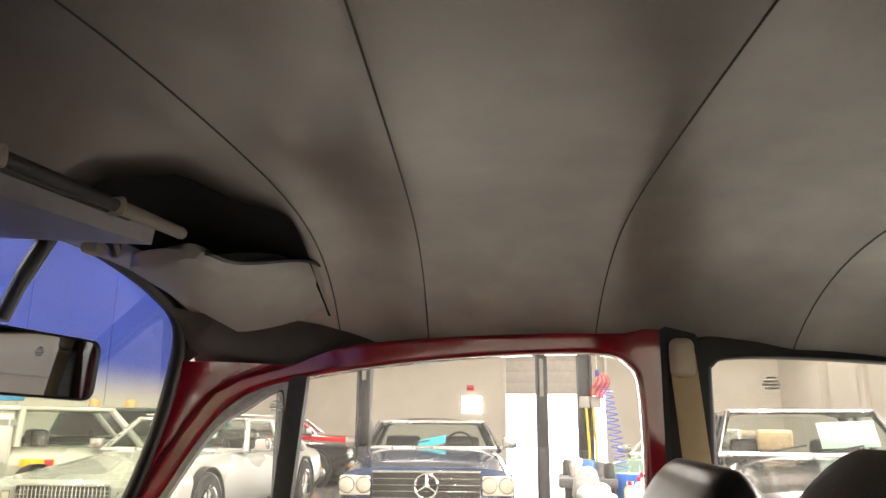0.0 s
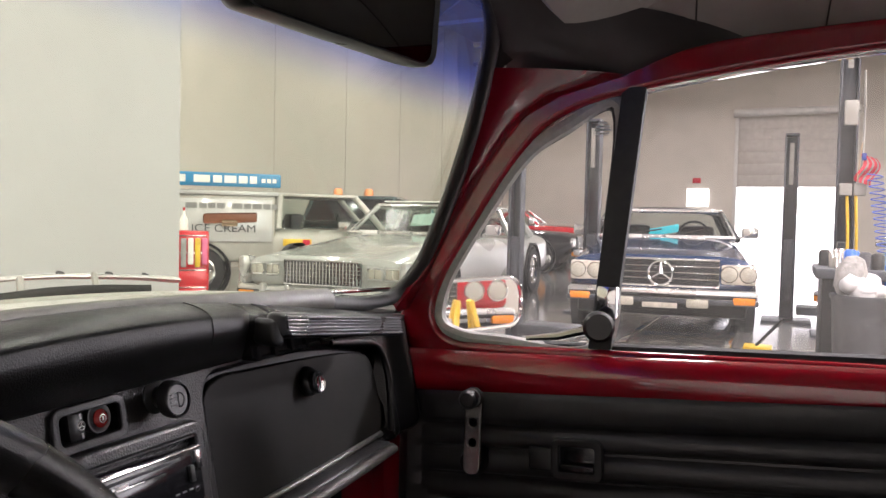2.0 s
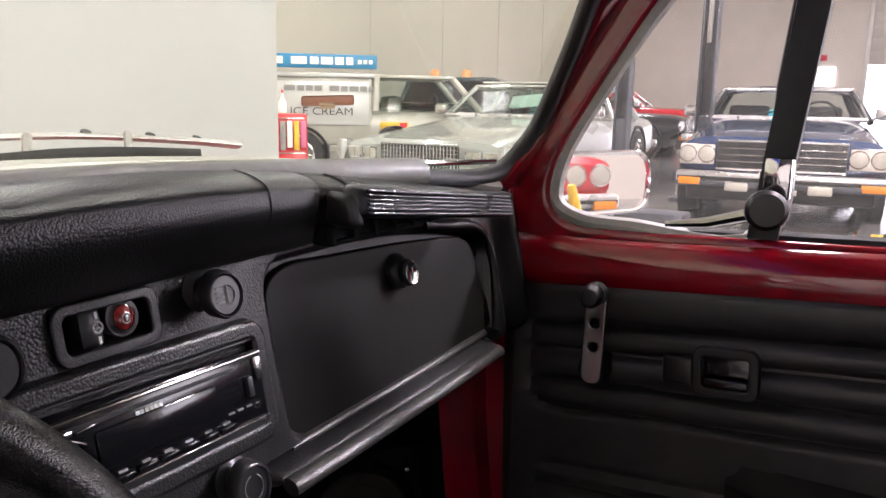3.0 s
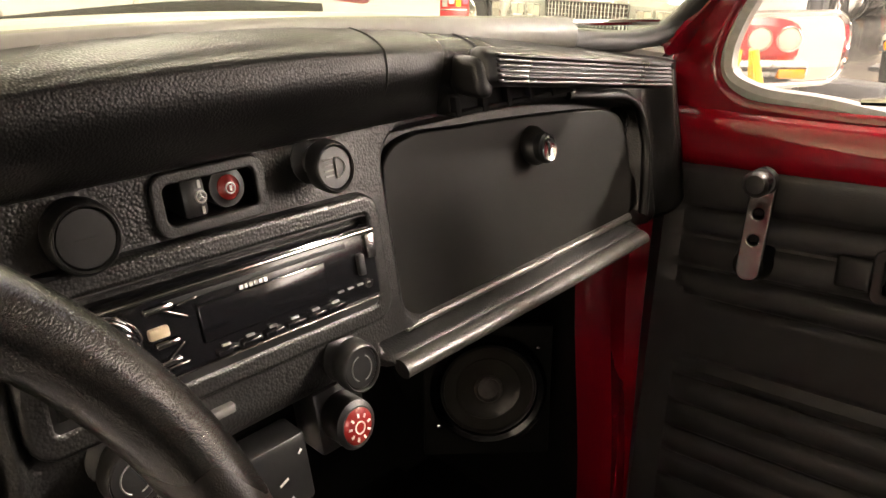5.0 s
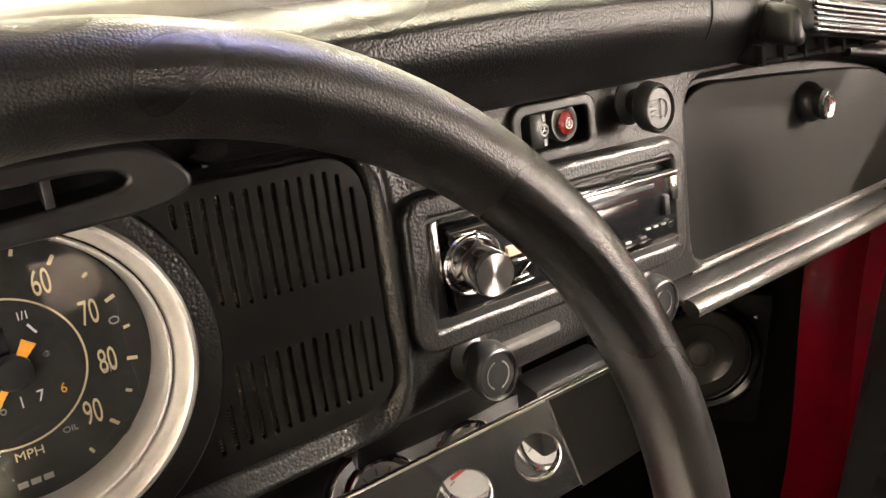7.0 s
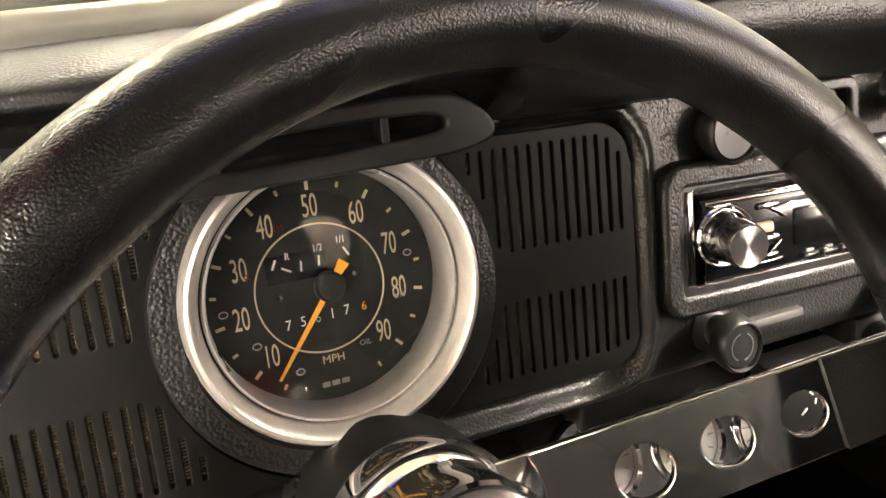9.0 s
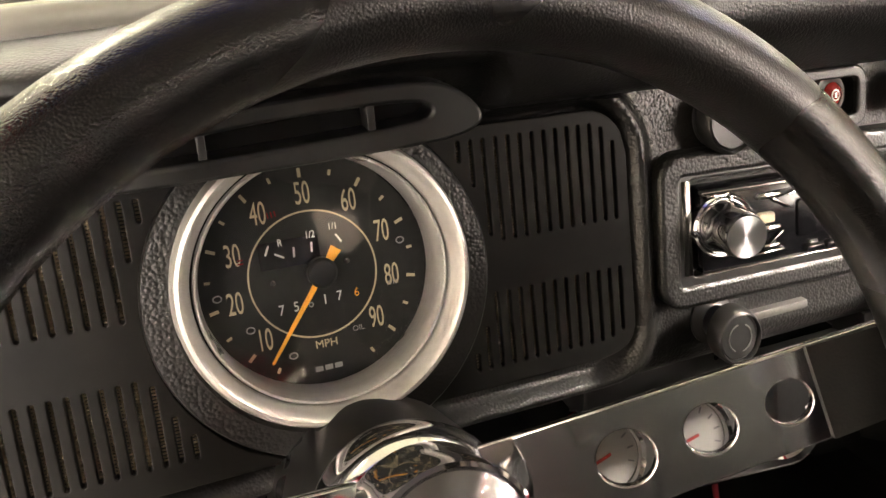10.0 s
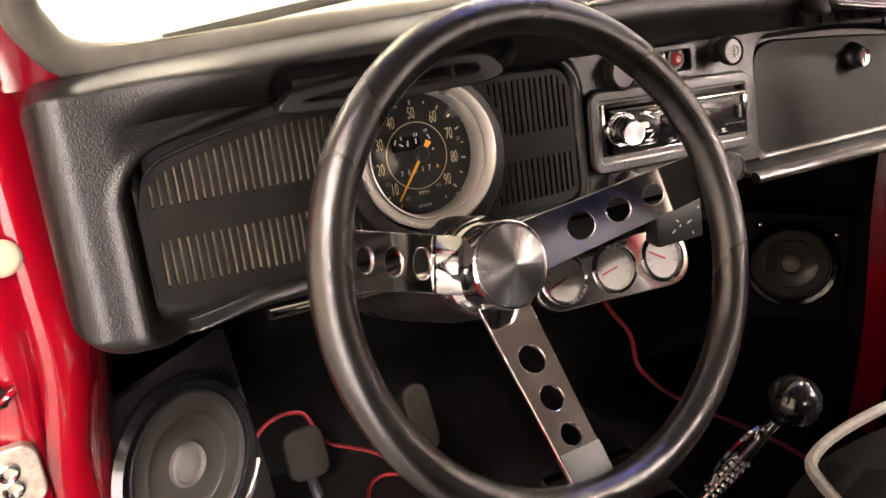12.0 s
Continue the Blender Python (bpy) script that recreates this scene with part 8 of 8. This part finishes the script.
def kick_speaker(at, normal, r, label):
    s = thing("door_speaker", label, "speaker", at, "footwell speakers")
    f = facing(at, normal)
    part("board", bx((-r * 1.28, -r * 1.5, -0.02), (r * 1.28, r * 1.3, -0.008), 0.004, f), "board", s, "black speaker board")
    part("frame", lt([(r * 1.16, -0.010), (r * 1.17, 0.0), (r * 1.08, 0.006), (r * 0.98, 0.004), (r * 0.95, -0.002)], f, 56), "gloss_black", s, "black speaker frame")
    part("surround", lt([(r * 0.96, -0.001), (r * 0.93, 0.003), (r * 0.90, 0.002), (r * 0.88, -0.003)], f, 56), "rubber", s, "rubber surround")
    part("cone", lt([(r * 0.885, -0.002), (r * 0.66, -0.0035), (r * 0.64, -0.0025), (r * 0.60, -0.0040), (r * 0.27, -0.0058)], f, 56), "cone_silver", s, "silver-grey speaker cone")
    part("tweeter", lt([(r * 0.285, -0.0060), (r * 0.28, -0.0010), (r * 0.25, 0.0005), (r * 0.215, -0.0035), (r * 0.12, -0.0005), (0, 0.0005)], f, 40), "speaker", s, "dull grey dust cap")
    for a in (40, 130, 220, 310):
        part("screw", lt([(0, 0.003), (0.0025, 0.002), (0.003, 0.0), (0, 0)], f @ Matrix.Translation((r * 1.28 * math.cos(radians(a)), r * 1.28 * math.sin(radians(a)), -0.008)), 10), "chrome", s)
    pts = [f @ Vector((r * 1.12 * math.cos(radians(t)), r * 1.12 * math.sin(radians(t)), 0.006)) for t in range(-62, -28, 4)]
    part("badge", tb(pts, 0.006, 8, False, 0.4), "chrome_old", s, "pale edge badge")
    return s


kick_speaker((0.400, 0.160, 0.555), (-0.66, -0.74, 0.12), 0.060, "black round speaker in the passenger footwell panel")
kick_speaker((-0.505, 0.085, 0.575), (0.62, -0.77, 0.16), 0.078, "black round speaker in the driver's footwell panel")

# ---- gear lever, pedals, carpet binding, seats ----
gl_ = thing("gear_lever", "chrome gear lever with a black ball knob and trigger", "gear lever", (-0.03, -0.12, 0.44))
kb, kt = Vector((-0.045, -0.115, 0.47)), Vector((0.004, -0.182, 0.642))
part("stick", tb([kb, kb.lerp(kt, 0.5), kt], [0.010, 0.007, 0.0055], 14), "chrome", gl_)
part("knob", lt([(0, 0.024), (0.009, 0.0222), (0.017, 0.017), (0.0225, 0.008), (0.024, 0.0), (0.0225, -0.008), (0.016, -0.018), (0.009, -0.023), (0.007, -0.028), (0, -0.028)], facing(kt, kt - kb, (1, 0, 0)), 40), "gloss_black", gl_, "glossy black ball knob")
part("trigger", tb(curve_pts([kb.lerp(kt, 0.70), kb.lerp(kt, 0.78) + Vector((-0.020, -0.004, 0.012)), kb.lerp(kt, 0.60) + Vector((-0.034, -0.004, 0.008)), kb.lerp(kt, 0.42) + Vector((-0.020, 0, 0))], 6), 0.005, 8, False, 0.6), "chrome", gl_, "chrome reverse trigger")
for k in range(7):
    p = kb.lerp(kt, 0.28 + 0.045 * k)
    part("collar_ring", lt([(0.0075, -0.003), (0.0105, 0.0), (0.0075, 0.003)], facing(p, kt - kb, (1, 0, 0)), 18), "chrome_old", gl_, "ribbed metal collar")
part("base_plate", bx((-0.095, -0.175, 0.438), (-0.005, -0.055, 0.452), 0.004), "chrome", gl_, "chrome base plate")
part("boot", lt([(0.036, 0.0), (0.030, 0.010), (0.016, 0.026), (0.011, 0.030)], pose(-0.048, -0.112, 0.448), 28), "rubber", gl_, "black rubber boot")

for at, w, h in (((-0.355, 0.285, 0.395), 0.026, 0.032), ((-0.215, 0.20, 0.46), 0.016, 0.042)):
    pd = thing("pedal", "worn black rubber pedal on a bent arm", "pedal", at, "pedals")
    f = facing(at, (0.05, -0.85, 0.5))
    link_mesh("pad", plate([round_rect(-w, -h, w, h, min(w * 0.9, 0.014))], 0.006, f, 0.003, 3), M["pedal"], pd)
    bm = bmesh.new()
    for k in range(5):
        box(bm, (-w * 0.8, -h * 0.75 + h * 0.36 * k, 0.004), (w * 0.8, -h * 0.75 + h * 0.36 * k + h * 0.18, 0.0066), 0.0005, f)
    part("ribs", bm, "pedal", pd)
    part("arm", tb(curve_pts([f @ Vector((0, 0, -0.006)), f @ Vector((0.01, -0.05, -0.05)), f @ Vector((0.02, -0.14, -0.05))], 5), 0.008, 8), "steel_dark", pd)
strip = thing("metal_strip", "pale metal strip across the dark carpeted tunnel", "trim strip", (-0.068, 0.026, 0.44))
part("strip", bx((-0.132, 0.018, 0.437), (-0.004, 0.033, 0.450), 0.003, None, 2), "chrome_old", strip)
mat_f = thing("floor_mat", "black floor mat with red binding in the driver's footwell", "floor mat", (-0.34, 0.25, 0.31))
part("mat", bx((-0.50, -0.25, 0.301), (-0.15, 0.44, 0.310), 0.004), "mat_rubber", mat_f)
part("binding", tb(curve_pts([(-0.47, 0.22, 0.318), (-0.455, 0.30, 0.335), (-0.40, 0.36, 0.40), (-0.34, 0.36, 0.41), (-0.315, 0.33, 0.37), (-0.25, 0.31, 0.34), (-0.20, 0.24, 0.318), (-0.17, 0.05, 0.314)], 8), 0.0032, 8), "piping", mat_f, "red binding")
part("binding", tb(curve_pts([(-0.30, 0.20, 0.318), (-0.27, 0.26, 0.33), (-0.22, 0.25, 0.33), (-0.14, 0.16, 0.33)], 8), 0.0032, 8), "piping", mat_f, "red binding")
mat_p = thing("floor_mat", "black carpet with red binding along the tunnel", "floor mat", (0.2, 0.1, 0.31))
part("mat", bx((0.08, -0.30, 0.301), (0.44, 0.44, 0.310), 0.004), "carpet", mat_p)
part("binding", tb(curve_pts([(0.075, 0.245, 0.60), (0.10, 0.22, 0.535), (0.145, 0.22, 0.475), (0.162, 0.22, 0.418), (0.198, 0.22, 0.373), (0.25, 0.222, 0.326), (0.287, 0.15, 0.316), (0.315, 0.06, 0.316), (0.317, -0.044, 0.316)], 8), 0.0034, 8), "piping", mat_p, "red binding")


def seat(x, top, group):
    """A low bucket seat: cushion, backrest with rolled edges, and runners."""
    s = thing("bucket_chair", "black vinyl bucket seat with rolled pale-lit edges", "car seat", (x, -0.62, 0.30), group)
    bm = bmesh.new()
    rings = []
    for k in range(15):
        t = k / 14
        y = -0.155 - 0.485 * t
        rise = 0.085 * (1 - t)
        w = 0.235 - 0.02 * (1 - t) - 0.03 * max(0, 0.12 - t) * 8
        drop = 0.03 * max(0, 0.14 - t) / 0.14
        rings.append([Vector((x + w * (abs(math.cos(a)) ** 0.55) * (1 if math.cos(a) > 0 else -1), y, 0.40 + rise - drop + (0.075 if math.sin(a) > 0 else 0.09) * (abs(math.sin(a)) ** 0.6) * (1 if math.sin(a) > 0 else -1))) for a in [2 * math.pi * j / 28 for j in range(28)]])
    loft(bm, rings)
    part("cushion", bm, "seat", s)
    bm = bmesh.new()
    rings = []
    for t in [0.88 * k / 15 for k in range(16)] + [0.88 + 0.12 * q for q in (0.15, 0.3, 0.45, 0.6, 0.72, 0.82, 0.90, 0.96, 0.99)]:
        z = 0.42 + (top - 0.42) * t
        y = -0.64 - 0.13 * t
        w = 0.235 - 0.055 * t ** 3
        th = 0.055 - 0.012 * t
        if t > 0.88:
            q = (t - 0.88) / 0.12
            th *= math.sqrt(max(1 - q * q, 0.004))
            w *= 0.72 + 0.28 * math.sqrt(max(1 - q * q, 0))
        rings.append([Vector((x + w * (abs(math.cos(a)) ** 0.5) * (1 if math.cos(a) > 0 else -1), y + th * (abs(math.sin(a)) ** 0.6) * (1 if math.sin(a) > 0 else -1), z)) for a in [2 * math.pi * j / 28 for j in range(28)]])
    loft(bm, rings)
    part("backrest", bm, "seat", s)
    for q in (-0.16, 0.16):
        part("runner", bx((x + q - 0.012, -0.62, 0.300), (x + q + 0.012, -0.22, 0.325), 0.003), "steel_dark", s)
    pts = [(x - 0.225, -0.62, 0.49), (x - 0.222, -0.40, 0.525), (x - 0.205, -0.22, 0.548), (x - 0.16, -0.166, 0.552), (x, -0.152, 0.555), (x + 0.16, -0.166, 0.552)]
    part("piping", tb(curve_pts(pts, 6), 0.006, 8), "seal", s, "pale edge piping")
    return s


seat(0.235, 1.118, "front seats")
seat(-0.315, 1.140, "front seats")
# black sheet that paints in the shade behind the folded visor
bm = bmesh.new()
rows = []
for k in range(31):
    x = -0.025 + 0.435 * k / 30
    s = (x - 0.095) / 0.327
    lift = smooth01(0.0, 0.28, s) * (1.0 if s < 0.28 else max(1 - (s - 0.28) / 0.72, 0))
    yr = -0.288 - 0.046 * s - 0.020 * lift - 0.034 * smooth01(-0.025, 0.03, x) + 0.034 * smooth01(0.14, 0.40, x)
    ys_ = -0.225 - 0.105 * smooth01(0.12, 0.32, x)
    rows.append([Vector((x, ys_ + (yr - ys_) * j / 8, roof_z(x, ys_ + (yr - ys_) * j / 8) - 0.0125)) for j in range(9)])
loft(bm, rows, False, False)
setting("header_hollow", bm, "board", "black sheet painting the shade between the headliner and the folded visor", "header hollow", True)
